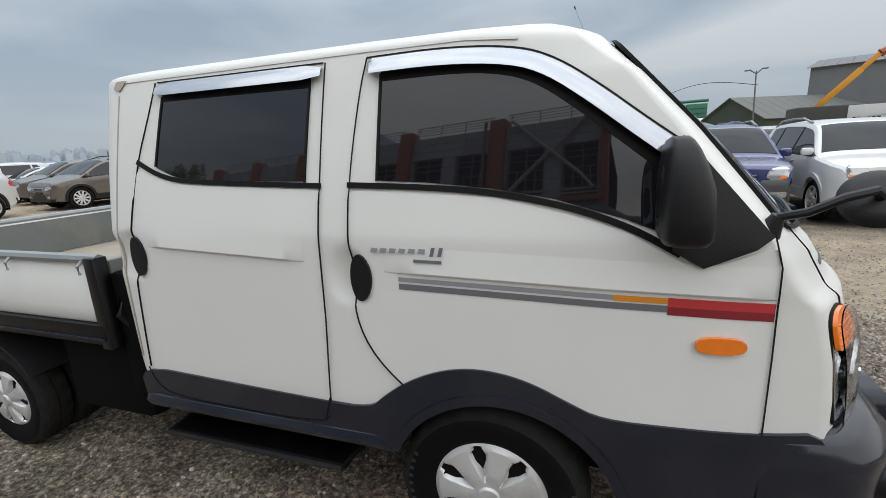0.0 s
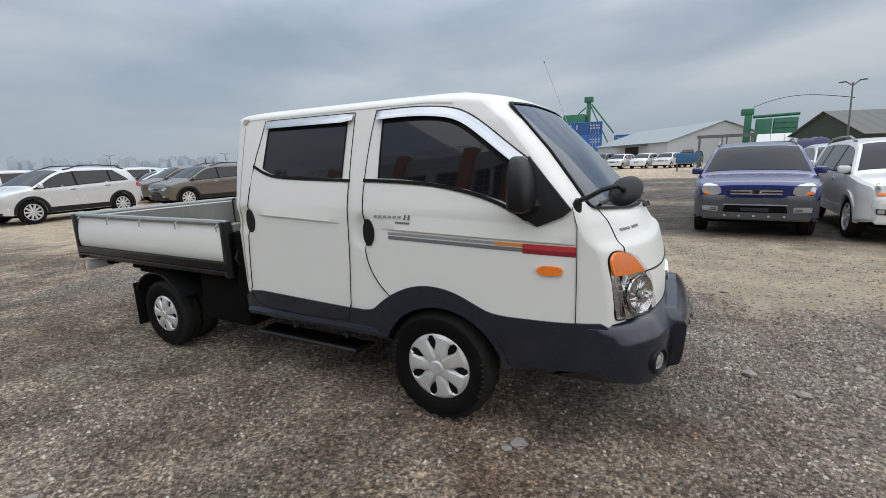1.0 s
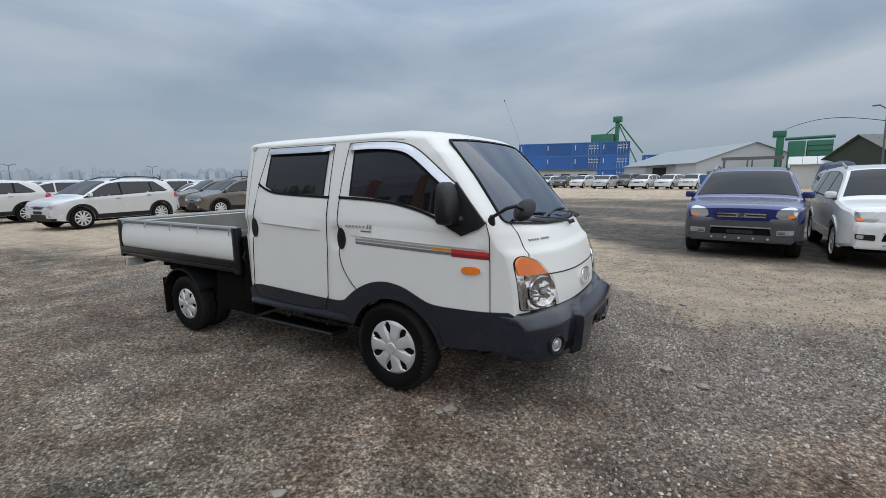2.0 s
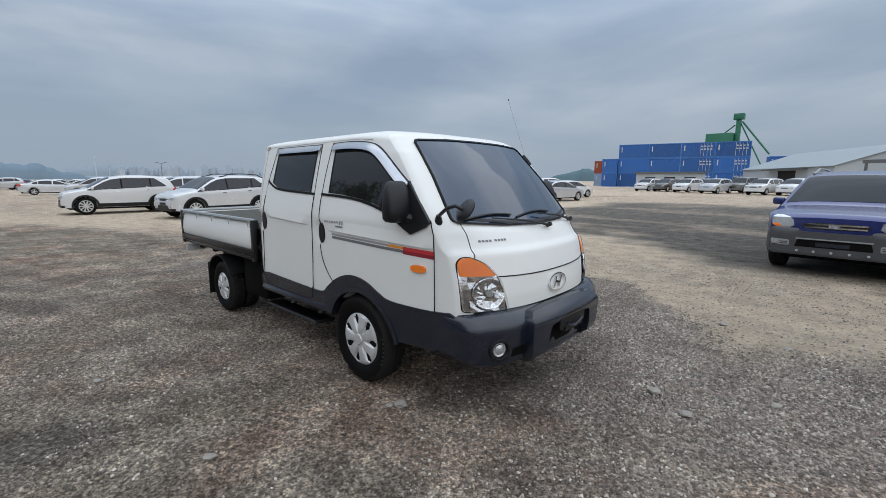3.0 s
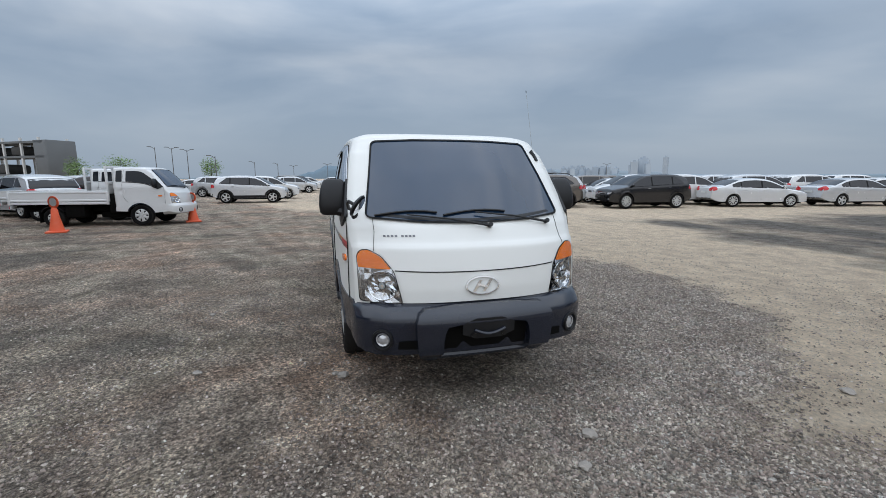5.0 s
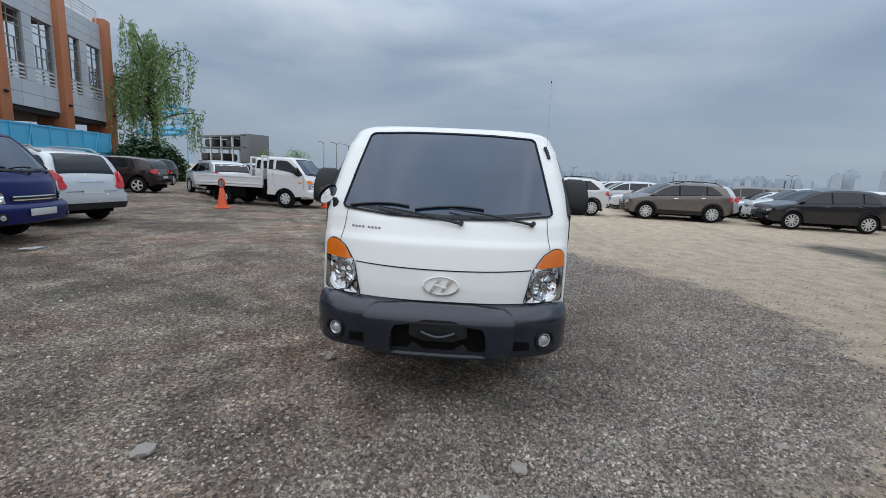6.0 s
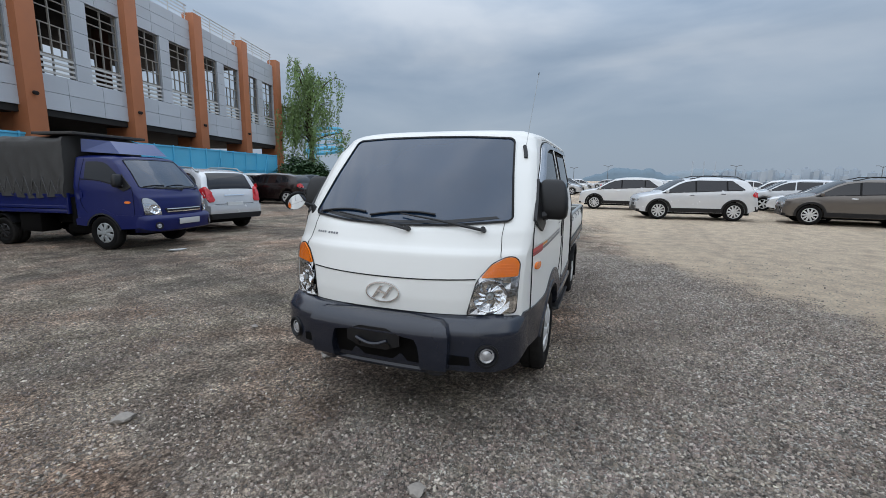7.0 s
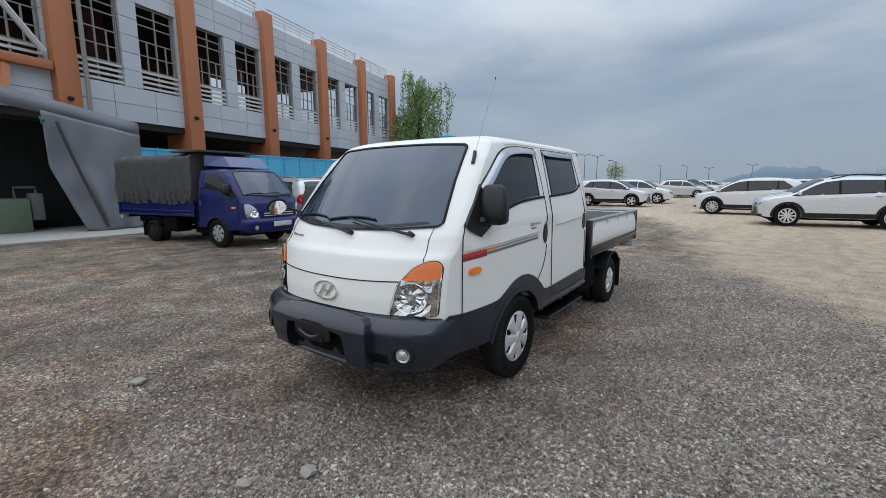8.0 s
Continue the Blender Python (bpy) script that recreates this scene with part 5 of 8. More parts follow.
park("white sport utility car with black lower trim on bare earth", "suv", P_WHITE, (-22.1, -0.27), (-22.1, 2.43), cladding=BLACKP, rims=(10, 0.18))
park("pearl white sport utility car with black lower trim, dusty", "suv", P_PEARL, (-16.9, 2.35), (-17.4, 5.0), cladding=BLACKP, rims=(10, 0.20), roof_rails=True)
park("grey metallic sport utility car with multi-spoke wheels", "suv", P_GREY, (-17.25, 7.55), (-17.0, 10.25), cladding=BLACKP, rims=(10, 0.20), roof_rails=True)
park("charcoal sport utility car parked on bare earth", "suv", P_DARK, (-15.8, 12.7), (-15.6, 15.4), rims=(10, 0.16))
park("white sedan parked on bare earth", "sedan", P_PEARL, (-14.65, 21.6), (-15.5, 18.9), rims=(10, 0.14))
park("silver sedan with five-spoke wheels on bare earth", "sedan", P_SILVER, (-14.0, 27.15), (-14.4, 24.4), rims=(5, 0.3))
park("white sedan parked at the end of the row", "sedan", P_WHITE, (-16.4, 33.4), (-17.0, 30.7), rims=(10, 0.14))
park("silver-white sport utility car on dusty gravel", "suv", P_PEARL, (-26.2, -5.0), (-26.2, -7.65), rims=(5, 0.3), cladding=BLACKP)
BSUV = park("blue sport utility car with dark grey bumpers", "boxy", P_BLUE, (2.24, 7.12), (2.42, 9.75), cladding=GREYCLAD, rims=(5, 0.34), roof_rails=True)
WSUV = park("white sport utility car with roof rails and fog lamps", "boxy", P_WHITE, (4.48, 7.05), (4.50, 9.68), cladding=P_WHITE, rims=(5, 0.34), roof_rails=True)
SSUV = park("silver sport utility car with red tail lamps", "boxy", P_SILVER, (-5.85, -12.05), (-5.6, -9.45), cladding=P_PEARL, rims=(5, 0.34), roof_rails=True)

make_truck("navy blue truck with a grey canvas canopy over its bed", P_NAVY, heading(-2.88, -8.40, 101.5) @ Matrix.Scale(1.06, 4), cab_rear=-0.62, bed=(-3.80, -0.75), wb=2.46, name="canvas_truck")
make_truck("white pickup truck parked beside traffic cones", P_WHITE, heading(-13.0, -7.05, 86) @ Matrix.Scale(1.06, 4), cab_rear=-0.70, bed=(-3.5, -0.86), wb=2.4, name="pickup_truck")
guard = new("headboard_guard")
guard.parent = bpy.data.objects["pickup_truck.001"]
for y in (-0.80, -0.42, 0.0, 0.42, 0.80):
    part("guard_post", box(-0.90, y - 0.035, 0.75, -0.84, y + 0.035, 1.80, 0.012), P_WHITE, guard)
for z in (1.30, 1.76):
    part("guard_rail", box(-0.905, -0.83, z - 0.04, -0.835, 0.83, z + 0.04, 0.012), P_WHITE, guard)
part("guard_sheet", box(-0.89, -0.80, 0.75, -0.85, 0.80, 1.28), P_WHITE, guard)
second = copy_thing(guard.parent, heading(-15.5, -8.85, 86))
tagged(second, "white pickup truck parked behind another white truck", "truck")


# ---- hall beside the lot ----
M_PANEL = mat("grey_wall_panel", (0.44, 0.47, 0.51), 0.55, var=0.06, scale=1.2, per_object=0.06, dirt=(0.24, 0.24, 0.24, 0.25))
M_BACK = mat("dark_joint", (0.3, 0.32, 0.345), 0.8)
M_ORANGE = mat("orange_brown_tile", (0.375, 0.135, 0.056), 0.6, var=0.12, scale=2.5, bump=0.1, bscale=20, dirt=(0.30, 0.12, 0.06, 0.3))
M_FRAME = mat("pale_window_frame", (0.22, 0.208, 0.185), 0.5, var=0.08)
# near-black: shade inside hall, shelter and sheds is put into this colour
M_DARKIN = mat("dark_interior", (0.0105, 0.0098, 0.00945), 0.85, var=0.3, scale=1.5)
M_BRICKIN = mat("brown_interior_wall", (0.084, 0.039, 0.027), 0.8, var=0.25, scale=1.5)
M_RAILW = mat("white_painted_rail", (0.496, 0.496, 0.48), 0.45, var=0.06)
M_CYAN = mat("cyan_fence_sheet", (0.085, 0.40, 0.61), 0.5, var=0.10, scale=1.0, dirt=(0.20, 0.42, 0.55, 0.35), per_object=0.05)
M_CONC = mat("pale_concrete", (0.336, 0.328, 0.304), 0.85, var=0.12, scale=1.5, bump=0.2, bscale=40, dirt=(0.25, 0.24, 0.22, 0.4))
M_TARP = mat("grey_tarpaulin", (0.1451, 0.1544, 0.1732), 0.55, var=0.10, scale=1.5, bump=1.0, bscale=6, dirt=(0.24, 0.24, 0.25, 0.3))
M_CANVAS = mat("charcoal_canvas", (0.0385, 0.0371, 0.035), 0.8, var=0.2, scale=5, bump=0.3, bscale=30)
M_CBLUE = mat("container_blue", (0.019, 0.095, 0.3), 0.5, var=0.12, scale=1.0, per_object=0.3, dirt=(0.05, 0.09, 0.16, 0.4))
M_CPOST = mat("container_edge_blue", (0.03, 0.13, 0.36), 0.5, var=0.15, scale=1.0)
M_CORANGE = mat("container_orange", (0.275, 0.055, 0.01925), 0.5, var=0.12, scale=1.0)
M_CPALE = mat("faded_blue_container", (0.22, 0.30, 0.42), 0.6, var=0.15, scale=2, dirt=(0.3, 0.25, 0.2, 0.4))
M_SHEET = mat("pale_metal_sheet", (0.4, 0.424, 0.432), 0.5, var=0.06, scale=0.5)
M_ROOFG = mat("grey_green_roof", (0.2475, 0.2775, 0.2888), 0.55, var=0.08, scale=0.4)
M_GREEN = mat("green_machine_paint", (0.0105, 0.112, 0.0595), 0.5, var=0.15, scale=1.5)
M_DKGREEN = mat("dark_green_sheet", (0.027, 0.039, 0.021), 0.6, var=0.2, scale=1.0)
M_ROOFB = mat("weathered_grey_roof", (0.112, 0.1155, 0.1085), 0.75, var=0.15, scale=0.8)
M_GREYW = mat("rain_streaked_grey_sheet", (0.119, 0.126, 0.1295), 0.7, var=0.18, scale=0.6, dirt=(0.10, 0.10, 0.10, 0.5))
M_YEL = mat("crane_yellow", (0.544, 0.232, 0.016), 0.45, var=0.10, scale=1.5, dirt=(0.3, 0.16, 0.05, 0.35))
M_POLE = mat("grey_pole", (0.108, 0.108, 0.108), 0.6, 0.2, var=0.15)
M_CONE = mat("faded_orange_cone", (0.68, 0.104, 0.036), 0.55, var=0.10, scale=5, dirt=(0.6, 0.25, 0.15, 0.4))
M_BARK = mat("willow_bark", (0.06, 0.045, 0.03), 0.9, var=0.3, scale=8, bump=0.4, bscale=20)
M_LEAF = mat("willow_leaf", (0.15, 0.235, 0.075), 0.6, var=0.35, scale=1.2)
M_LEAFD = mat("dark_shrub_leaf", (0.028, 0.070, 0.020), 0.6, var=0.4, scale=1.5)
# distant materials: the air's pale blue haze is painted into their base colours
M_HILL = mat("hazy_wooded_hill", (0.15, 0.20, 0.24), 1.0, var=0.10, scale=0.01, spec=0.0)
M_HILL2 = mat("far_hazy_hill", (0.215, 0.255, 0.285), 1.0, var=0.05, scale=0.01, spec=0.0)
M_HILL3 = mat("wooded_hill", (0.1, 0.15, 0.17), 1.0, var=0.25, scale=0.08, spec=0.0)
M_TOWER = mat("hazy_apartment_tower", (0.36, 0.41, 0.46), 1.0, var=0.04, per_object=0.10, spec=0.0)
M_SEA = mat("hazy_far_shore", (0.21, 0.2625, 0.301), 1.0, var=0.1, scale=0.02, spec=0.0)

BU = pose(-28.0, -26.4, 0, 0, 0, 11.0)
HALL = pose(-32.17, -32.0, -0.75, 0, 0, 17.7) @ Matrix.Diagonal((1.379, 1.379, 1.30, 1))
hall = thing("parking_hall", "grey panelled hall with orange columns and barred window openings", "building", HALL)
BAY, U1, ZW0, ZW1, DEEP = 4.5, 27.0, 4.1, 10.0, -11.0
part("backing_wall", box(0, -0.30, ZW1 - 1.48, U1, -0.06, ZW1), M_BACK, hall)
part("backing_wall", box(0, -0.30, ZW0, U1, -0.06, 5.38), M_BACK, hall)
# slabs and rear walls are added, mostly near-black, to keep the openings dark
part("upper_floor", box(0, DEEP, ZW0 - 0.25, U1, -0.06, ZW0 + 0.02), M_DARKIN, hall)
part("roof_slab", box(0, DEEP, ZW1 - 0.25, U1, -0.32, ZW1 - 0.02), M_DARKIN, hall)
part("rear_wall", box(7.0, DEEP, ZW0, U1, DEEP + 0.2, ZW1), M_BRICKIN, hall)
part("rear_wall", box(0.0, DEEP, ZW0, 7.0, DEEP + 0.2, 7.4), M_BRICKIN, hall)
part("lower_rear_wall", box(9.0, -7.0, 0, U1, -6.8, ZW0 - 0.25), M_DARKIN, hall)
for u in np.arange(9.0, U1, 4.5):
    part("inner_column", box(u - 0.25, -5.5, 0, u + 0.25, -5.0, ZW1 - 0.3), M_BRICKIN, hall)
PANELS = {}


def wall_panel(parent, u0, z0, u1, z1):
    k = (round(u1 - u0, 3), round(z1 - z0, 3))
    if k not in PANELS:
        PANELS[k] = part("panel", box(0, -0.06, 0, k[0] - 0.018, 0, k[1] - 0.018), M_PANEL, parent)
        o = PANELS[k]
    else:
        o = new("panel", PANELS[k].data)
        o.parent = parent
    o.location = (u0, 0, z0)


BARS = [(0.02, -0.16, 5.40, 0.06, -0.10, 8.50), (0.735, -0.16, 5.40, 0.775, -0.10, 8.50), (1.45, -0.16, 5.40, 1.49, -0.10, 8.50)]
BARS += [(0.0, -0.155, z - 0.02, 1.5, -0.105, z + 0.02) for z in (6.14, 6.68, 7.22, 7.80, 8.12, 8.46)]
BARS += [(u, -0.15, 6.14, u + 0.045, -0.11, 7.22) for u in (0.36, 1.10)]
BAR_MESH = {}


def window_bars(win):
    for q, bar in enumerate(BARS):
        if q in BAR_MESH:
            new("mullion", BAR_MESH[q]).parent = win
        else:
            BAR_MESH[q] = part("mullion", box(*bar), M_FRAME, win).data


LOUVRE = None
for i in range(6):
    c = BAY * i
    for k in range(3):
        for j in range(3):
            wall_panel(hall, c + j * 1.5, 8.52 + k * 0.493, c + j * 1.5 + 1.5, 8.52 + k * 0.493 + 0.493)
            if k < 2:
                wall_panel(hall, c + j * 1.5, ZW0 + k * 0.64, c + j * 1.5 + 1.5, ZW0 + k * 0.64 + 0.64)
    for a, b in ((0.0, 0.42), (1.92, 2.58), (4.08, 4.5)):
        part("pier_backing", box(c + a, -0.30, 5.38, c + b, -0.06, 8.52), M_BACK, hall)
        for k in range(5):
            wall_panel(hall, c + a, 5.38 + k * 0.628, c + b, 5.38 + k * 0.628 + 0.628)
    for a in (0.42, 2.58):
        win = new("window")
        win.parent = hall
        window_bars(win)
        if LOUVRE is None:
            lb = part("louvre", box(0.0, -0.12, 0.0, 1.5, -0.06, 0.085), M_RAILW, win)
            LOUVRE = lb.data
        else:
            lb = new("louvre", LOUVRE)
            lb.parent = win
        lb.location.z = 5.44
        win.location.x = c + a
        for k in range(1, 4):
            lv = new("louvre", LOUVRE)
            lv.parent = win
            lv.location.z = 5.44 + 0.19 * k
for i in range(7):
    u = BAY * i
    col = part("column", box(u - 0.33, -0.35, 0, u + 0.33, 0.28, 10.42, 0.02), M_ORANGE, hall)
    part("column_base", box(u - 0.42, -1.10, 0, u + 0.30, -0.36, ZW0 - 0.26), M_ORANGE, col)
    part("column_lamp", tube([(u + 0.05, 0.28, 4.55), (u + 0.05, 0.40, 4.52)], 0.07, 8), M_DARKIN, col)
    if i < 6:
        rail = part("roof_railing", tube([(u + 0.3, -0.1, 10.78), (u + BAY - 0.3, -0.1, 10.78)], 0.03, 6), M_RAILW, hall)
        for z in (10.25, 10.42, 10.60):
            part("rail", tube([(u + 0.3, -0.1, z), (u + BAY - 0.3, -0.1, z)], 0.02, 6), M_RAILW, rail)
        for k in range(4):
            uu = u + 0.45 + k * (BAY - 0.9) / 3
            part("rail_post", tube([(uu, -0.1, 9.98), (uu, -0.1, 10.78)], 0.022, 6), M_RAILW, rail)
# bracing and brackets past the last bay
for a, b in (((23.0, 0.15, 5.9), (26.2, 0.15, 10.2)), ((23.1, 0.15, 10.2), (26.4, 0.15, 6.0))):
    part("cross_brace", tube([a, b], 0.09, 6), M_RAILW, hall)
part("drain_pipe", tube([(22.02, 0.34, 0.2), (22.02, 0.34, 10.3)], 0.07, 8), M_FRAME, hall)
part("bracket_beam", box(22.9, 0.05, 5.35, 27.0, 0.30, 5.62, 0.01), M_ORANGE, hall)
for u in (24.0, 25.0):
    part("bracket_strut", tube([(u, 0.1, 5.35), (u + 0.45, 0.75, 4.2)], 0.15, 4), M_ORANGE, hall)

fence = thing("site_fence", "tall light blue steel sheet fence with ribs", "fence", BU)
FU0, FU1, FY, FH = 0.0, 26.0, -1.7, 3.36
nfp = 18
fw = (FU1 - FU0) / nfp
for i in range(nfp):
    u = FU0 + fw * i
    o = part("fence_panel", box(u + 0.01, FY - 0.02, 0, u + fw - 0.01, FY + 0.02, FH), M_CYAN, fence)
    part("rib", box(u - 0.035, FY + 0.02, 0, u + 0.035, FY + 0.10, FH + 0.03), M_CYAN, o)
    for z in (0.9, 2.0, FH - 0.06):
        part("rib", box(u + 0.04, FY + 0.02, z - 0.035, u + fw - 0.04, FY + 0.07, z + 0.035), M_CYAN, o)
    if i % 4 == 1:
        part("stay", tube([(u, FY + 0.1, FH - 0.2), (u + 0.9, FY + 0.2, 0.9)], 0.035, 6), M_CYAN, o)

# ---- tarpaulin shelter ----
tent = thing("tarpaulin_shelter", "open grey tarpaulin shelter with a hanging curtain", "shelter", pose(0, 0, 0))
TX0, TXP, TX1, TY0, TY1 = -2.75, 2.3, 7.4, -15.0, -17.6


def tent_z(x):
    return 3.52 + 1.1 * (1 - abs(x - TXP) / (TXP - TX0))


tv, tf = [], []
txs = np.linspace(TX0, TX1, 30)
tys = np.linspace(TY0, TY1, 10)
for y in tys:
    for x in txs:
        tv.append((x, y, tent_z(x) + 0.03 * noise.noise(Vector((x * 1.2, y, 0))) - 0.04 * math.sin((y - TY0) * 2.1) ** 2))
for j in range(9):
    for i in range(29):
        tf.append((j * 30 + i, j * 30 + i + 1, j * 30 + 31 + i, j * 30 + 30 + i))
roofob = part("roof", mesh_of("tent_roof", tv, tf, 60), M_TARP, tent)
roofob.modifiers.new("thick", "SOLIDIFY").thickness = 0.012
fv, ff = [], []
for i, x in enumerate(txs):
    w = 0.02 * math.sin(i * 1.7)
    fv += [(x, TY0 + 0.03 + w, tent_z(x) + 0.01), (x, TY0 + 0.05 - w, tent_z(x) - 0.46 - 0.03 * math.sin(i * 0.9))]
for i in range(29):
    ff.append((2 * i, 2 * i + 1, 2 * i + 3, 2 * i + 2))
fas = part("front_valance", mesh_of("valance", fv, ff, 60), M_TARP, tent)
fas.modifiers.new("thick", "SOLIDIFY").thickness = 0.012


def cloth(x0, x1, z_top, edge, depth, seed, nx=44, nz=30):
    v, f = [], []
    for j in range(nz + 1):
        t = j / nz
        for i in range(nx + 1):
            s = i / nx
            xa = edge(t)
            x = x0 + (xa - x0) * s
            wv = depth * (0.25 + 0.75 * t) * (math.sin(s * 17 + 2.5 * t + seed) * 0.5 + math.sin(s * 7 - 3 * t) * 0.8 + noise.noise(Vector((s * 6, t * 4, seed))))
            v.append((x, TY0 + 0.09 + wv, z_top(x) * (1 - t) + 0.03 + 0.02 * math.sin(s * 14) * t))
    for j in range(nz):
        for i in range(nx):
            f.append((j * (nx + 1) + i, j * (nx + 1) + i + 1, (j + 1) * (nx + 1) + i + 1, (j + 1) * (nx + 1) + i))
    return mesh_of("cloth", v, f, 180)


cur = part("curtain", cloth(TX0, -0.35, lambda x: tent_z(x) - 0.42, lambda t: -0.30 - 0.1 * t if t < 0.45 else -0.345 - 1.35 * (t - 0.45), 0.13, 2.0), M_TARP, tent, "creased grey tarpaulin curtain drawn aside")
cur.modifiers.new("thick", "SOLIDIFY").thickness = 0.01
cord = [(-0.62 - 0.95 * (k / 10) ** 1.1, TY0 + 0.24, 3.35 - 3.2 * k / 10) for k in range(11)]
part("curtain_edging", tube(cord, 0.045, 6), M_CANVAS, tent)
part("tie_rag", tube([(-0.25, TY0 + 0.16, 3.45), (-0.32, TY0 + 0.22, 3.36), (-0.26, TY0 + 0.24, 3.25)], 0.05, 6, taper=[0.6, 1.2, 0.4]), M_GREEN, tent)
side = part("side_wall", box(TX0 - 0.02, TY1, 0, TX0 + 0.0, TY0 + 0.06, 3.5), M_TARP, tent)
# added rear wall carries the shelter's inner shade in its near-black colour
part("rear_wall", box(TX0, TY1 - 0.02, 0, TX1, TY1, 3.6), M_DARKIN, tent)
part("side_wall", box(TX1, TY1, 0, TX1 + 0.02, TY0, 3.5), M_TARP, tent)
for x in (TX0 + 0.06, TX1 - 0.06):
    part("post", tube([(x, TY0, 0), (x, TY0, 3.5)], 0.045, 8), M_POLE, tent)
mach = thing("machine_cabinet", "olive green machine cabinet standing inside the shelter", "machine", pose(0.9, -16.5, 0.04))
part("body", box(-0.9, -0.4, 0, 0.9, 0.4, 1.05, 0.03), mat("olive_paint", (0.11, 0.14, 0.10), 0.6, var=0.15), mach)
part("motor", box(-1.25, -0.3, 0.35, -0.92, 0.3, 1.2, 0.05), M_GREYW, mach)
part("pipe", tube([(-1.1, 0.1, 1.2), (-1.1, 0.1, 1.38), (-0.6, 0.1, 1.38), (-0.6, 0.1, 1.05)], 0.04, 8), M_POLE, mach)
tagged(part("concrete_slab", box(-3.4, -24.0, -0.3, 14.0, -13.0, 0.035, 0.0), M_CONC), "pale concrete apron under the shelter", "pavement", kind="structure")

# ---- navy truck canopy ----
blue = bpy.data.objects["canvas_truck"]
cx0, cx1 = -3.79, -0.76
cv, cf = [], []
prof = [(-0.86, 0.96), (-0.87, 1.3), (-0.865, 1.7), (-0.85, 2.0), (-0.80, 2.10), (-0.5, 2.15), (0, 2.165), (0.5, 2.15), (0.80, 2.10), (0.85, 2.0), (0.865, 1.7), (0.87, 1.3), (0.86, 0.96)]
fine_prof = [tuple(np.array(a) * (1 - t) + np.array(b) * t) for a, b in zip(prof, prof[1:]) for t in (0, 0.33, 0.66)] + [prof[-1]]
NS = 64
for i in range(NS + 1):
    x = cx0 + (cx1 - cx0) * i / NS
    rib = abs(math.sin(math.pi * i / NS * 5))
    for y, z in fine_prof:
        sag = 0.035 * rib * (1 if z > 1.2 else 0.4)
        fold = 0.045 * math.sin(x * 21 + z * 5 + 2 * math.sin(x * 4)) * max(0.0, min(1.0, (1.75 - z) / 0.5)) + 0.03 * noise.noise(Vector((x * 5, z * 5, y)))
        hem = 0.02 * math.sin(x * 5.0) if z < 1.0 else 0
        cv.append((x, math.copysign(abs(y) - sag * 0.5 + fold, y) if abs(y) > 0.6 else y, z - (sag if abs(y) < 0.82 else 0) + hem))
q = len(fine_prof)
cf = [(i * q + k, i * q + k + 1, (i + 1) * q + k + 1, (i + 1) * q + k) for i in range(NS) for k in range(q - 1)]
cf += [tuple(range(q))[::-1], tuple(range(NS * q, NS * q + q))]
cano = part("canopy", mesh_of("canopy", cv, cf, 70), M_CANVAS, blue, "sagging charcoal canvas canopy laced down with ropes")
for s in (-1, 1):
    pts = []
    for k in range(29):
        pts.append((cx0 + 0.05 + (cx1 - cx0 - 0.1) * k / 28, s * 0.912, (1.06 if k % 2 else 1.30) + 0.07 * math.sin(k * 2.3) * math.sin(k * 0.7)))
    part("lacing_rope", tube(pts, 0.008, 5), M_POLE, cano)
part("canopy_roof_board", box(-1.5, -0.80, 2.15, -0.55, 0.80, 2.20, 0.01), M_CANVAS, cano)
dv = [(-0.60, -0.62, 1.84), (0.20, -0.55, 1.80), (0.20, 0.55, 1.80), (-0.60, 0.62, 1.84), (-0.60, -0.60, 2.08), (-0.05, -0.50, 2.04), (-0.05, 0.50, 2.04), (-0.60, 0.60, 2.08)]
part("wind_deflector", mesh_of("deflector", dv, [(0, 1, 2, 3), (4, 5, 6, 7), (0, 1, 5, 4), (1, 2, 6, 5), (2, 3, 7, 6), (3, 0, 4, 7)], 20), mat("deflector_blue", (0.0078, 0.02925, 0.143), 0.3, coat=0.4), blue)
part("number_plate", box(1.128, -0.26, 0.475, 1.14, 0.26, 0.585, 0.004), PLATEM, blue, "white number plate with dark bars")
gb = part("grille_surround", patch(fillet([(-0.42, 0.705), (0.42, 0.705), (0.46, 0.79), (-0.46, 0.79)], 0.02), nose, 0.012, 0.014, 0.1), BLACKP, blue)
for z in (0.722, 0.775):
    part("grille_bar", strip([(-0.42 + 0.84 * k / 10, z) for k in range(11)], 0.018, nose, 0.020, 0.012), CHROME, gb)

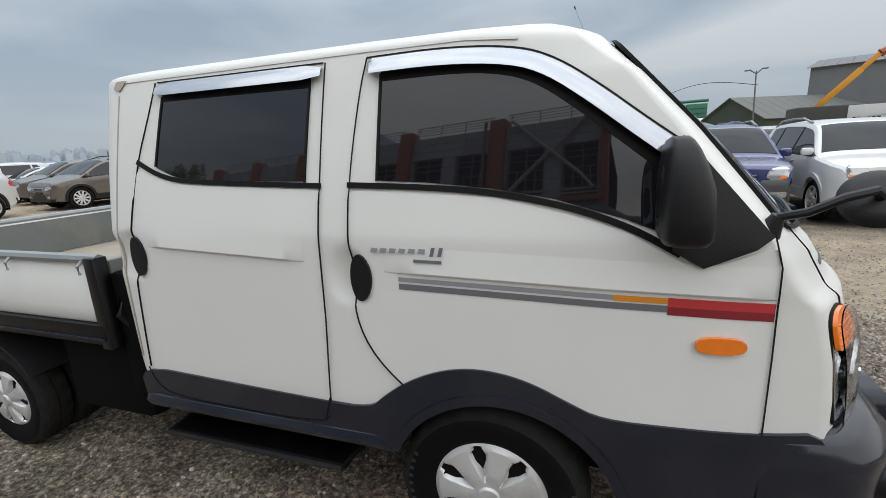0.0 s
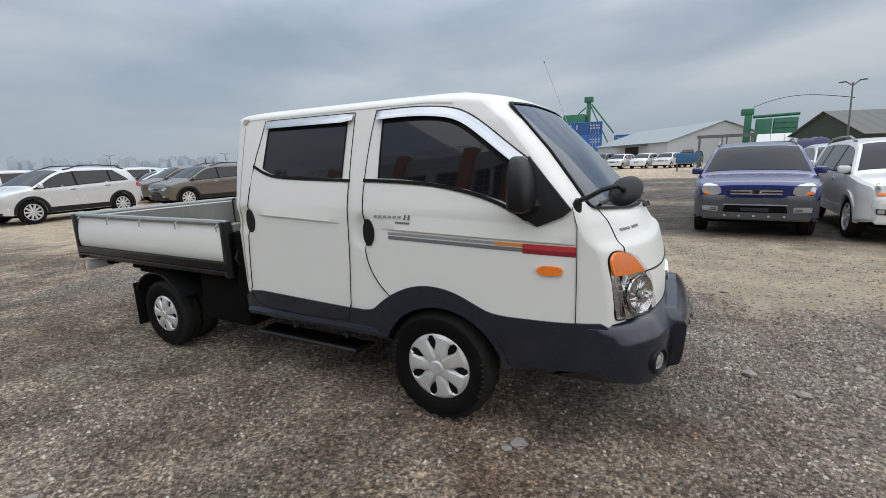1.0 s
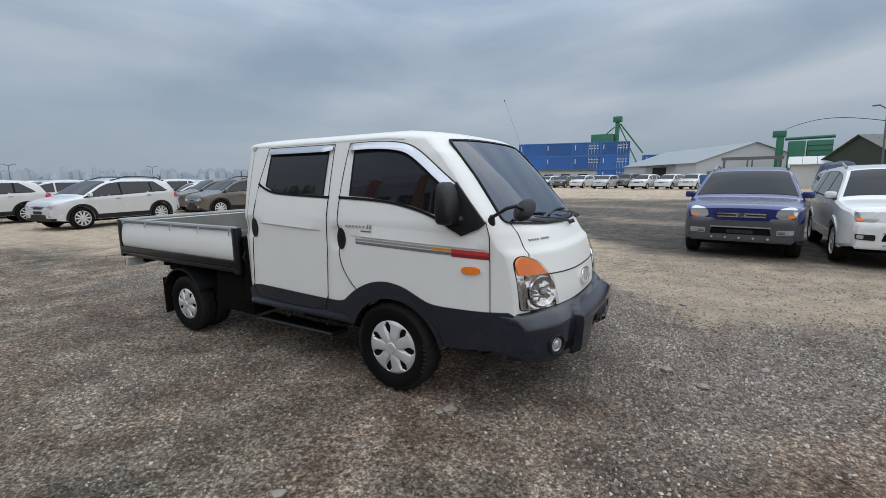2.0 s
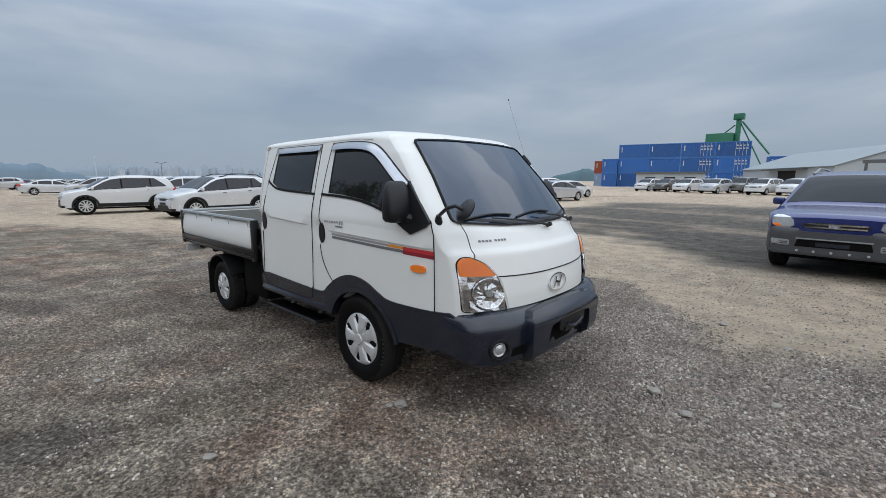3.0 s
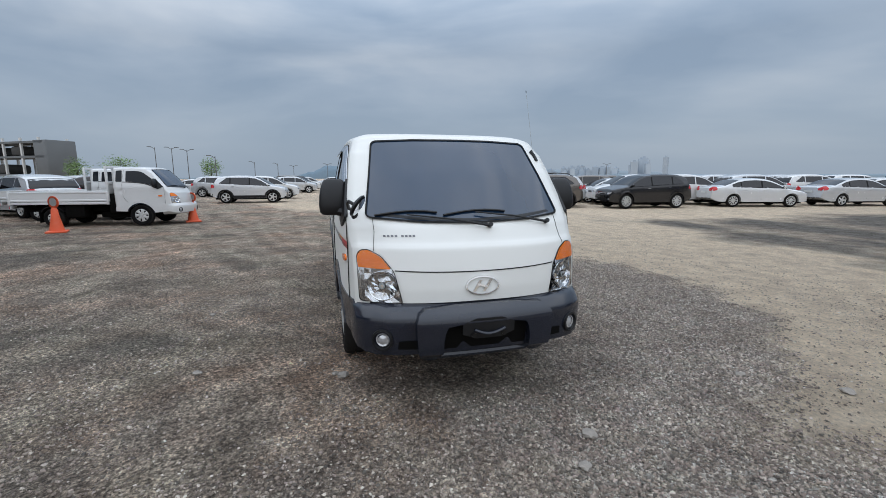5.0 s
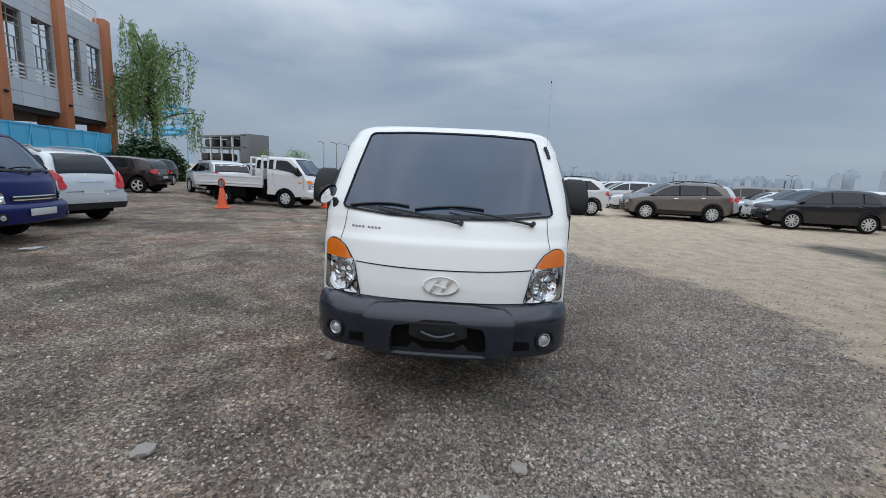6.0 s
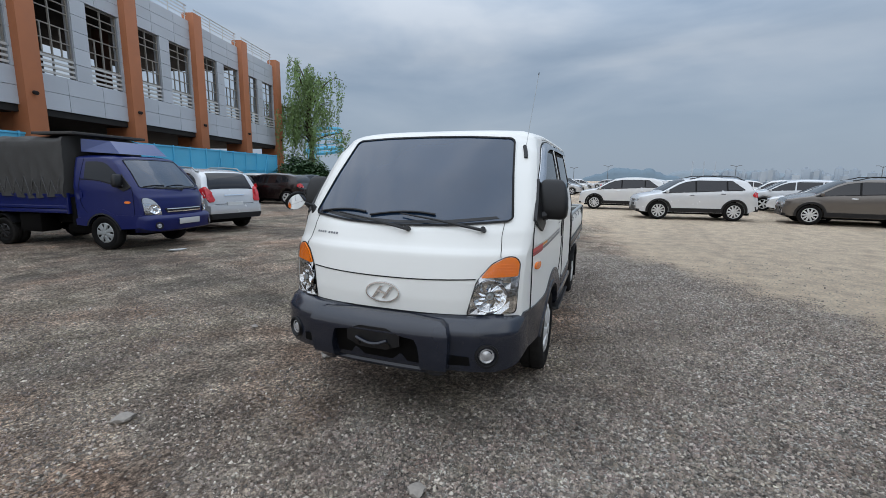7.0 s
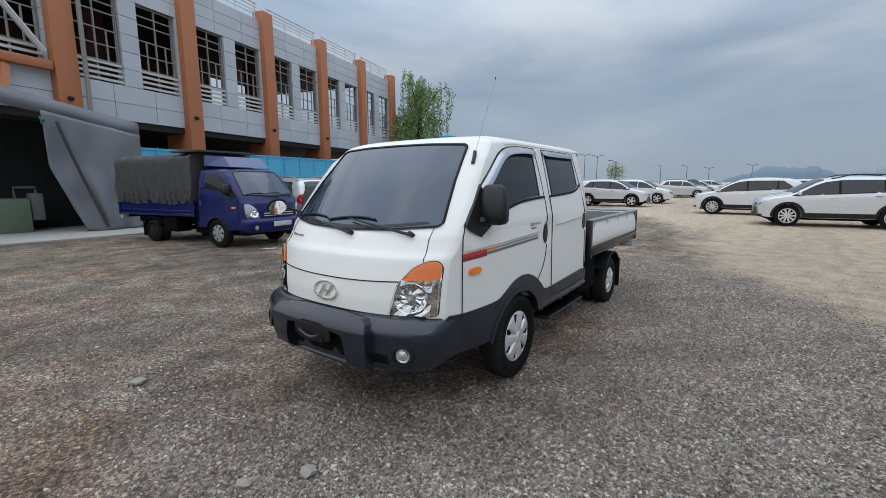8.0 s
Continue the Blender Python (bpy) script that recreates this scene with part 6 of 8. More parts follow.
# ---- cones ----


def cone(x, y):
    c = thing("traffic_cone", "faded orange traffic cone with a round sign", "traffic cone", heading(x, y, 20), "cones by the pickup")
    part("base", box(-0.24, -0.24, 0, 0.24, 0.24, 0.05, 0.015), M_CONE, c)
    b = lathe([(0.18, -0.04), (0.10, -0.45), (0.075, -0.66), (0.05, -0.70), (0.001, -0.70)], 20)
    bmesh.ops.transform(b, matrix=Matrix.Rotation(radians(90), 4, "X") @ Matrix.Diagonal((1, 1, 1, 1)), verts=b.verts)
    bmesh.ops.transform(b, matrix=Matrix.Diagonal((1, 1, -1, 1)) if min(v.co.z for v in b.verts) < -0.1 else Matrix.Identity(4), verts=b.verts)
    part("body", b, M_CONE, c)
    d = lathe([(0.17, -0.012), (0.17, 0.012), (0.001, 0.012)], 24)
    lathe([(0.17, -0.012), (0.001, -0.012)], 24, d)
    bmesh.ops.transform(d, matrix=pose(0, 0, 0.86, 0, 0, 50), verts=d.verts)
    sg = part("sign_disc", d, M_CONE, c)
    e = lathe([(0.115, -0.016), (0.115, 0.016), (0.001, 0.016)], 24)
    lathe([(0.115, -0.016), (0.001, -0.016)], 24, e)
    bmesh.ops.transform(e, matrix=pose(0, 0, 0.86, 0, 0, 50), verts=e.verts)
    part("sign_face", e, PLATEM, sg)
    return c


cone(-10.75, -8.75)
cone(-13.2, -5.95)


# ---- containers, sheds and yard plant ----
def container(x, y, z, deg, paint, length=6.06, doors=False):
    m = pose(x, y, z, 0, 0, deg) @ Matrix.Diagonal((1, 1, 1.17, 1))
    c = thing("shipping_container", "stacked blue corrugated shipping container" if paint is M_CBLUE else "orange corrugated shipping container", "container", m, "stacked containers")
    v, f = [], []
    n = int(length / 0.14)
    ring = [(-1.2, 0), (1.2, 0)]
    for s in (-1, 1):
        base = len(v)
        for i in range(n * 2 + 1):
            xx = 0.08 + (length - 0.16) * i / (n * 2)
            d = 0.035 if (i // 1) % 2 else 0.0
            v += [(xx, s * (1.19 - d), 0.14), (xx, s * (1.19 - d), 2.47)]
        for i in range(n * 2):
            f.append((base + 2 * i, base + 2 * i + 1, base + 2 * i + 3, base + 2 * i + 2))
    part("side_sheet", mesh_of("sides", v, f, 0), paint, c)
    part("core", box(0.05, -1.12, 0.05, length - 0.05, 1.12, 2.54), paint, c)
    for xx in (0, length - 0.12):
        for s in (-1, 1):
            part("corner_post", box(xx, s * 1.06, 0, xx + 0.12, s * 1.22, 2.59), M_CPOST if paint is M_CBLUE else paint, c)
    for s in (-1, 1):
        for z0 in (0.0, 2.45):
            part("edge_rail", box(0.12, s * 1.12, z0, length - 0.12, s * 1.22, z0 + 0.14), M_CPOST if paint is M_CBLUE else paint, c)
    part("marking", box(0.5, -1.225, 1.2, 0.7, -1.215, 2.1), PLATEM, c)
    if doors:
        for k in range(4):
            part("lock_bar", box(length - 2.6 + 0.6 * k, -1.25, 0.2, length - 2.54 + 0.6 * k, -1.215, 2.4), M_SHEET, c)
        for k in range(8):
            part("marking", box(length - 2.5 + 0.55 * (k % 4), -1.235, 1.3 + 0.5 * (k // 4), length - 2.15 + 0.55 * (k % 4), -1.215, 1.5 + 0.5 * (k // 4)), PLATEM, c)
    return c


CD = 17.5
ca, sa_ = math.cos(radians(CD)), math.sin(radians(CD))
for tier, n0, n1, off in ((0, 0, 4, 0.0), (1, 0, 4, 0.0), (2, 0, 4, 0.0)):
    for k in range(n0, n1):
        d = k * 6.1 + off
        container(-40.4 + ca * d, 96.3 + sa_ * d, 3.05 * tier, CD, M_CBLUE, 6.06, k > 1)
for tier in range(2):
    container(-40.4 - 3.3 * ca + 0.9 * sa_, 96.3 - 3.3 * sa_ - 0.9 * ca, 3.05 * tier, CD, M_CBLUE, 3.2)
for tier in range(2):
    container(-14.4, 105.0, 3.05 * tier, CD, M_CBLUE, 6.06, k > 1)
for tier in range(2):
    container(-49.5, 103.4, 3.05 * tier, CD, M_CORANGE if tier else M_CPALE, 3.2)
office = thing("site_office", "low pale site cabin in front of the containers", "cabin", pose(-24.5, 66.5, 0, 0, 0, CD))
part("body", box(0, -1.4, 0, 9, 1.4, 2.5, 0.02), M_SHEET, office)
part("roof", box(-0.3, -1.8, 2.5, 9.4, 1.7, 2.66), M_ROOFB, office)
for k in range(3):
    part("window", box(1.2 + 2.6 * k, -1.42, 1.0, 2.6 + 2.6 * k, -1.395, 1.9), TINT, office)


def gable_shed(name, label, x, y, deg, length, half, eave, ridge, wall, roof_m, doors=()):
    s = thing(name, label, "warehouse", pose(x, y, 0, 0, 0, deg))
    v = [(0, -half, 0), (0, half, 0), (0, half, eave), (0, 0, ridge), (0, -half, eave)]
    v += [(length, b, c) for _, b, c in v]
    part("shell", mesh_of("shed", v, [(0, 1, 2, 3, 4), (5, 9, 8, 7, 6), (0, 4, 9, 5), (1, 6, 7, 2)], 0), wall, s)
    for sg in (-1, 1):
        n = max(4, int(length / 1.2))
        for k in range(n):
            a, b = -0.3 + (length + 0.6) * k / n, -0.3 + (length + 0.6) * (k + 1) / n - 0.03
            k2 = (ridge - eave) / half
            e = half + 0.35
            rv = [(a, sg * e, eave - 0.35 * k2), (b, sg * e, eave - 0.35 * k2), (b, 0, ridge + 0.02), (a, 0, ridge + 0.02)]
            rv += [(p, q_, w + 0.06) for p, q_, w in rv]
            part("roof_sheet", mesh_of("sheet", rv, [(0, 1, 2, 3), (4, 5, 6, 7), (0, 1, 5, 4), (1, 2, 6, 5), (2, 3, 7, 6), (3, 0, 4, 7)], 0), roof_m, s)
    for (a, b, z, sg) in doors:
        # doorways are uncut: a near-black block paints the shade inside
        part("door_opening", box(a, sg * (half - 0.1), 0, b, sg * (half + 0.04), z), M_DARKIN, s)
        part("canopy", box(a - 3, sg * half, z + 0.1, b + 3, sg * (half + 1.2), z + 0.22), M_ROOFB, s)
    return s


gable_shed("warehouse", "long pale metal warehouse with an open loading door", 5.0, 77.5, 122, 27, 8.5, 3.4, 6.2, M_SHEET, M_ROOFG, [(9, 14, 2.9, 1)])
gable_shed("green_shed", "dark green gabled shed with a weathered roof", 12.6, 56.0, 26, 30, 4.8, 2.9, 5.2, M_DKGREEN, M_ROOFB)
gable_shed("grey_hall", "large rain-streaked grey metal hall", 27.0, 76.0, -22, 50, 16, 8.2, 10.6, M_GREYW, M_GREYW)
gable_shed("white_greenhouse", "long low white roofed shed", 8.0, 62.0, -6, 16, 3.0, 2.6, 3.4, M_RAILW, M_RAILW)

tower = thing("loading_tower", "green conveyor tower with sloping chutes above the containers", "tower", pose(-30.8, 157.0, 0) @ Matrix.Scale(1.5, 4))
part("mast", box(-0.4, -0.4, 0, 0.4, 0.4, 13.6, 0.02), M_GREEN, tower)
part("head", box(-0.9, -0.7, 13.0, 0.9, 0.7, 14.2, 0.1), M_GREEN, tower)
part("chute", tube([(0.6, 0, 12.6), (5.6, 0, 6.0)], 0.17, 8), M_GREEN, tower)
part("chute", tube([(-0.6, 0, 12.0), (-3.8, 0, 9.3)], 0.13, 8), M_GREEN, tower)
part("bin", box(-5.2, -2.2, 0, -0.5, 2.2, 10.4, 0.1), M_GREEN, tower)
part("chute", tube([(0.2, 0, 12.6), (4.4, 0, 4.0)], 0.13, 8), M_GREEN, tower)
sil = thing("grain_dryer", "green steel dryer with a side elevator", "machine", pose(9.0, 69.0, 0, 0, 0, -4) @ Matrix.Scale(0.9, 4))
part("elevator", box(-2.4, -0.4, 0, -1.5, 0.4, 7.6, 0.05), M_GREEN, sil)
part("elevator_head", box(-2.9, -0.5, 6.9, -1.3, 0.5, 7.8, 0.1), M_GREEN, sil)
for k in range(2):
    part("bin", box(-1.0 + k * 2.1, -1.2, 0, 0.9 + k * 2.9, 1.2, 6.2, 0.05), M_GREEN, sil)
part("top_conveyor", tube([(-1.4, 0, 6.6), (4.0, 0, 6.7)], 0.22, 8), M_GREEN, sil)
for k in range(4):
    part("stiffener", box(1.15, -1.26, 3.4 + 0.7 * k, 3.75, -1.2, 3.46 + 0.7 * k), M_DKGREEN, sil)
gate = thing("steel_portal", "grey steel gate portal frame", "gate", pose(1.6, 38.0, 0, 0, 0, -3))
for x in (0, 3.4):
    part("post", box(x - 0.08, -0.08, 0, x + 0.08, 0.08, 2.75), M_POLE, gate)
part("beam", box(-0.2, -0.1, 2.62, 3.7, 0.1, 2.85), M_POLE, gate)
for x in (1.5, 1.8):
    part("hanger", box(x - 0.05, -0.05, 1.6, x + 0.05, 0.05, 2.62), M_POLE, gate)


def pole(x, y, h, label, arms=2, name="lamp_post", lean=0.0, arm=1.0):
    p = thing(name, label, "pole", pose(x, y, ground_z(x, y), 0, lean, math.degrees(math.atan2(y, x)) + 90), "posts round the lot")
    part("mast", tube([(0, 0, 0), (0, 0, h)], 0.07, 8, taper=[1.2, 0.7]), M_POLE, p)
    for s in ((-1, 1) if arms == 2 else (1,)):
        part("arm", tube([(0, 0, h - 0.25), (s * arm * 0.6, 0, h + 0.12)], 0.05, 6), M_POLE, p)
        part("lamp_head", box(s * arm * 0.5, -0.14, h + 0.06, s * arm * 1.15, 0.10, h + 0.16, 0.03), M_POLE, p)
    return p


pole(12.2, 45.3, 6.7, "tall grey utility pole with twin lamps", 2, "utility_pole", 2.0, 0.75)
for deg, R, h, arms in ((201.0, 92, 7.0, 1), (199.4, 92, 7.0, 2), (197.9, 92, 6.7, 2), (195.4, 70, 4.7, 1), (190.7, 100, 4.9, 1), (188.0, 105, 4.8, 1), (181.9, 120, 5.2, 2), (168.5, 120, 5.2, 2), (157.0, 130, 5.2, 2), (146.0, 130, 5.2, 2), (186.0, 130, 5.0, 2)):
    pole(R * math.cos(radians(deg)), R * math.sin(radians(deg)), h, "distant grey lamp post over the car rows", arms)
# thin tube stands in for a pale building's curved roof edge, otherwise left out
wire = thing("overhead_wire", "thin dark tube tracing the curved roofline of a pale building", "wire")
part("wire", tube([(7.6 + 4.6 * k / 12, 68.0 - 22.7 * k / 12, 7.1 - 1.6 * k / 12 + 0.75 * math.sin(math.pi * k / 12)) for k in range(13)], 0.03, 5), SEAL, wire)

crane = thing("mobile_crane", "yellow telescopic crane boom raised over a dark truck body", "crane", pose(0, 0, 0))
a, b = Vector((14.4, 40.0, 2.7)), Vector((17.6, 39.0, 6.45))
d = (b - a).normalized()
for t0, t1, w, nm in ((0.0, 0.75, 0.42, "boom"), (0.6, 1.0, 0.33, "boom_section")):
    p0, p1 = a + (b - a) * t0, a + (b - a) * t1
    bb = box(-w / 2, -w / 2, 0, w / 2, w / 2, (p1 - p0).length, 0.02)
    bmesh.ops.transform(bb, matrix=Matrix.Translation(p0) @ d.to_track_quat("Z", "X").to_matrix().to_4x4(), verts=bb.verts)
    part(nm, bb, M_YEL, crane)
part("boom_head", tube([b, b + Vector((0.5, 0, 0.25)), b + Vector((1.3, 0, -0.1))], 0.28, 8), M_CORANGE, crane)
part("hoist_rope", tube([b + Vector((1.3, 0, -0.1)), b + Vector((1.3, 0, -4))], 0.02, 5), SEAL, crane)
part("body", box(13.3, 39.0, 0.7, 17.2, 41.5, 3.15, 0.15), M_CANVAS, crane)
for x in (13.9, 15.2, 16.5):
    part("tyre", tube([(x, 38.85, 0.5), (x, 39.25, 0.5)], 0.5, 20), RUBBER, crane)
sign = thing("yard_sign", "white yard sign with dark unreadable lettering", "sign", pose(15.0, 35.6, 0, 0, 0, -12))
part("board", box(0, -0.04, 1.8, 1.9, 0.04, 2.95, 0.01), PLATEM, sign)
for k in range(6):
    part("letter_bar", box(0.25 + 0.24 * k, -0.05, 1.95, 0.42 + 0.24 * k, -0.038, 2.2), BLACKP, sign)
for x in (0.1, 1.8):
    part("post", box(x - 0.04, -0.03, 0, x + 0.04, 0.05, 1.8), M_POLE, sign)
yf = thing("panel_fence", "grey steel frame fence with pale panels", "fence", pose(17.2, 35.2, 0, 0, 0, -12))
for k in range(4):
    part("post", box(k * 1.6 - 0.05, -0.05, 0, k * 1.6 + 0.05, 0.05, 3.0), M_POLE, yf)
    if k < 3:
        part("panel", box(k * 1.6 + 0.06, -0.02, 0.5, k * 1.6 + 1.54, 0.02, 2.85), M_RAILW, yf)
part("top_beam", box(-0.1, -0.06, 3.0, 5.0, 0.06, 3.12), M_POLE, yf)

# ---- goods behind the near sport utility cars ----
bm_ = thing("yard_machine", "blue steel yard machine on a stand beside the portal", "machine", pose(0.9, 40.5, 0))
part("body", box(-0.95, -0.5, 0.75, 0.95, 0.5, 1.55, 0.05), mat("machine_blue", (0.02, 0.10, 0.22), 0.5, var=0.2), bm_)
part("hood", box(-0.5, -0.42, 1.55, 0.35, 0.42, 1.85, 0.08), M_GREYW, bm_)
for x in (-0.8, 0.8):
    for y in (-0.4, 0.4):
        part("leg", box(x - 0.05, y - 0.05, 0, x + 0.05, y + 0.05, 0.76), M_POLE, bm_)
tl_ = thing("covered_cart", "flat cart loaded under a crumpled navy tarpaulin", "cart", pose(7.0, 29.2, 0, 0, 0, -5))
part("deck", box(-1.0, -1.6, 0.75, 1.0, 1.6, 0.95, 0.03), M_SHEET, tl_)
tb_ = bmesh.new()
bmesh.ops.create_grid(tb_, x_segments=22, y_segments=30, size=1.0)
for v in tb_.verts:
    x, y = v.co.x, v.co.y
    e = max(0.0, 1 - max(abs(x), abs(y)) ** 6)
    v.co = Vector((x * 0.92, y * 1.55, 0.96 + e * (1.15 + 0.16 * noise.noise(Vector((x * 2.2, y * 2.2, 3.0))) + 0.06 * noise.noise(Vector((x * 7, y * 7, 1.0))))))
part("tarpaulin", tb_, mat("navy_tarpaulin", (0.012, 0.020, 0.075), 0.5, var=0.25, scale=3), tl_)
for x in (-0.85, 0.85):
    for y in (-1.0, 1.0):
        part("tyre", tube([(x - 0.1, y, 0.36), (x + 0.1, y, 0.36)], 0.36, 16), RUBBER, tl_)
part("axle", tube([(-0.85, -1.0, 0.36), (0.85, -1.0, 0.36)], 0.04, 6), M_POLE, tl_)
part("axle", tube([(-0.85, 1.0, 0.36), (0.85, 1.0, 0.36)], 0.04, 6), M_POLE, tl_)
for x in (-0.5, 0.5):
    for y in (-1.0, 1.0):
        part("spring_block", box(x - 0.06, y - 0.12, 0.34, x + 0.06, y + 0.12, 0.76), M_POLE, tl_)

# ---- willow and shrubs ----


def leaf_cloud(points, size, seed, droop=0.0, slim=0.32):
    """Many small folded leaves at given places."""
    rng = random.Random(seed)
    v, f = [], []
    for p in points:
        yaw, pitch = rng.uniform(0, 6.28), rng.uniform(-0.6, 0.6) - droop
        s = size * rng.uniform(0.6, 1.4)
        d = Vector((math.cos(yaw) * math.cos(pitch), math.sin(yaw) * math.cos(pitch), math.sin(pitch)))
        w = d.cross(Vector((rng.uniform(-1, 1), rng.uniform(-1, 1), 1))).normalized() * s * slim
        b = len(v)
        p = Vector(p)
        v += [p, p + d * s * 0.5 + w, p + d * s, p + d * s * 0.5 - w]
        f += [(b, b + 1, b + 2), (b, b + 2, b + 3)]
    me = bpy.data.meshes.new("leaves")
    me.from_pydata([tuple(p) for p in v], [], f)
    return me


rng = random.Random(7)
TW = Vector((-35.2, -30.4, 0.0))
wil = thing("willow_tree", "willow with drooping green branches beside the hall", "tree", Matrix.Translation(TW) @ Matrix.Scale(1.59, 4))
trunk = tube([(0, 0, -0.1), (0.05, 0.1, 1.8), (-0.1, 0.1, 3.4), (0.1, 0, 4.8), (0.0, 0.2, 6.4)], 0.30, 10, taper=[1.25, 1.0, 0.85, 0.7, 0.35])
leafpts = []
limb_list = []
for k in range(24):
    az, z0 = rng.uniform(0, 6.28), rng.uniform(2.6, 6.3)
    reach = rng.uniform(1.1, 3.3) * (1.0 if z0 < 5.2 else 0.75)
    topz = z0 + rng.uniform(0.6, 2.4)
    pts = []
    for j in range(7):
        t = j / 6
        pts.append(Vector((math.cos(az + 0.3 * t) * reach * t, math.sin(az + 0.3 * t) * reach * t, z0 + (topz - z0) * math.sin(t * 1.9))))
    limb_list.append(tube(pts, 0.07, 5, None, [1, 0.8, 0.65, 0.5, 0.4, 0.3, 0.2]))
    for w in range(11):
        t = rng.uniform(0.35, 1.0)
        base = pts[min(5, int(t * 6))].lerp(pts[min(6, int(t * 6) + 1)], rng.random()) + Vector((rng.gauss(0, 0.25), rng.gauss(0, 0.25), rng.uniform(-0.1, 0.5)))
        ln = rng.uniform(0.5, 2.4) + (1.3 if t > 0.8 and rng.random() < 0.35 else 0.0)
        sw = Vector((rng.uniform(-0.25, 0.25), rng.uniform(-0.25, 0.25), 0))
        for q_ in range(int(ln * 44)):
            u = rng.random()
            leafpts.append(base + sw * u + Vector((rng.gauss(0, 0.07), rng.gauss(0, 0.07), -ln * u)))
part("trunk", trunk, M_BARK, wil)
for lb_ in limb_list:
    part("limb", lb_, M_BARK, wil)
crown = part("crown", leaf_cloud(leafpts, 0.13, 3, 1.0, 0.25), M_LEAF, wil)
crown["kind"] = "stuff"
for x, y, r, h, sd in ((-28.4, -26.2, 2.0, 3.3, 11), (-29.4, -25.2, 1.85, 2.9, 12)):
    sh = thing("shrub", "dense dark green shrub at the foot of the willow", "shrub", Matrix.Translation((x, y, ground_z(x, y))), "shrubs by the hall")
    pts = []
    for k in range(6500):
        d = Vector((rng.gauss(0, 1), rng.gauss(0, 1), abs(rng.gauss(0, 1)))).normalized()
        rr = rng.uniform(0.55, 1.0) * (1 + 0.25 * noise.noise(d * 2.2 + Vector((sd, 0, 0))))
        pts.append(Vector((d.x * r * rr, d.y * r * rr, d.z * h * rr + 0.05)))
    part("stems", tube([(0, 0, 0), (0.1, 0, h * 0.5), (-0.1, 0.1, h * 0.8)], 0.08, 6, taper=[1, 0.7, 0.3]), M_BARK, sh)
    o = part("foliage", leaf_cloud(pts, 0.26, sd, 0.2), M_LEAFD, sh)
    o["kind"] = "stuff"

for x, y, r, h, sd in ((-79.6, -36.0, 2.6, 5.3, 31), (-83.8, -23.5, 1.9, 5.2, 32), (-76.0, -40.5, 1.8, 4.6, 33)):
    tr = thing("tree", "small light green tree behind the far cars", "tree", Matrix.Translation((x, y, ground_z(x, y))), "small far trees")
    part("trunk", tube([(0, 0, -0.1), (0.1, 0, h * 0.4), (0, 0.1, h * 0.85)], 0.12, 6, taper=[1.2, 0.9, 0.3]), M_BARK, tr)
    pts = []
    for k in range(1500):
        d = Vector((rng.gauss(0, 1), rng.gauss(0, 1), rng.gauss(0, 1))).normalized()
        rr = rng.uniform(0.35, 1.0) * (1 + 0.5 * noise.noise(d * 2.6 + Vector((sd, 0, 0))))
        pts.append(Vector((d.x * r * rr, d.y * r * rr, h * 0.66 + d.z * h * 0.36 * rr)))
    o = part("crown", leaf_cloud(pts, 0.22, sd, 0.3), M_LEAF, tr)
    o["kind"] = "stuff"

# ---- far rows of cars ----
ROWS_G = "cars in the far rows"
far = []
for label, style, paint in (("white sport utility car in a far row", "suv", P_WHITE), ("silver sport utility car in a far row", "suv", P_SILVER), ("white sedan in a far row", "sedan", P_WHITE), ("silver sedan in a far row", "sedan", P_PEARL), ("dark grey sedan in a far row", "sedan", P_DARK), ("charcoal sport utility car in a far row", "boxy", P_DARK), ("warm grey estate car in a far row", "wagon", P_BEIGE), ("blue sedan in a far row", "sedan", P_TEAL), ("brown sport utility car in a far row", "suv", P_BROWN), ("white boxy sport utility car in a far row", "boxy", P_WHITE), ("grey sport utility car in a far row", "suv", P_GREY)):
    far.append(make_car(label, style, paint, None, rims=(5, 0.28), group=ROWS_G, detail=False, cladding=BLACKP if style == "suv" else None))
used = set()


def far_car(k, x, y, deg):
    m = heading(x, y, deg)
    if k not in used:
        used.add(k)
        far[k].matrix_world = m
        return far[k]
    return copy_thing(far[k], m)


rng = random.Random(21)
pick = [0, 0, 1, 2, 3, 0, 1, 9, 3, 10, 1, 2, 3, 0]
# behind the near row
for row, (y0, deg) in enumerate(((3.0, -92), (8.2, -102), (13.6, -104), (19.5, 76), (24.4, 76), (30.5, 76), (37, 76))):
    for k in range(6):
        x = -19.4 - 2.45 * k + (0.8 if row in (1, 2) else 0) + (2.2 if row >= 3 else 0) + (1.2 if row >= 5 else 0) - (3.6 if row == 0 else 0)
        if k < 1 and row in (0, 5, 6):
            continue
        far_car(rng.choice(pick), x + rng.uniform(-0.15, 0.15), y0 + rng.uniform(-0.4, 0.4) + 0.12 * k, deg + rng.uniform(-3, 3))
for x in (-44, -53, -65, -82):
    for k in range(13):
        far_car(rng.choice(pick), x + rng.uniform(-1, 1), -4 + k * 5.6 * (1 + (x + 44) * -0.008), 90 + rng.uniform(-4, 4) + (180 if rng.random() < 0.5 else 0))
# end of the lot towards the shore
for k, x, y, deg in ((0, -31.5, -4.7, 92), (6, -47.5, -4.4, 62), (2, -86.5, 5.0, 80), (7, -84.0, 0.9, 84), (0, -33, -13.0, 84), (1, -36, -9.0, 88), (8, -24.6, -11.6, 96), (0, -27.0, -14.0, 90), (9, -30.0, -18.0, 90), (0, -38, -16, 90), (3, -41, -12, 90), (1, -45, -8, 88)):
    far_car(k, x, y, deg)
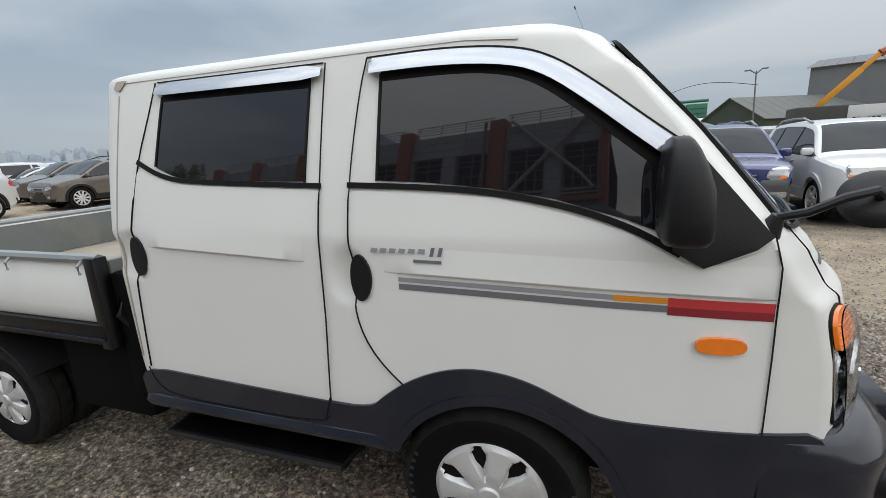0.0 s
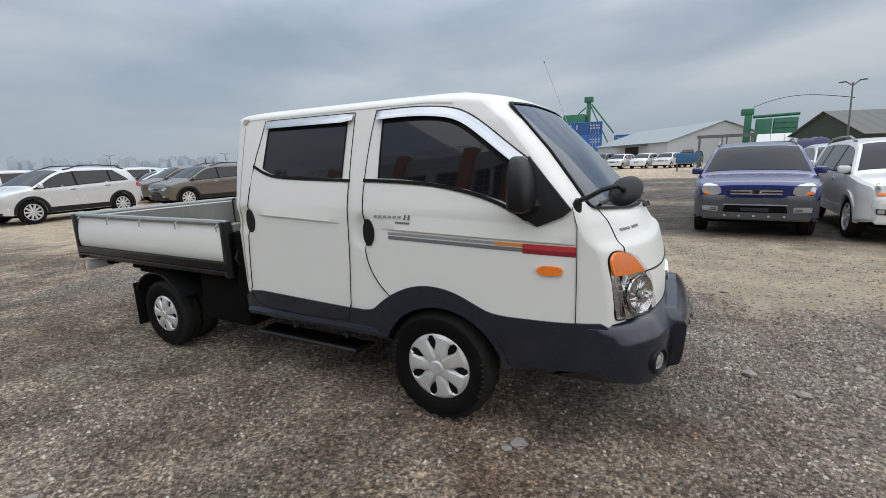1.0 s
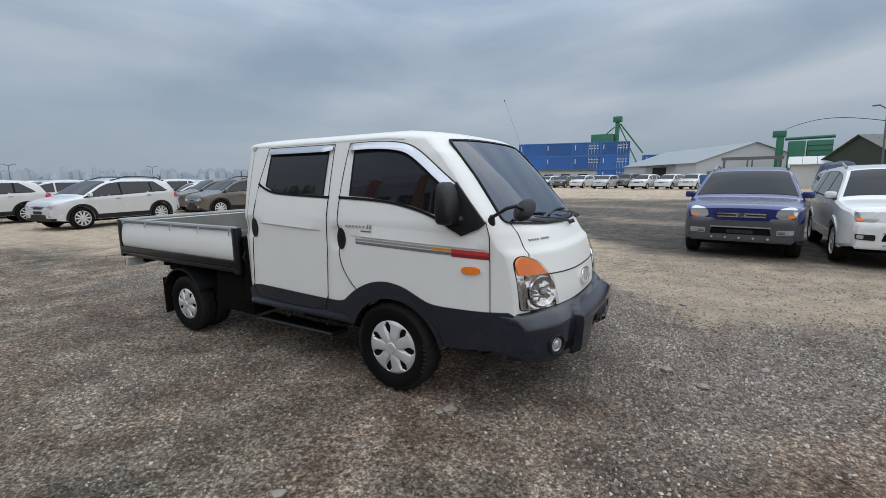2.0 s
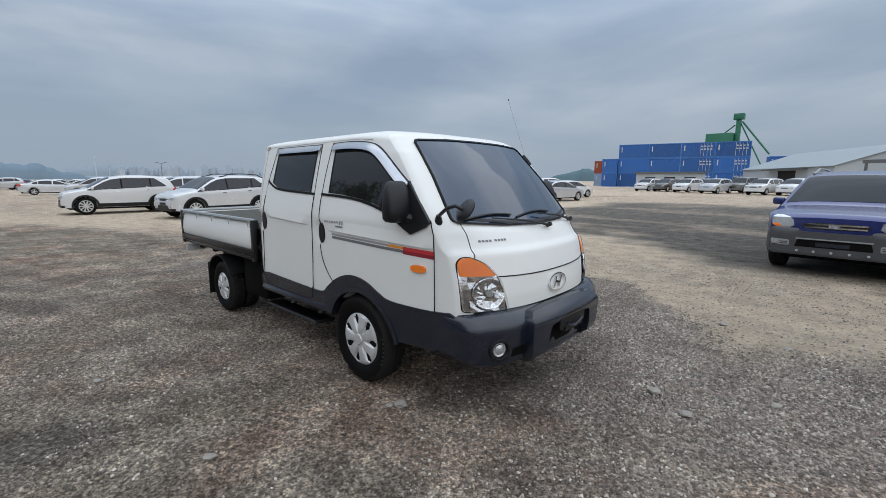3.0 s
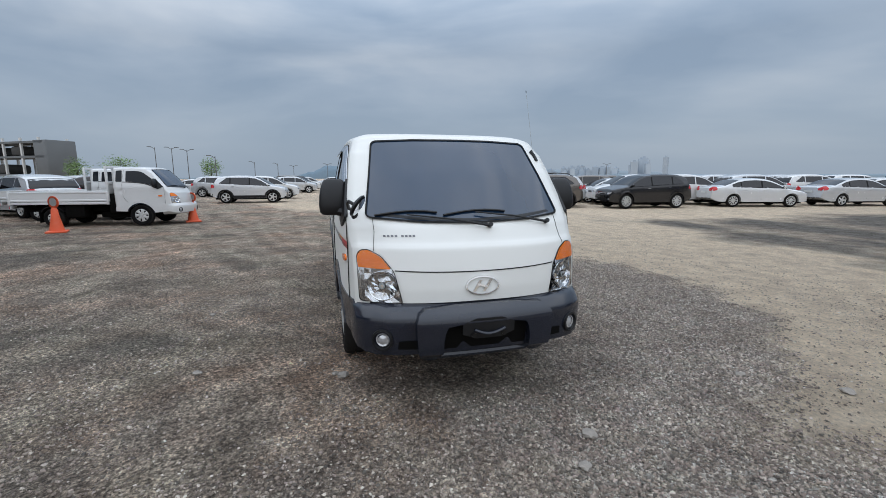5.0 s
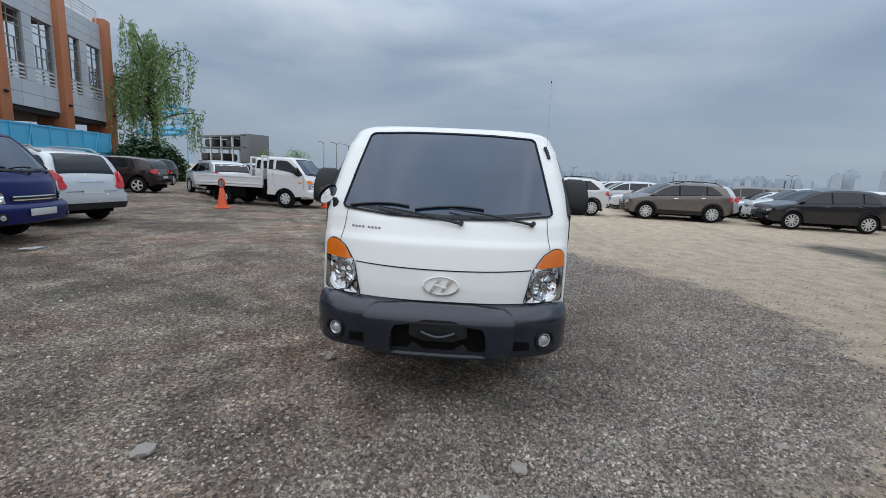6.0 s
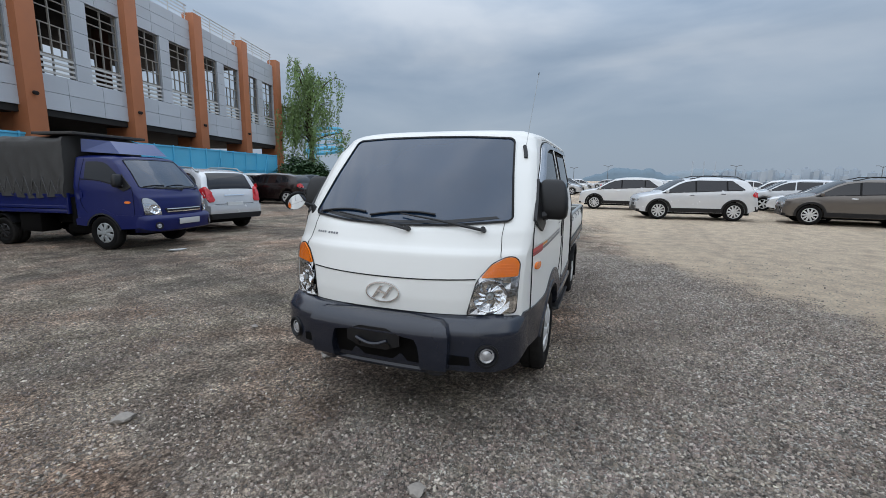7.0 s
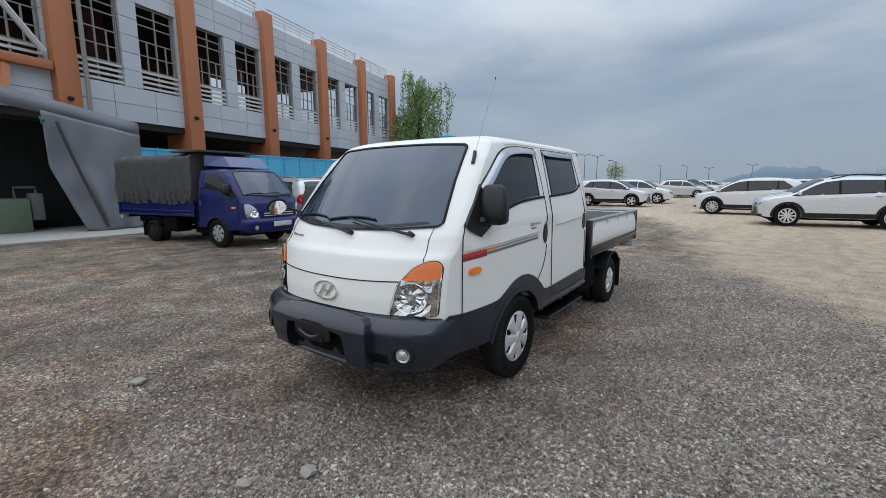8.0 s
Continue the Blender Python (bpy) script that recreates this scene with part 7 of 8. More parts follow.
# row by the hall and the willow
for k, x, y, deg in ((8, -15.6, -18.6, -76), (0, -18.2, -18.4, 100), (1, -18.6, -14.4, -128), (0, -21.6, -16.4, -125), (5, -21.0, -20.6, 10), (4, -24.2, -18.4, -125), (9, -26.6, -16.8, -125), (10, -12.9, -20.2, -76)):
    far_car(k, x, y, deg)
# before the containers
for k, x, y, deg in ((0, -20.5, 58.5, -100), (10, -17.8, 57.6, -102), (0, -14.9, 56.0, -102), (1, -11.2, 53.2, -102), (6, -9.4, 56.6, -104), (9, -6.5, 51.5, -108), (0, -4.0, 51.6, -108), (9, -1.6, 51.6, -108), (6, 0.4, 53.4, -108), (0, -14.5, 62.5, -102), (7, -8.4, 61.5, -105)):
    far_car(k, x, y, deg)
# behind the two near sport utility cars
for k, x, y, deg in ((1, 5.3, 14.2, -92), (0, 7.7, 14.0, -92), (9, 8.6, 20.5, -92), (7, 6.2, 21.0, -92), (0, 10.9, 20.0, -92)):
    far_car(k, x, y, deg)

# ---- distance ----


def ridge(name, label, deg0, deg1, R, height, m, seed, base=-5.0):
    v, f = [], []
    n = 90
    for i in range(n + 1):
        t = i / n
        a = radians(deg0 + (deg1 - deg0) * t)
        h = height * (math.sin(math.pi * t) ** 0.7) * (0.75 + 0.4 * noise.fractal(Vector((t * 4, seed, 0)), 1.0, 2.0, 5))
        h += 0.02 * height * noise.noise(Vector((t * 60, seed, 2)))
        for rr, zz in ((R, base), (R + 0.15 * height, h * 0.55), (R + 0.6 * height, h), (R + 3 * height, h * 0.9)):
            v.append((rr * math.cos(a), rr * math.sin(a), zz if zz == base else max(base, zz + 2)))
    for i in range(n):
        for k in range(3):
            f.append((i * 4 + k, i * 4 + k + 1, (i + 1) * 4 + k + 1, (i + 1) * 4 + k))
    me = mesh_of(name, v, f, 180)
    me.materials.append(m)
    return tagged(new(name, me), label, "hill", kind="structure")


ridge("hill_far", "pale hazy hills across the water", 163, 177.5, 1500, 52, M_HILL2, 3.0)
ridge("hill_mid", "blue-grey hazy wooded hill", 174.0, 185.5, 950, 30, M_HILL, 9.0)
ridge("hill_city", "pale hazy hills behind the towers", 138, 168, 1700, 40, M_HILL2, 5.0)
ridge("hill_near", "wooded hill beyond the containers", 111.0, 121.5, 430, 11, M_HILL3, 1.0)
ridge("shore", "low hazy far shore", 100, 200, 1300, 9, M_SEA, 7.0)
rng = random.Random(5)
for k in range(96):
    deg = rng.uniform(145.5, 171.5) if k > 8 else rng.uniform(139.6, 143.8)
    R = rng.uniform(1300, 1500)
    h = rng.uniform(16, 36) if k > 8 else rng.uniform(32, 56)
    w = rng.uniform(9, 19)
    t = thing("apartment_tower", "pale hazy apartment tower on the far shore", "tower block", pose(R * math.cos(radians(deg)), R * math.sin(radians(deg)), 0, 0, 0, deg + rng.uniform(-25, 25)), "far skyline towers")
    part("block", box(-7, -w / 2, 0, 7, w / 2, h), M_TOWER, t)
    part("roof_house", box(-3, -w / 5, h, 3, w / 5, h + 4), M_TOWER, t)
for k, (deg, h) in enumerate(((173.4, 26), (172.3, 26), (171.2, 26))):
    ch = thing("chimney", "thin distant hazy chimney", "chimney", pose(700 * math.cos(radians(deg)), 700 * math.sin(radians(deg)), 0), "far chimneys")
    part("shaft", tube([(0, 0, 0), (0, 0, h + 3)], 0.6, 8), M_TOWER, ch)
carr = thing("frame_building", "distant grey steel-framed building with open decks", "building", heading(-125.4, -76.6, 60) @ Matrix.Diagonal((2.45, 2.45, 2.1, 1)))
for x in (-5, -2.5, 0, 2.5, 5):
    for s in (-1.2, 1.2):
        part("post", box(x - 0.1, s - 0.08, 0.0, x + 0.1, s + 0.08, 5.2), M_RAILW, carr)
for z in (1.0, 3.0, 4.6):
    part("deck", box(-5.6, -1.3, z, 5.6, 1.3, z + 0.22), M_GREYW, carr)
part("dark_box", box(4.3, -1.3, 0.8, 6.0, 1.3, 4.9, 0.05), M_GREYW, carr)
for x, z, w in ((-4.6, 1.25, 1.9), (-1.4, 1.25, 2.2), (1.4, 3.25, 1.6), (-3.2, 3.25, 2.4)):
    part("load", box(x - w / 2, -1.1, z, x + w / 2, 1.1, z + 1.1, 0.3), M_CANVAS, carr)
ramp_ = thing("spiral_ramp", "light blue curved walkway beside the willow", "ramp", pose(-82.9, -65.8, 0))
for dz, r in ((7.6, 0.5), (9.6, 0.15), (12.0, 0.4)):
    part("ring_rail", tube([(4.2 * math.cos(a), 4.2 * math.sin(a), dz + 0.5 * math.sin(a)) for a in np.linspace(0.2, 6.0, 22)], r, 6), M_CYAN, ramp_)
for a in np.linspace(0.2, 6.0, 4):
    part("ramp_post", tube([(4.2 * math.cos(a), 4.2 * math.sin(a), 0), (4.2 * math.cos(a), 4.2 * math.sin(a), 12.0)], 0.10, 6), M_CYAN, ramp_)


# ---- small parts of the white truck ----
def seen_on(s):
    return right if s < 0 else left


M_CAP = mat("cap_and_groove_shade_beige", (0.36, 0.32, 0.26), 0.6, var=0.15, scale=20)
VISOR = mat("dull_chrome", (0.36, 0.37, 0.39), 0.14, 1.0, var=0.12, scale=9)
VIS_F = rounded([(-0.386, 1.662), (-0.15, 1.667), (0.04, 1.650), (0.14, 1.613), (0.25, 1.535), (0.345, 1.460), (0.435, 1.392)], 2, False)
VIS_R = [(-1.228 + 0.685 * k / 12, 1.664 - 0.001 * k / 12) for k in range(13)]


def visor_sheet(line, fn, w=0.046):
    """A sheet along a line, standing off more at its lower edge."""
    bm, rows = bmesh.new(), []
    for i, p in enumerate(line):
        a, b = line[max(i - 1, 0)], line[min(i + 1, len(line) - 1)]
        d = Vector((b[0] - a[0], b[1] - a[1])).normalized()
        e = 0.55 if i in (0, len(line) - 1) else 1.0  # rounded ends
        up, rib, mid, lo = [(p[0] - d.y * w * k * e, p[1] + d.x * w * k * e) for k in (0.5, 0.30, 0.12, -0.5)]
        rows.append([bm.verts.new(q) for q in (fn(*up, 0.003), fn(*up, 0.008), fn(*rib, 0.014), fn(*mid, 0.026 * e), fn(*lo, 0.034 * e), fn(*lo, 0.029 * e), fn(*mid, 0.018 * e))])
    for a, b in zip(rows, rows[1:]):
        for k in range(7):
            bm.faces.new((a[k], b[k], b[(k + 1) % 7], a[(k + 1) % 7]))
    bm.faces.new(rows[0])
    bm.faces.new(rows[-1][::-1])
    return bm


for s in (-1, 1):
    fn = seen_on(s)
    for line, nm in ((VIS_F, "front"), (VIS_R, "rear")):
        v = part("rain_visor", visor_sheet(line, fn), VISOR, hero, "chrome rain visor over the side window")
        part("visor_edge", strip([(x, z + 0.027) for x, z in line] if nm == "rear" else rounded([(-0.392, 1.690), (-0.15, 1.695), (0.05, 1.677), (0.155, 1.636), (0.268, 1.556), (0.365, 1.479), (0.455, 1.412)], 3, False), 0.004, fn, 0.004, 0.006), SEAL, v)
    # decals along the crease
    zs = lambda x: lerp([(-0.29, 1.031), (0.68, 0.997)], x)
    xs_ = [-0.29 + 0.60 * k / 14 for k in range(15)]
    part("decal_stripe", strip([(x, zs(x) + 0.014) for x in xs_], 0.014, fn, 0.0055, 0.001), DECAL_G, hero, "pale grey stripe decal")
    part("decal_stripe", strip([(-0.29 + 0.73 * k / 14, zs(-0.29 + 0.73 * k / 14) - 0.008) for k in range(15)], 0.018, fn, 0.0055, 0.001), DECAL_D, hero, "dark grey stripe decal")
    part("decal_stripe", strip([(0.31 + 0.13 * k / 4, zs(0.31 + 0.13 * k / 4) + 0.013) for k in range(5)], 0.016, fn, 0.0055, 0.001), DECAL_O, hero, "orange stripe decal")
    part("decal_stripe", strip([(0.44 + 0.238 * k / 6, zs(0.44 + 0.238 * k / 6) + 0.010) for k in range(7)], 0.024, fn, 0.0055, 0.001), DECAL_R, hero, "red stripe decal")
    part("decal_stripe", strip([(0.44 + 0.238 * k / 6, zs(0.44 + 0.238 * k / 6) - 0.013) for k in range(7)], 0.022, fn, 0.0055, 0.001), DECAL_M, hero, "maroon stripe decal")
    # model name as plain bars
    for k in range(6):
        x = -0.372 + 0.030 * (k if s < 0 else 7 - k)
        part("name_bar", patch([(x, 1.128), (x + 0.020, 1.127), (x + 0.025, 1.141), (x + 0.005, 1.142)], fn, 0.0125, 0.001, 0.1), DECAL_G, hero)
    for k in range(2):
        x = -0.186 + 0.024 * k
        part("name_bar", patch([(x, 1.120), (x + 0.011, 1.120), (x + 0.018, 1.146), (x + 0.007, 1.146)], fn, 0.0125, 0.001, 0.1), DECAL_D, hero)
    part("name_bar", patch([(-0.235, 1.101), (-0.150, 1.099), (-0.150, 1.108), (-0.235, 1.110)], fn, 0.0125, 0.001, 0.1), DECAL_D, hero)
    # roof ledge and corner cover
    gut = dense([(-1.40, 1.706), (-0.10, 1.710), (0.05, 1.698)])
    part("roof_ledge", strip(gut, 0.007, fn, 0.003, 0.007), WHITE, hero)
    # no groove is cut: the beige strip paints its soft shade
    part("pillar_groove", strip(dense([(-1.425, 1.66), (-1.43, 1.45), (-1.445, 1.10), (-1.45, 0.66)]), 0.006, fn, 0.0015, 0.004), M_CAP, hero)
    part("corner_cap", patch(fillet([(-1.452, 1.685), (-1.44, 1.712), (-1.385, 1.712), (-1.42, 1.675)], 0.008), fn, 0.006, 0.008, 0.05), M_CAP, hero, "beige corner cap")
    part("hood_seam", strip([(s * lerp([(0.985, 0.668), (1.02, 0.662), (1.10, 0.652), (1.185, 0.655)], z), z) for z in np.linspace(1.185, 0.985, 25)], 0.0026, nose, 0.0035, 0.004), SEAL, hero)
part("panel_seam", strip([(-0.545 + 1.09 * k / 20, 0.872 - 0.014 * math.cos(math.pi * (k / 20 - 0.5))) for k in range(21)], 0.006, nose, 0.003, 0.004), SEAL, hero)
part("bumper_gap", strip([(-0.70 + 1.4 * k / 24, 0.667) for k in range(25)], 0.016, nose, 0.004, 0.004), SEAL, hero)
emb = part("front_badge", strip([(0.108 * math.cos(2 * math.pi * k / 36), 0.770 + 0.056 * math.sin(2 * math.pi * k / 36)) for k in range(37)], 0.008, nose, 0.014, 0.012), CHROME, hero, "oval chrome front badge")
for u in (-0.034, 0.034):
    part("badge_bar", patch([(u - 0.034, 0.735), (u - 0.014, 0.735), (u + 0.034, 0.805), (u + 0.014, 0.805)], nose, 0.013, 0.010, 0.1), CHROME, emb)
part("badge_bar", patch([(-0.036, 0.772), (0.030, 0.756), (0.036, 0.768), (-0.030, 0.784)], nose, 0.013, 0.010, 0.1), CHROME, emb)
for k in range(8):
    y = -0.60 + 0.0235 * k + (0.016 if k > 3 else 0.0)
    part("hood_letter_bar", patch([(y, 1.069), (y + 0.015, 1.0685), (y + 0.015, 1.080), (y, 1.0805)], nose, 0.003, 0.002, 0.1), DECAL_D, hero)

# round parking mirror on its arm
pm = new("parking_mirror")
pm.parent = hero
part("mirror_arm", tube([(0.675, -0.765, 1.222), (0.72, -0.80, 1.240), (0.78, -0.812, 1.275), (0.835, -0.806, 1.290), (0.860, -0.775, 1.272)], 0.011, 8), BLACKP, pm, "black bent mirror arm")
part("arm_foot", tube([(0.655, -0.752, 1.165), (0.675, -0.768, 1.228)], 0.026, 16, taper=[1.3, 0.55]), BLACKP, pm)
MM = pose(0.866, -0.752, 1.262, -34, 0, 338)
dv = lathe([(0.070, 0.0), (0.074, -0.006), (0.066, -0.016), (0.040, -0.025), (0.001, -0.028)], 28)
lathe([(0.068, 0.004), (0.001, 0.010)], 28, dv)
bmesh.ops.transform(dv, matrix=MM, verts=dv.verts)
head_ = part("mirror_head", dv, BLACKP, pm, "round black convex parking mirror")
gv = lathe([(0.062, 0.008), (0.04, 0.014), (0.001, 0.016)], 28)
bmesh.ops.transform(gv, matrix=MM, verts=gv.verts)
part("mirror_glass", gv, CHROME, head_)
# aerial
an = new("aerial")
an.parent = hero
part("aerial_mast", tube([(0.345, 0.686, 1.62), (0.255, 0.699, 1.84), (0.140, 0.716, 2.115)], 0.0017, 6), GALV, an)
part("aerial_base", tube([(0.392, 0.699, 1.556), (0.360, 0.690, 1.597), (0.330, 0.676, 1.634)], 0.013, 8), BLACKP, an)
part("aerial_tip", tube([(0.142, 0.7155, 2.108), (0.138, 0.7165, 2.124)], 0.0035, 8), BLACKP, an)
# hoses and latch gear between cab and bed
for k, (y, z0, z1) in enumerate(((-0.78, 0.95, 0.45), (-0.72, 0.98, 0.5), (0.76, 0.95, 0.45))):
    part("hose", tube([(-1.585, y, z0), (-1.60, y - 0.03, (z0 + z1) / 2 + 0.1), (-1.57, y + 0.02, (z0 + z1) / 2), (-1.60, y, z1)], 0.018, 6), BLACKM, hero)

# face of the blue car and its neighbour
for car, lowm in ((BSUV, GREYCLAD), (WSUV, P_WHITE)):
    fx, rx, wy = FACES[car.name]
    bp = part("front_bumper", patch(fillet([(-wy * 1.0, 0.36), (wy * 1.0, 0.36), (wy * 1.02, 0.64), (wy * 1.0, 0.762), (wy * 0.56, 0.755), (wy * 0.5, 0.71), (-wy * 0.5, 0.71), (-wy * 0.56, 0.755), (-wy * 1.0, 0.762), (-wy * 1.02, 0.64)], 0.03), fx, 0.03, 0.08, 0.06), lowm, car)
    part("air_intake", patch(fillet([(-0.46, 0.47), (0.46, 0.47), (0.43, 0.585), (-0.43, 0.585)], 0.02), fx, 0.034, 0.01, 0.1), UNDER, bp)
    part("plate_holder", patch([(-0.20, 0.49), (0.20, 0.49), (0.20, 0.55), (-0.20, 0.55)], fx, 0.042, 0.01, 0.1), CLAD, bp)
    part("intake_trim", strip([(-0.45 + 0.9 * k / 10, 0.600) for k in range(11)], 0.018, fx, 0.045, 0.02), GALV, bp)
    for s in (-1, 1):
        part("fog_housing", patch(fillet([(s * 0.53, 0.475), (s * 0.765, 0.49), (s * 0.775, 0.575), (s * 0.53, 0.565)], 0.02), fx, 0.040, 0.02, 0.06), GALV if lowm is GREYCLAD else BLACKP, bp)
        part("fog_glass", patch(fillet([(s * 0.67, 0.498), (s * 0.755, 0.503), (s * 0.755, 0.563), (s * 0.67, 0.560)], 0.02), fx, 0.046, 0.02, 0.06), LAMPW, bp)
        for k in range(2):
            part("fog_louvre", strip([(s * (0.55 + 0.10 * q / 3), 0.505 + 0.028 * k) for q in range(4)], 0.010, fx, 0.048, 0.02), BLACKP, bp)
        part("indicator", patch(fillet([(s * wy * 0.84, 0.772), (s * wy * 0.96, 0.776), (s * wy * 0.975, 0.825), (s * wy * 0.87, 0.815)], 0.01), fx, 0.016, 0.05, 0.05), AMBER, car)
    for s in (-1, 1):
        side = patch([(0.42, 0.36), (0.80, 0.40), (0.83, 0.60), (0.80, 0.74), (0.44, 0.70)], lambda x, z, o, s=s, car=car: (x, s * (0.92 - 0.156 * max(0.0, (x - 0.25) / 0.61) ** 2.8 + o), z), 0.006, 0.02, 0.06)
        part("bumper_corner", side, lowm, bp)
    for k in range(5):
        part("skid_stud", tube([fx(-0.42 + 0.21 * k, 0.40, 0.02), fx(-0.42 + 0.21 * k, 0.41, 0.06)], 0.018, 8), GALV, bp)
    part("badge", patch([(0.075 * math.cos(a), 0.815 + 0.032 * math.sin(a)) for a in np.linspace(0, 6.28, 20, endpoint=False)], fx, 0.045, 0.02, 0.1), CHROME, car)

# ---- loose stones ----
M_STONE = bpy.data.materials.new("loose_stone")
M_STONE.use_nodes = True
sn, sl = M_STONE.node_tree.nodes, M_STONE.node_tree.links
sg_, sr = sn.new("ShaderNodeNewGeometry"), sn.new("ShaderNodeValToRGB")
sr.color_ramp.elements[0].color, sr.color_ramp.elements[1].color = (0.09, 0.080, 0.071, 1), (0.70, 0.645, 0.58, 1)
sr.color_ramp.elements.new(0.55).color = (0.275, 0.228, 0.197, 1)
sr.color_ramp.elements.new(0.85).color = (0.41, 0.352, 0.308, 1)
sl.new(sg_.outputs["Random Per Island"], sr.inputs["Fac"])
st_ = sn.new("ShaderNodeTexNoise")
st_.inputs["Scale"].default_value = 90
sm_ = sn.new("ShaderNodeMix")
sm_.data_type, sm_.blend_type = "RGBA", "MULTIPLY"
sm_.inputs["Factor"].default_value = 0.5
sl.new(sr.outputs["Color"], sm_.inputs["A"])
sl.new(st_.outputs["Color"], sm_.inputs["B"])
s_tc, s_blot, s_tint = sn.new("ShaderNodeTexCoord"), sn.new("ShaderNodeTexNoise"), sn.new("ShaderNodeValToRGB")
s_blot.inputs["Scale"].default_value, s_blot.inputs["Detail"].default_value, s_blot.inputs["Roughness"].default_value = 1.4, 7.0, 0.68
s_tint.color_ramp.elements[0].position, s_tint.color_ramp.elements[0].color = 0.40, (0.66, 0.61, 0.56, 1)
s_tint.color_ramp.elements[1].position, s_tint.color_ramp.elements[1].color = 0.62, (1.05, 1.03, 0.97, 1)
s_mul = sn.new("ShaderNodeMix")
s_mul.data_type, s_mul.blend_type = "RGBA", "MULTIPLY"
s_mul.inputs["Factor"].default_value = 1.0
sl.new(s_tc.outputs["Object"], s_blot.inputs["Vector"])
sl.new(s_blot.outputs["Fac"], s_tint.inputs["Fac"])
sl.new(sm_.outputs["Result"], s_mul.inputs["A"])
sl.new(s_tint.outputs["Color"], s_mul.inputs["B"])
sl.new(s_mul.outputs["Result"], sn["Principled BSDF"].inputs["Base Color"])
sn["Principled BSDF"].inputs["Roughness"].default_value = 0.85
gen = np.random.default_rng(11)
OCT = np.array([(1, 0.15, 0), (-0.9, 0.4, 0), (-0.1, -1, 0), (0.3, 0.9, 0), (0.55, 0.25, 0.75), (-0.6, 0.3, 0.55), (-0.05, -0.55, 0.9)], float)
OF = np.array([(4, 5, 6), (0, 3, 4), (3, 5, 4), (3, 1, 5), (1, 2, 6), (1, 6, 5), (2, 0, 6), (0, 4, 6)])


def stone_chance(x, y):
    d, p, k, g = zones(x, y)
    near = max(0.12, 1 - math.hypot(x - 1.2, y - 0.3) / 8.5)
    clump = max(0.25, 1.0 + 1.6 * noise.fractal(Vector((x * 0.9, y * 0.9, 9.0)), 1.0, 2.0, 3))
    return near * (0.10 * d + 2.0 * p + (1 - d) * 0.5 * clump) * (1 - 0.6 * k)


def relief(x, y):
    return 0.018 * noise.noise(Vector((x * 0.8, y * 0.8, 1.0))) + 0.008 * noise.noise(Vector((x * 3.1, y * 3.1, 2.0))) - 0.004


def scatter(n, x0, x1, y0, y1, s0, s1, step=0.25):
    """Loose stones, strewn by a coarse map of chances."""
    nx, ny = int((x1 - x0) / step), int((y1 - y0) / step)
    cx, cy = x0 + step * (np.arange(nx) + 0.5), y0 + step * (np.arange(ny) + 0.5)
    chance = np.array([[stone_chance(x, y) for x in cx] for y in cy]).ravel()
    cell = gen.choice(nx * ny, n, p=chance / chance.sum())
    x, y = cx[cell % nx] + gen.uniform(-step / 2, step / 2, n), cy[cell // nx] + gen.uniform(-step / 2, step / 2, n)
    size = s0 + (s1 - s0) * gen.random(n) ** 2.4
    z = np.array([relief(a, b) for a, b in zip(x, y)]) + 0.12 * size
    p = OCT[None] * gen.uniform(0.5, 1.35, (n, len(OCT), 3)) * np.stack([size, size * gen.uniform(0.6, 1.0, n), size * gen.uniform(0.45, 0.9, n)], 1)[:, None, :]
    a = gen.uniform(0, 6.28, n)[:, None]
    v = np.stack([p[..., 0] * np.cos(a) - p[..., 1] * np.sin(a) + x[:, None], p[..., 0] * np.sin(a) + p[..., 1] * np.cos(a) + y[:, None], p[..., 2] + z[:, None]], -1)
    f = OF[None] + len(OCT) * np.arange(n)[:, None, None]
    return v.reshape(-1, 3), f.reshape(-1, 3)


vs, fs = scatter(250000, -6.5, 6.0, -6.0, 6.5, 0.0042, 0.0165)
me = bpy.data.meshes.new("loose_gravel")
me.vertices.add(len(vs))
me.vertices.foreach_set("co", vs.ravel())
me.loops.add(len(fs) * 3)
me.loops.foreach_set("vertex_index", fs.ravel())
me.polygons.add(len(fs))
me.polygons.foreach_set("loop_start", np.arange(0, len(fs) * 3, 3))
me.update(calc_edges=True)
me.materials.append(M_STONE)
tagged(new("loose_gravel", me), "scattered loose grey gravel stones on the lot", "gravel", kind="stuff")
M_ROCK = mat("grey_stone", (0.235, 0.212, 0.185), 0.85, var=0.25, scale=40, bump=0.3, bscale=150)
for x, y, s, sd in ((0.495, -0.89, 0.045, 1), (1.81, -1.41, 0.055, 2), (0.45, -0.95, 0.03, 3), (1.64, 0.53, 0.045, 12), (1.9, 0.35, 0.04, 4), (2.3, 0.9, 0.035, 5), (1.2, 2.1, 0.04, 6), (2.9, -0.2, 0.032, 7), (0.2, -2.0, 0.035, 8), (-1.4, -2.3, 0.03, 9), (1.6, 2.6, 0.045, 10), (2.2, 2.2, 0.04, 11)):
    b = bmesh.new()
    bmesh.ops.create_icosphere(b, subdivisions=2, radius=s)
    for v in b.verts:
        v.co *= 1 + 0.45 * noise.noise(v.co * 30 + Vector((sd * 3.7, 0, 0)))
        v.co.z = v.co.z * 0.45 + 0.3 * s
    o = part("stone", b, M_ROCK, None, smooth=25)
    o.location = (x, y, ground_z(x, y) - 0.004)
    tagged(o, "pale flat stone lying on the gravel", "stone", "larger stones")

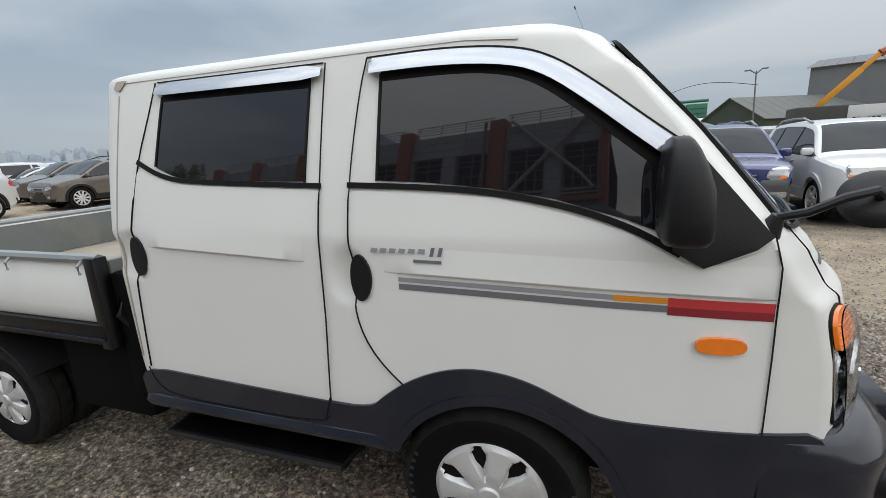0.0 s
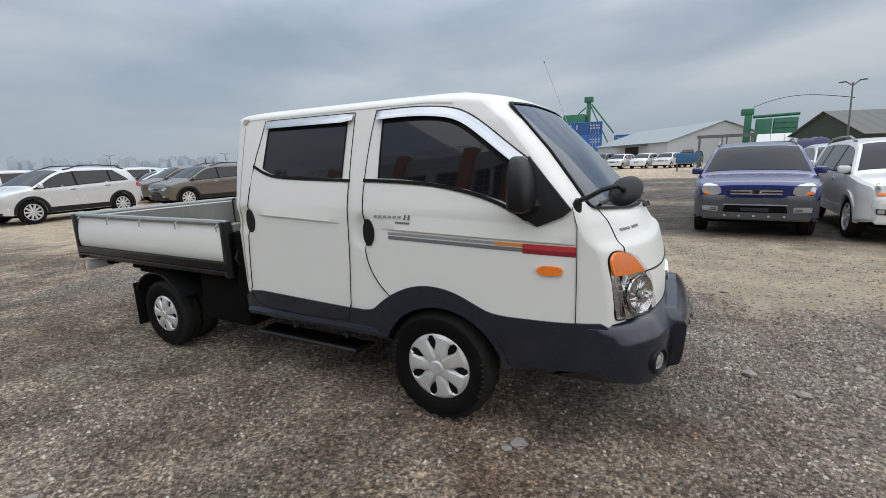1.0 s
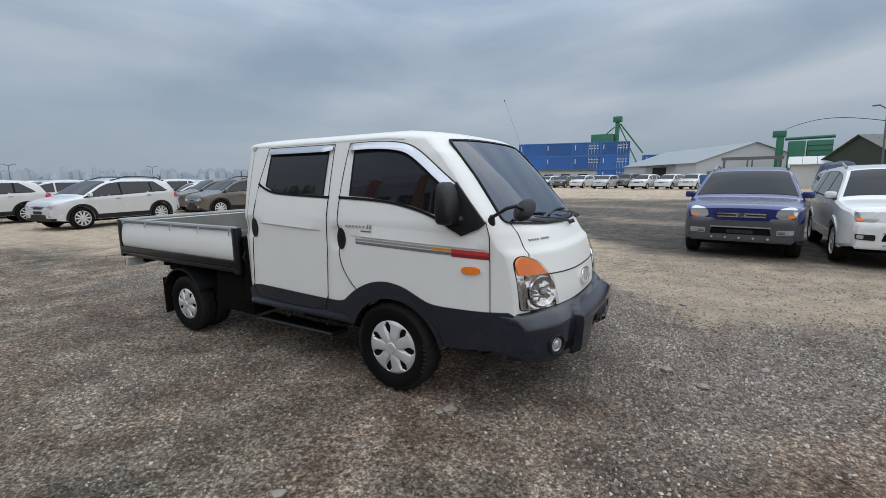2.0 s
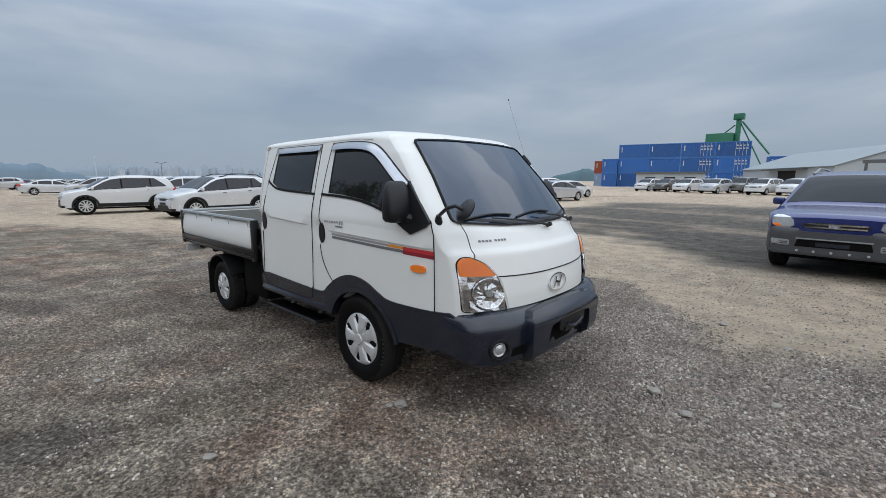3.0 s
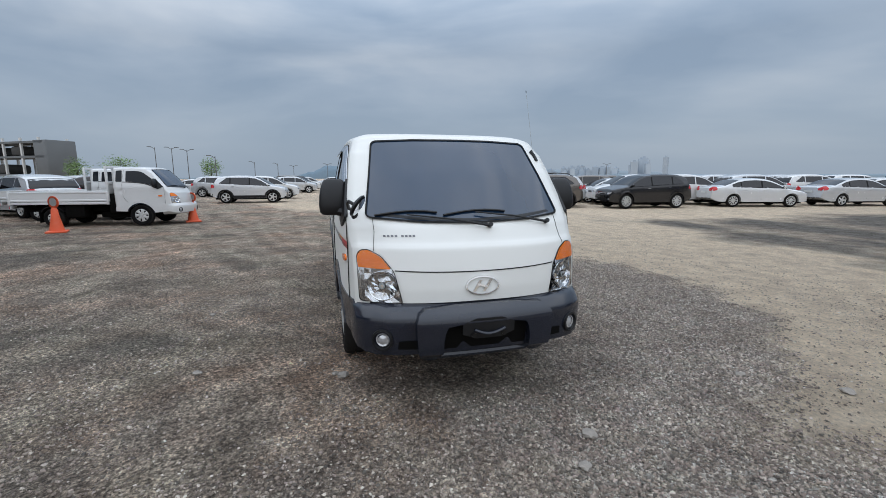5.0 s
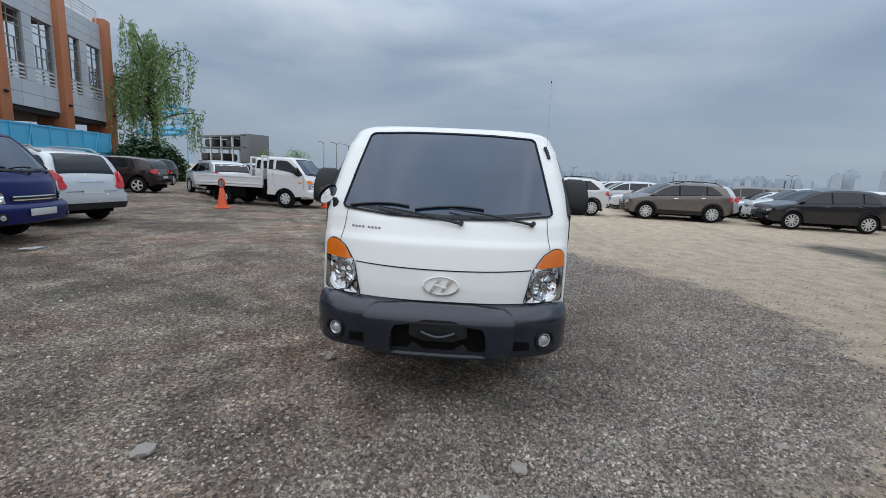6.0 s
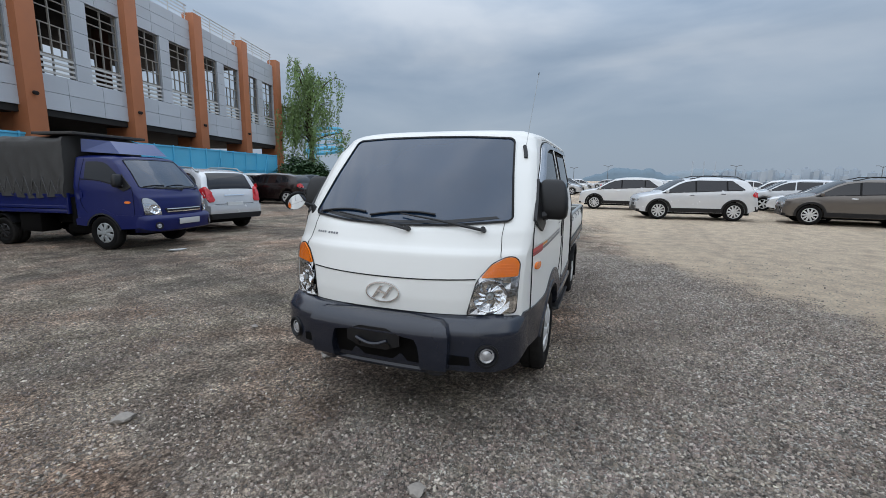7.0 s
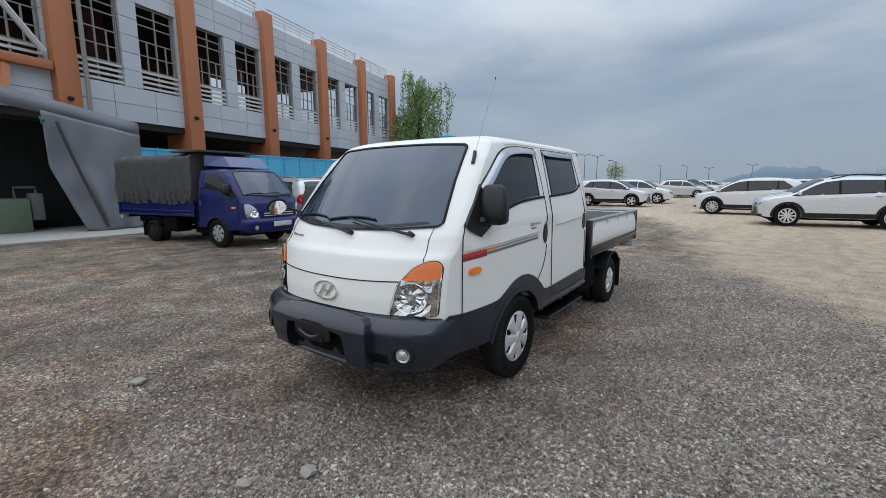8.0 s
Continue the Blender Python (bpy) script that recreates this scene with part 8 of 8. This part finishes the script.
# rear of the silver car
fx, rx, wy = FACES[SSUV.name]
rb_ = part("rear_bumper", patch(fillet([(-wy * 1.04, 0.50), (wy * 1.04, 0.50), (wy * 1.05, 0.72), (-wy * 1.05, 0.72)], 0.03), rx, 0.06, 0.10, 0.06), P_SILVER, SSUV)
part("lower_valance", patch(fillet([(-wy * 1.03, 0.36), (wy * 1.03, 0.36), (wy * 1.05, 0.505), (-wy * 1.05, 0.505)], 0.02), rx, 0.068, 0.10, 0.06), BLACKP, rb_)
part("tailgate_trim", strip([(-0.30 + 0.06 * k, 0.985) for k in range(11)], 0.03, rx, 0.026, 0.02), CHROME, SSUV)
part("tailgate_seam", strip([(-wy * 0.74 + wy * 1.48 * k / 10, 0.755) for k in range(11)], 0.008, rx, 0.008, 0.01), SEAL, SSUV)

# lettering bars and rings on the front tyre walls
M_TYRELET = mat("scuffed_tyre_lettering", (0.018, 0.0175, 0.017), 0.7, var=0.3, scale=30)
for wh in [o for o in hero.children if o.name.startswith("front_wheel")]:
    tyre = [o for o in wh.children if o.name.startswith("tyre")][0] if wh.children else wh
    lo_y = min(v.co.y for v in tyre.data.vertices)
    cx_ = sum(v.co.x for v in tyre.data.vertices) / len(tyre.data.vertices)
    cz_ = sum(v.co.z for v in tyre.data.vertices) / len(tyre.data.vertices)
    yo, dy = lo_y, 1
    for a0 in (-25, 155):
        for k in range(7):
            a = radians(a0 + 6.5 * k)
            m_ = Matrix.Translation((cx_, yo + dy * 0.004, cz_)) @ Matrix.Rotation(-a, 4, "Y")
            b = box(0.264, -0.003, -0.006, 0.278, 0.003, 0.006, 0.0, None, m_)
            part("letter_bar", b, M_TYRELET, tyre)

scrap = bmesh.new()
box(-0.16, -0.07, 0.0, 0.16, 0.07, 0.012, 0.004, scrap)
box(-0.05, -0.12, 0.010, 0.20, 0.02, 0.020, 0.004, scrap, pose(0, 0, 0, 0, -4, 24))
o = part("paper_scrap", scrap, PLATEM)
o.matrix_world = pose(-2.6, -6.95, 0.006, 0, 0, 12)
tagged(o, "pale flattened scrap lying on the gravel", "scrap")
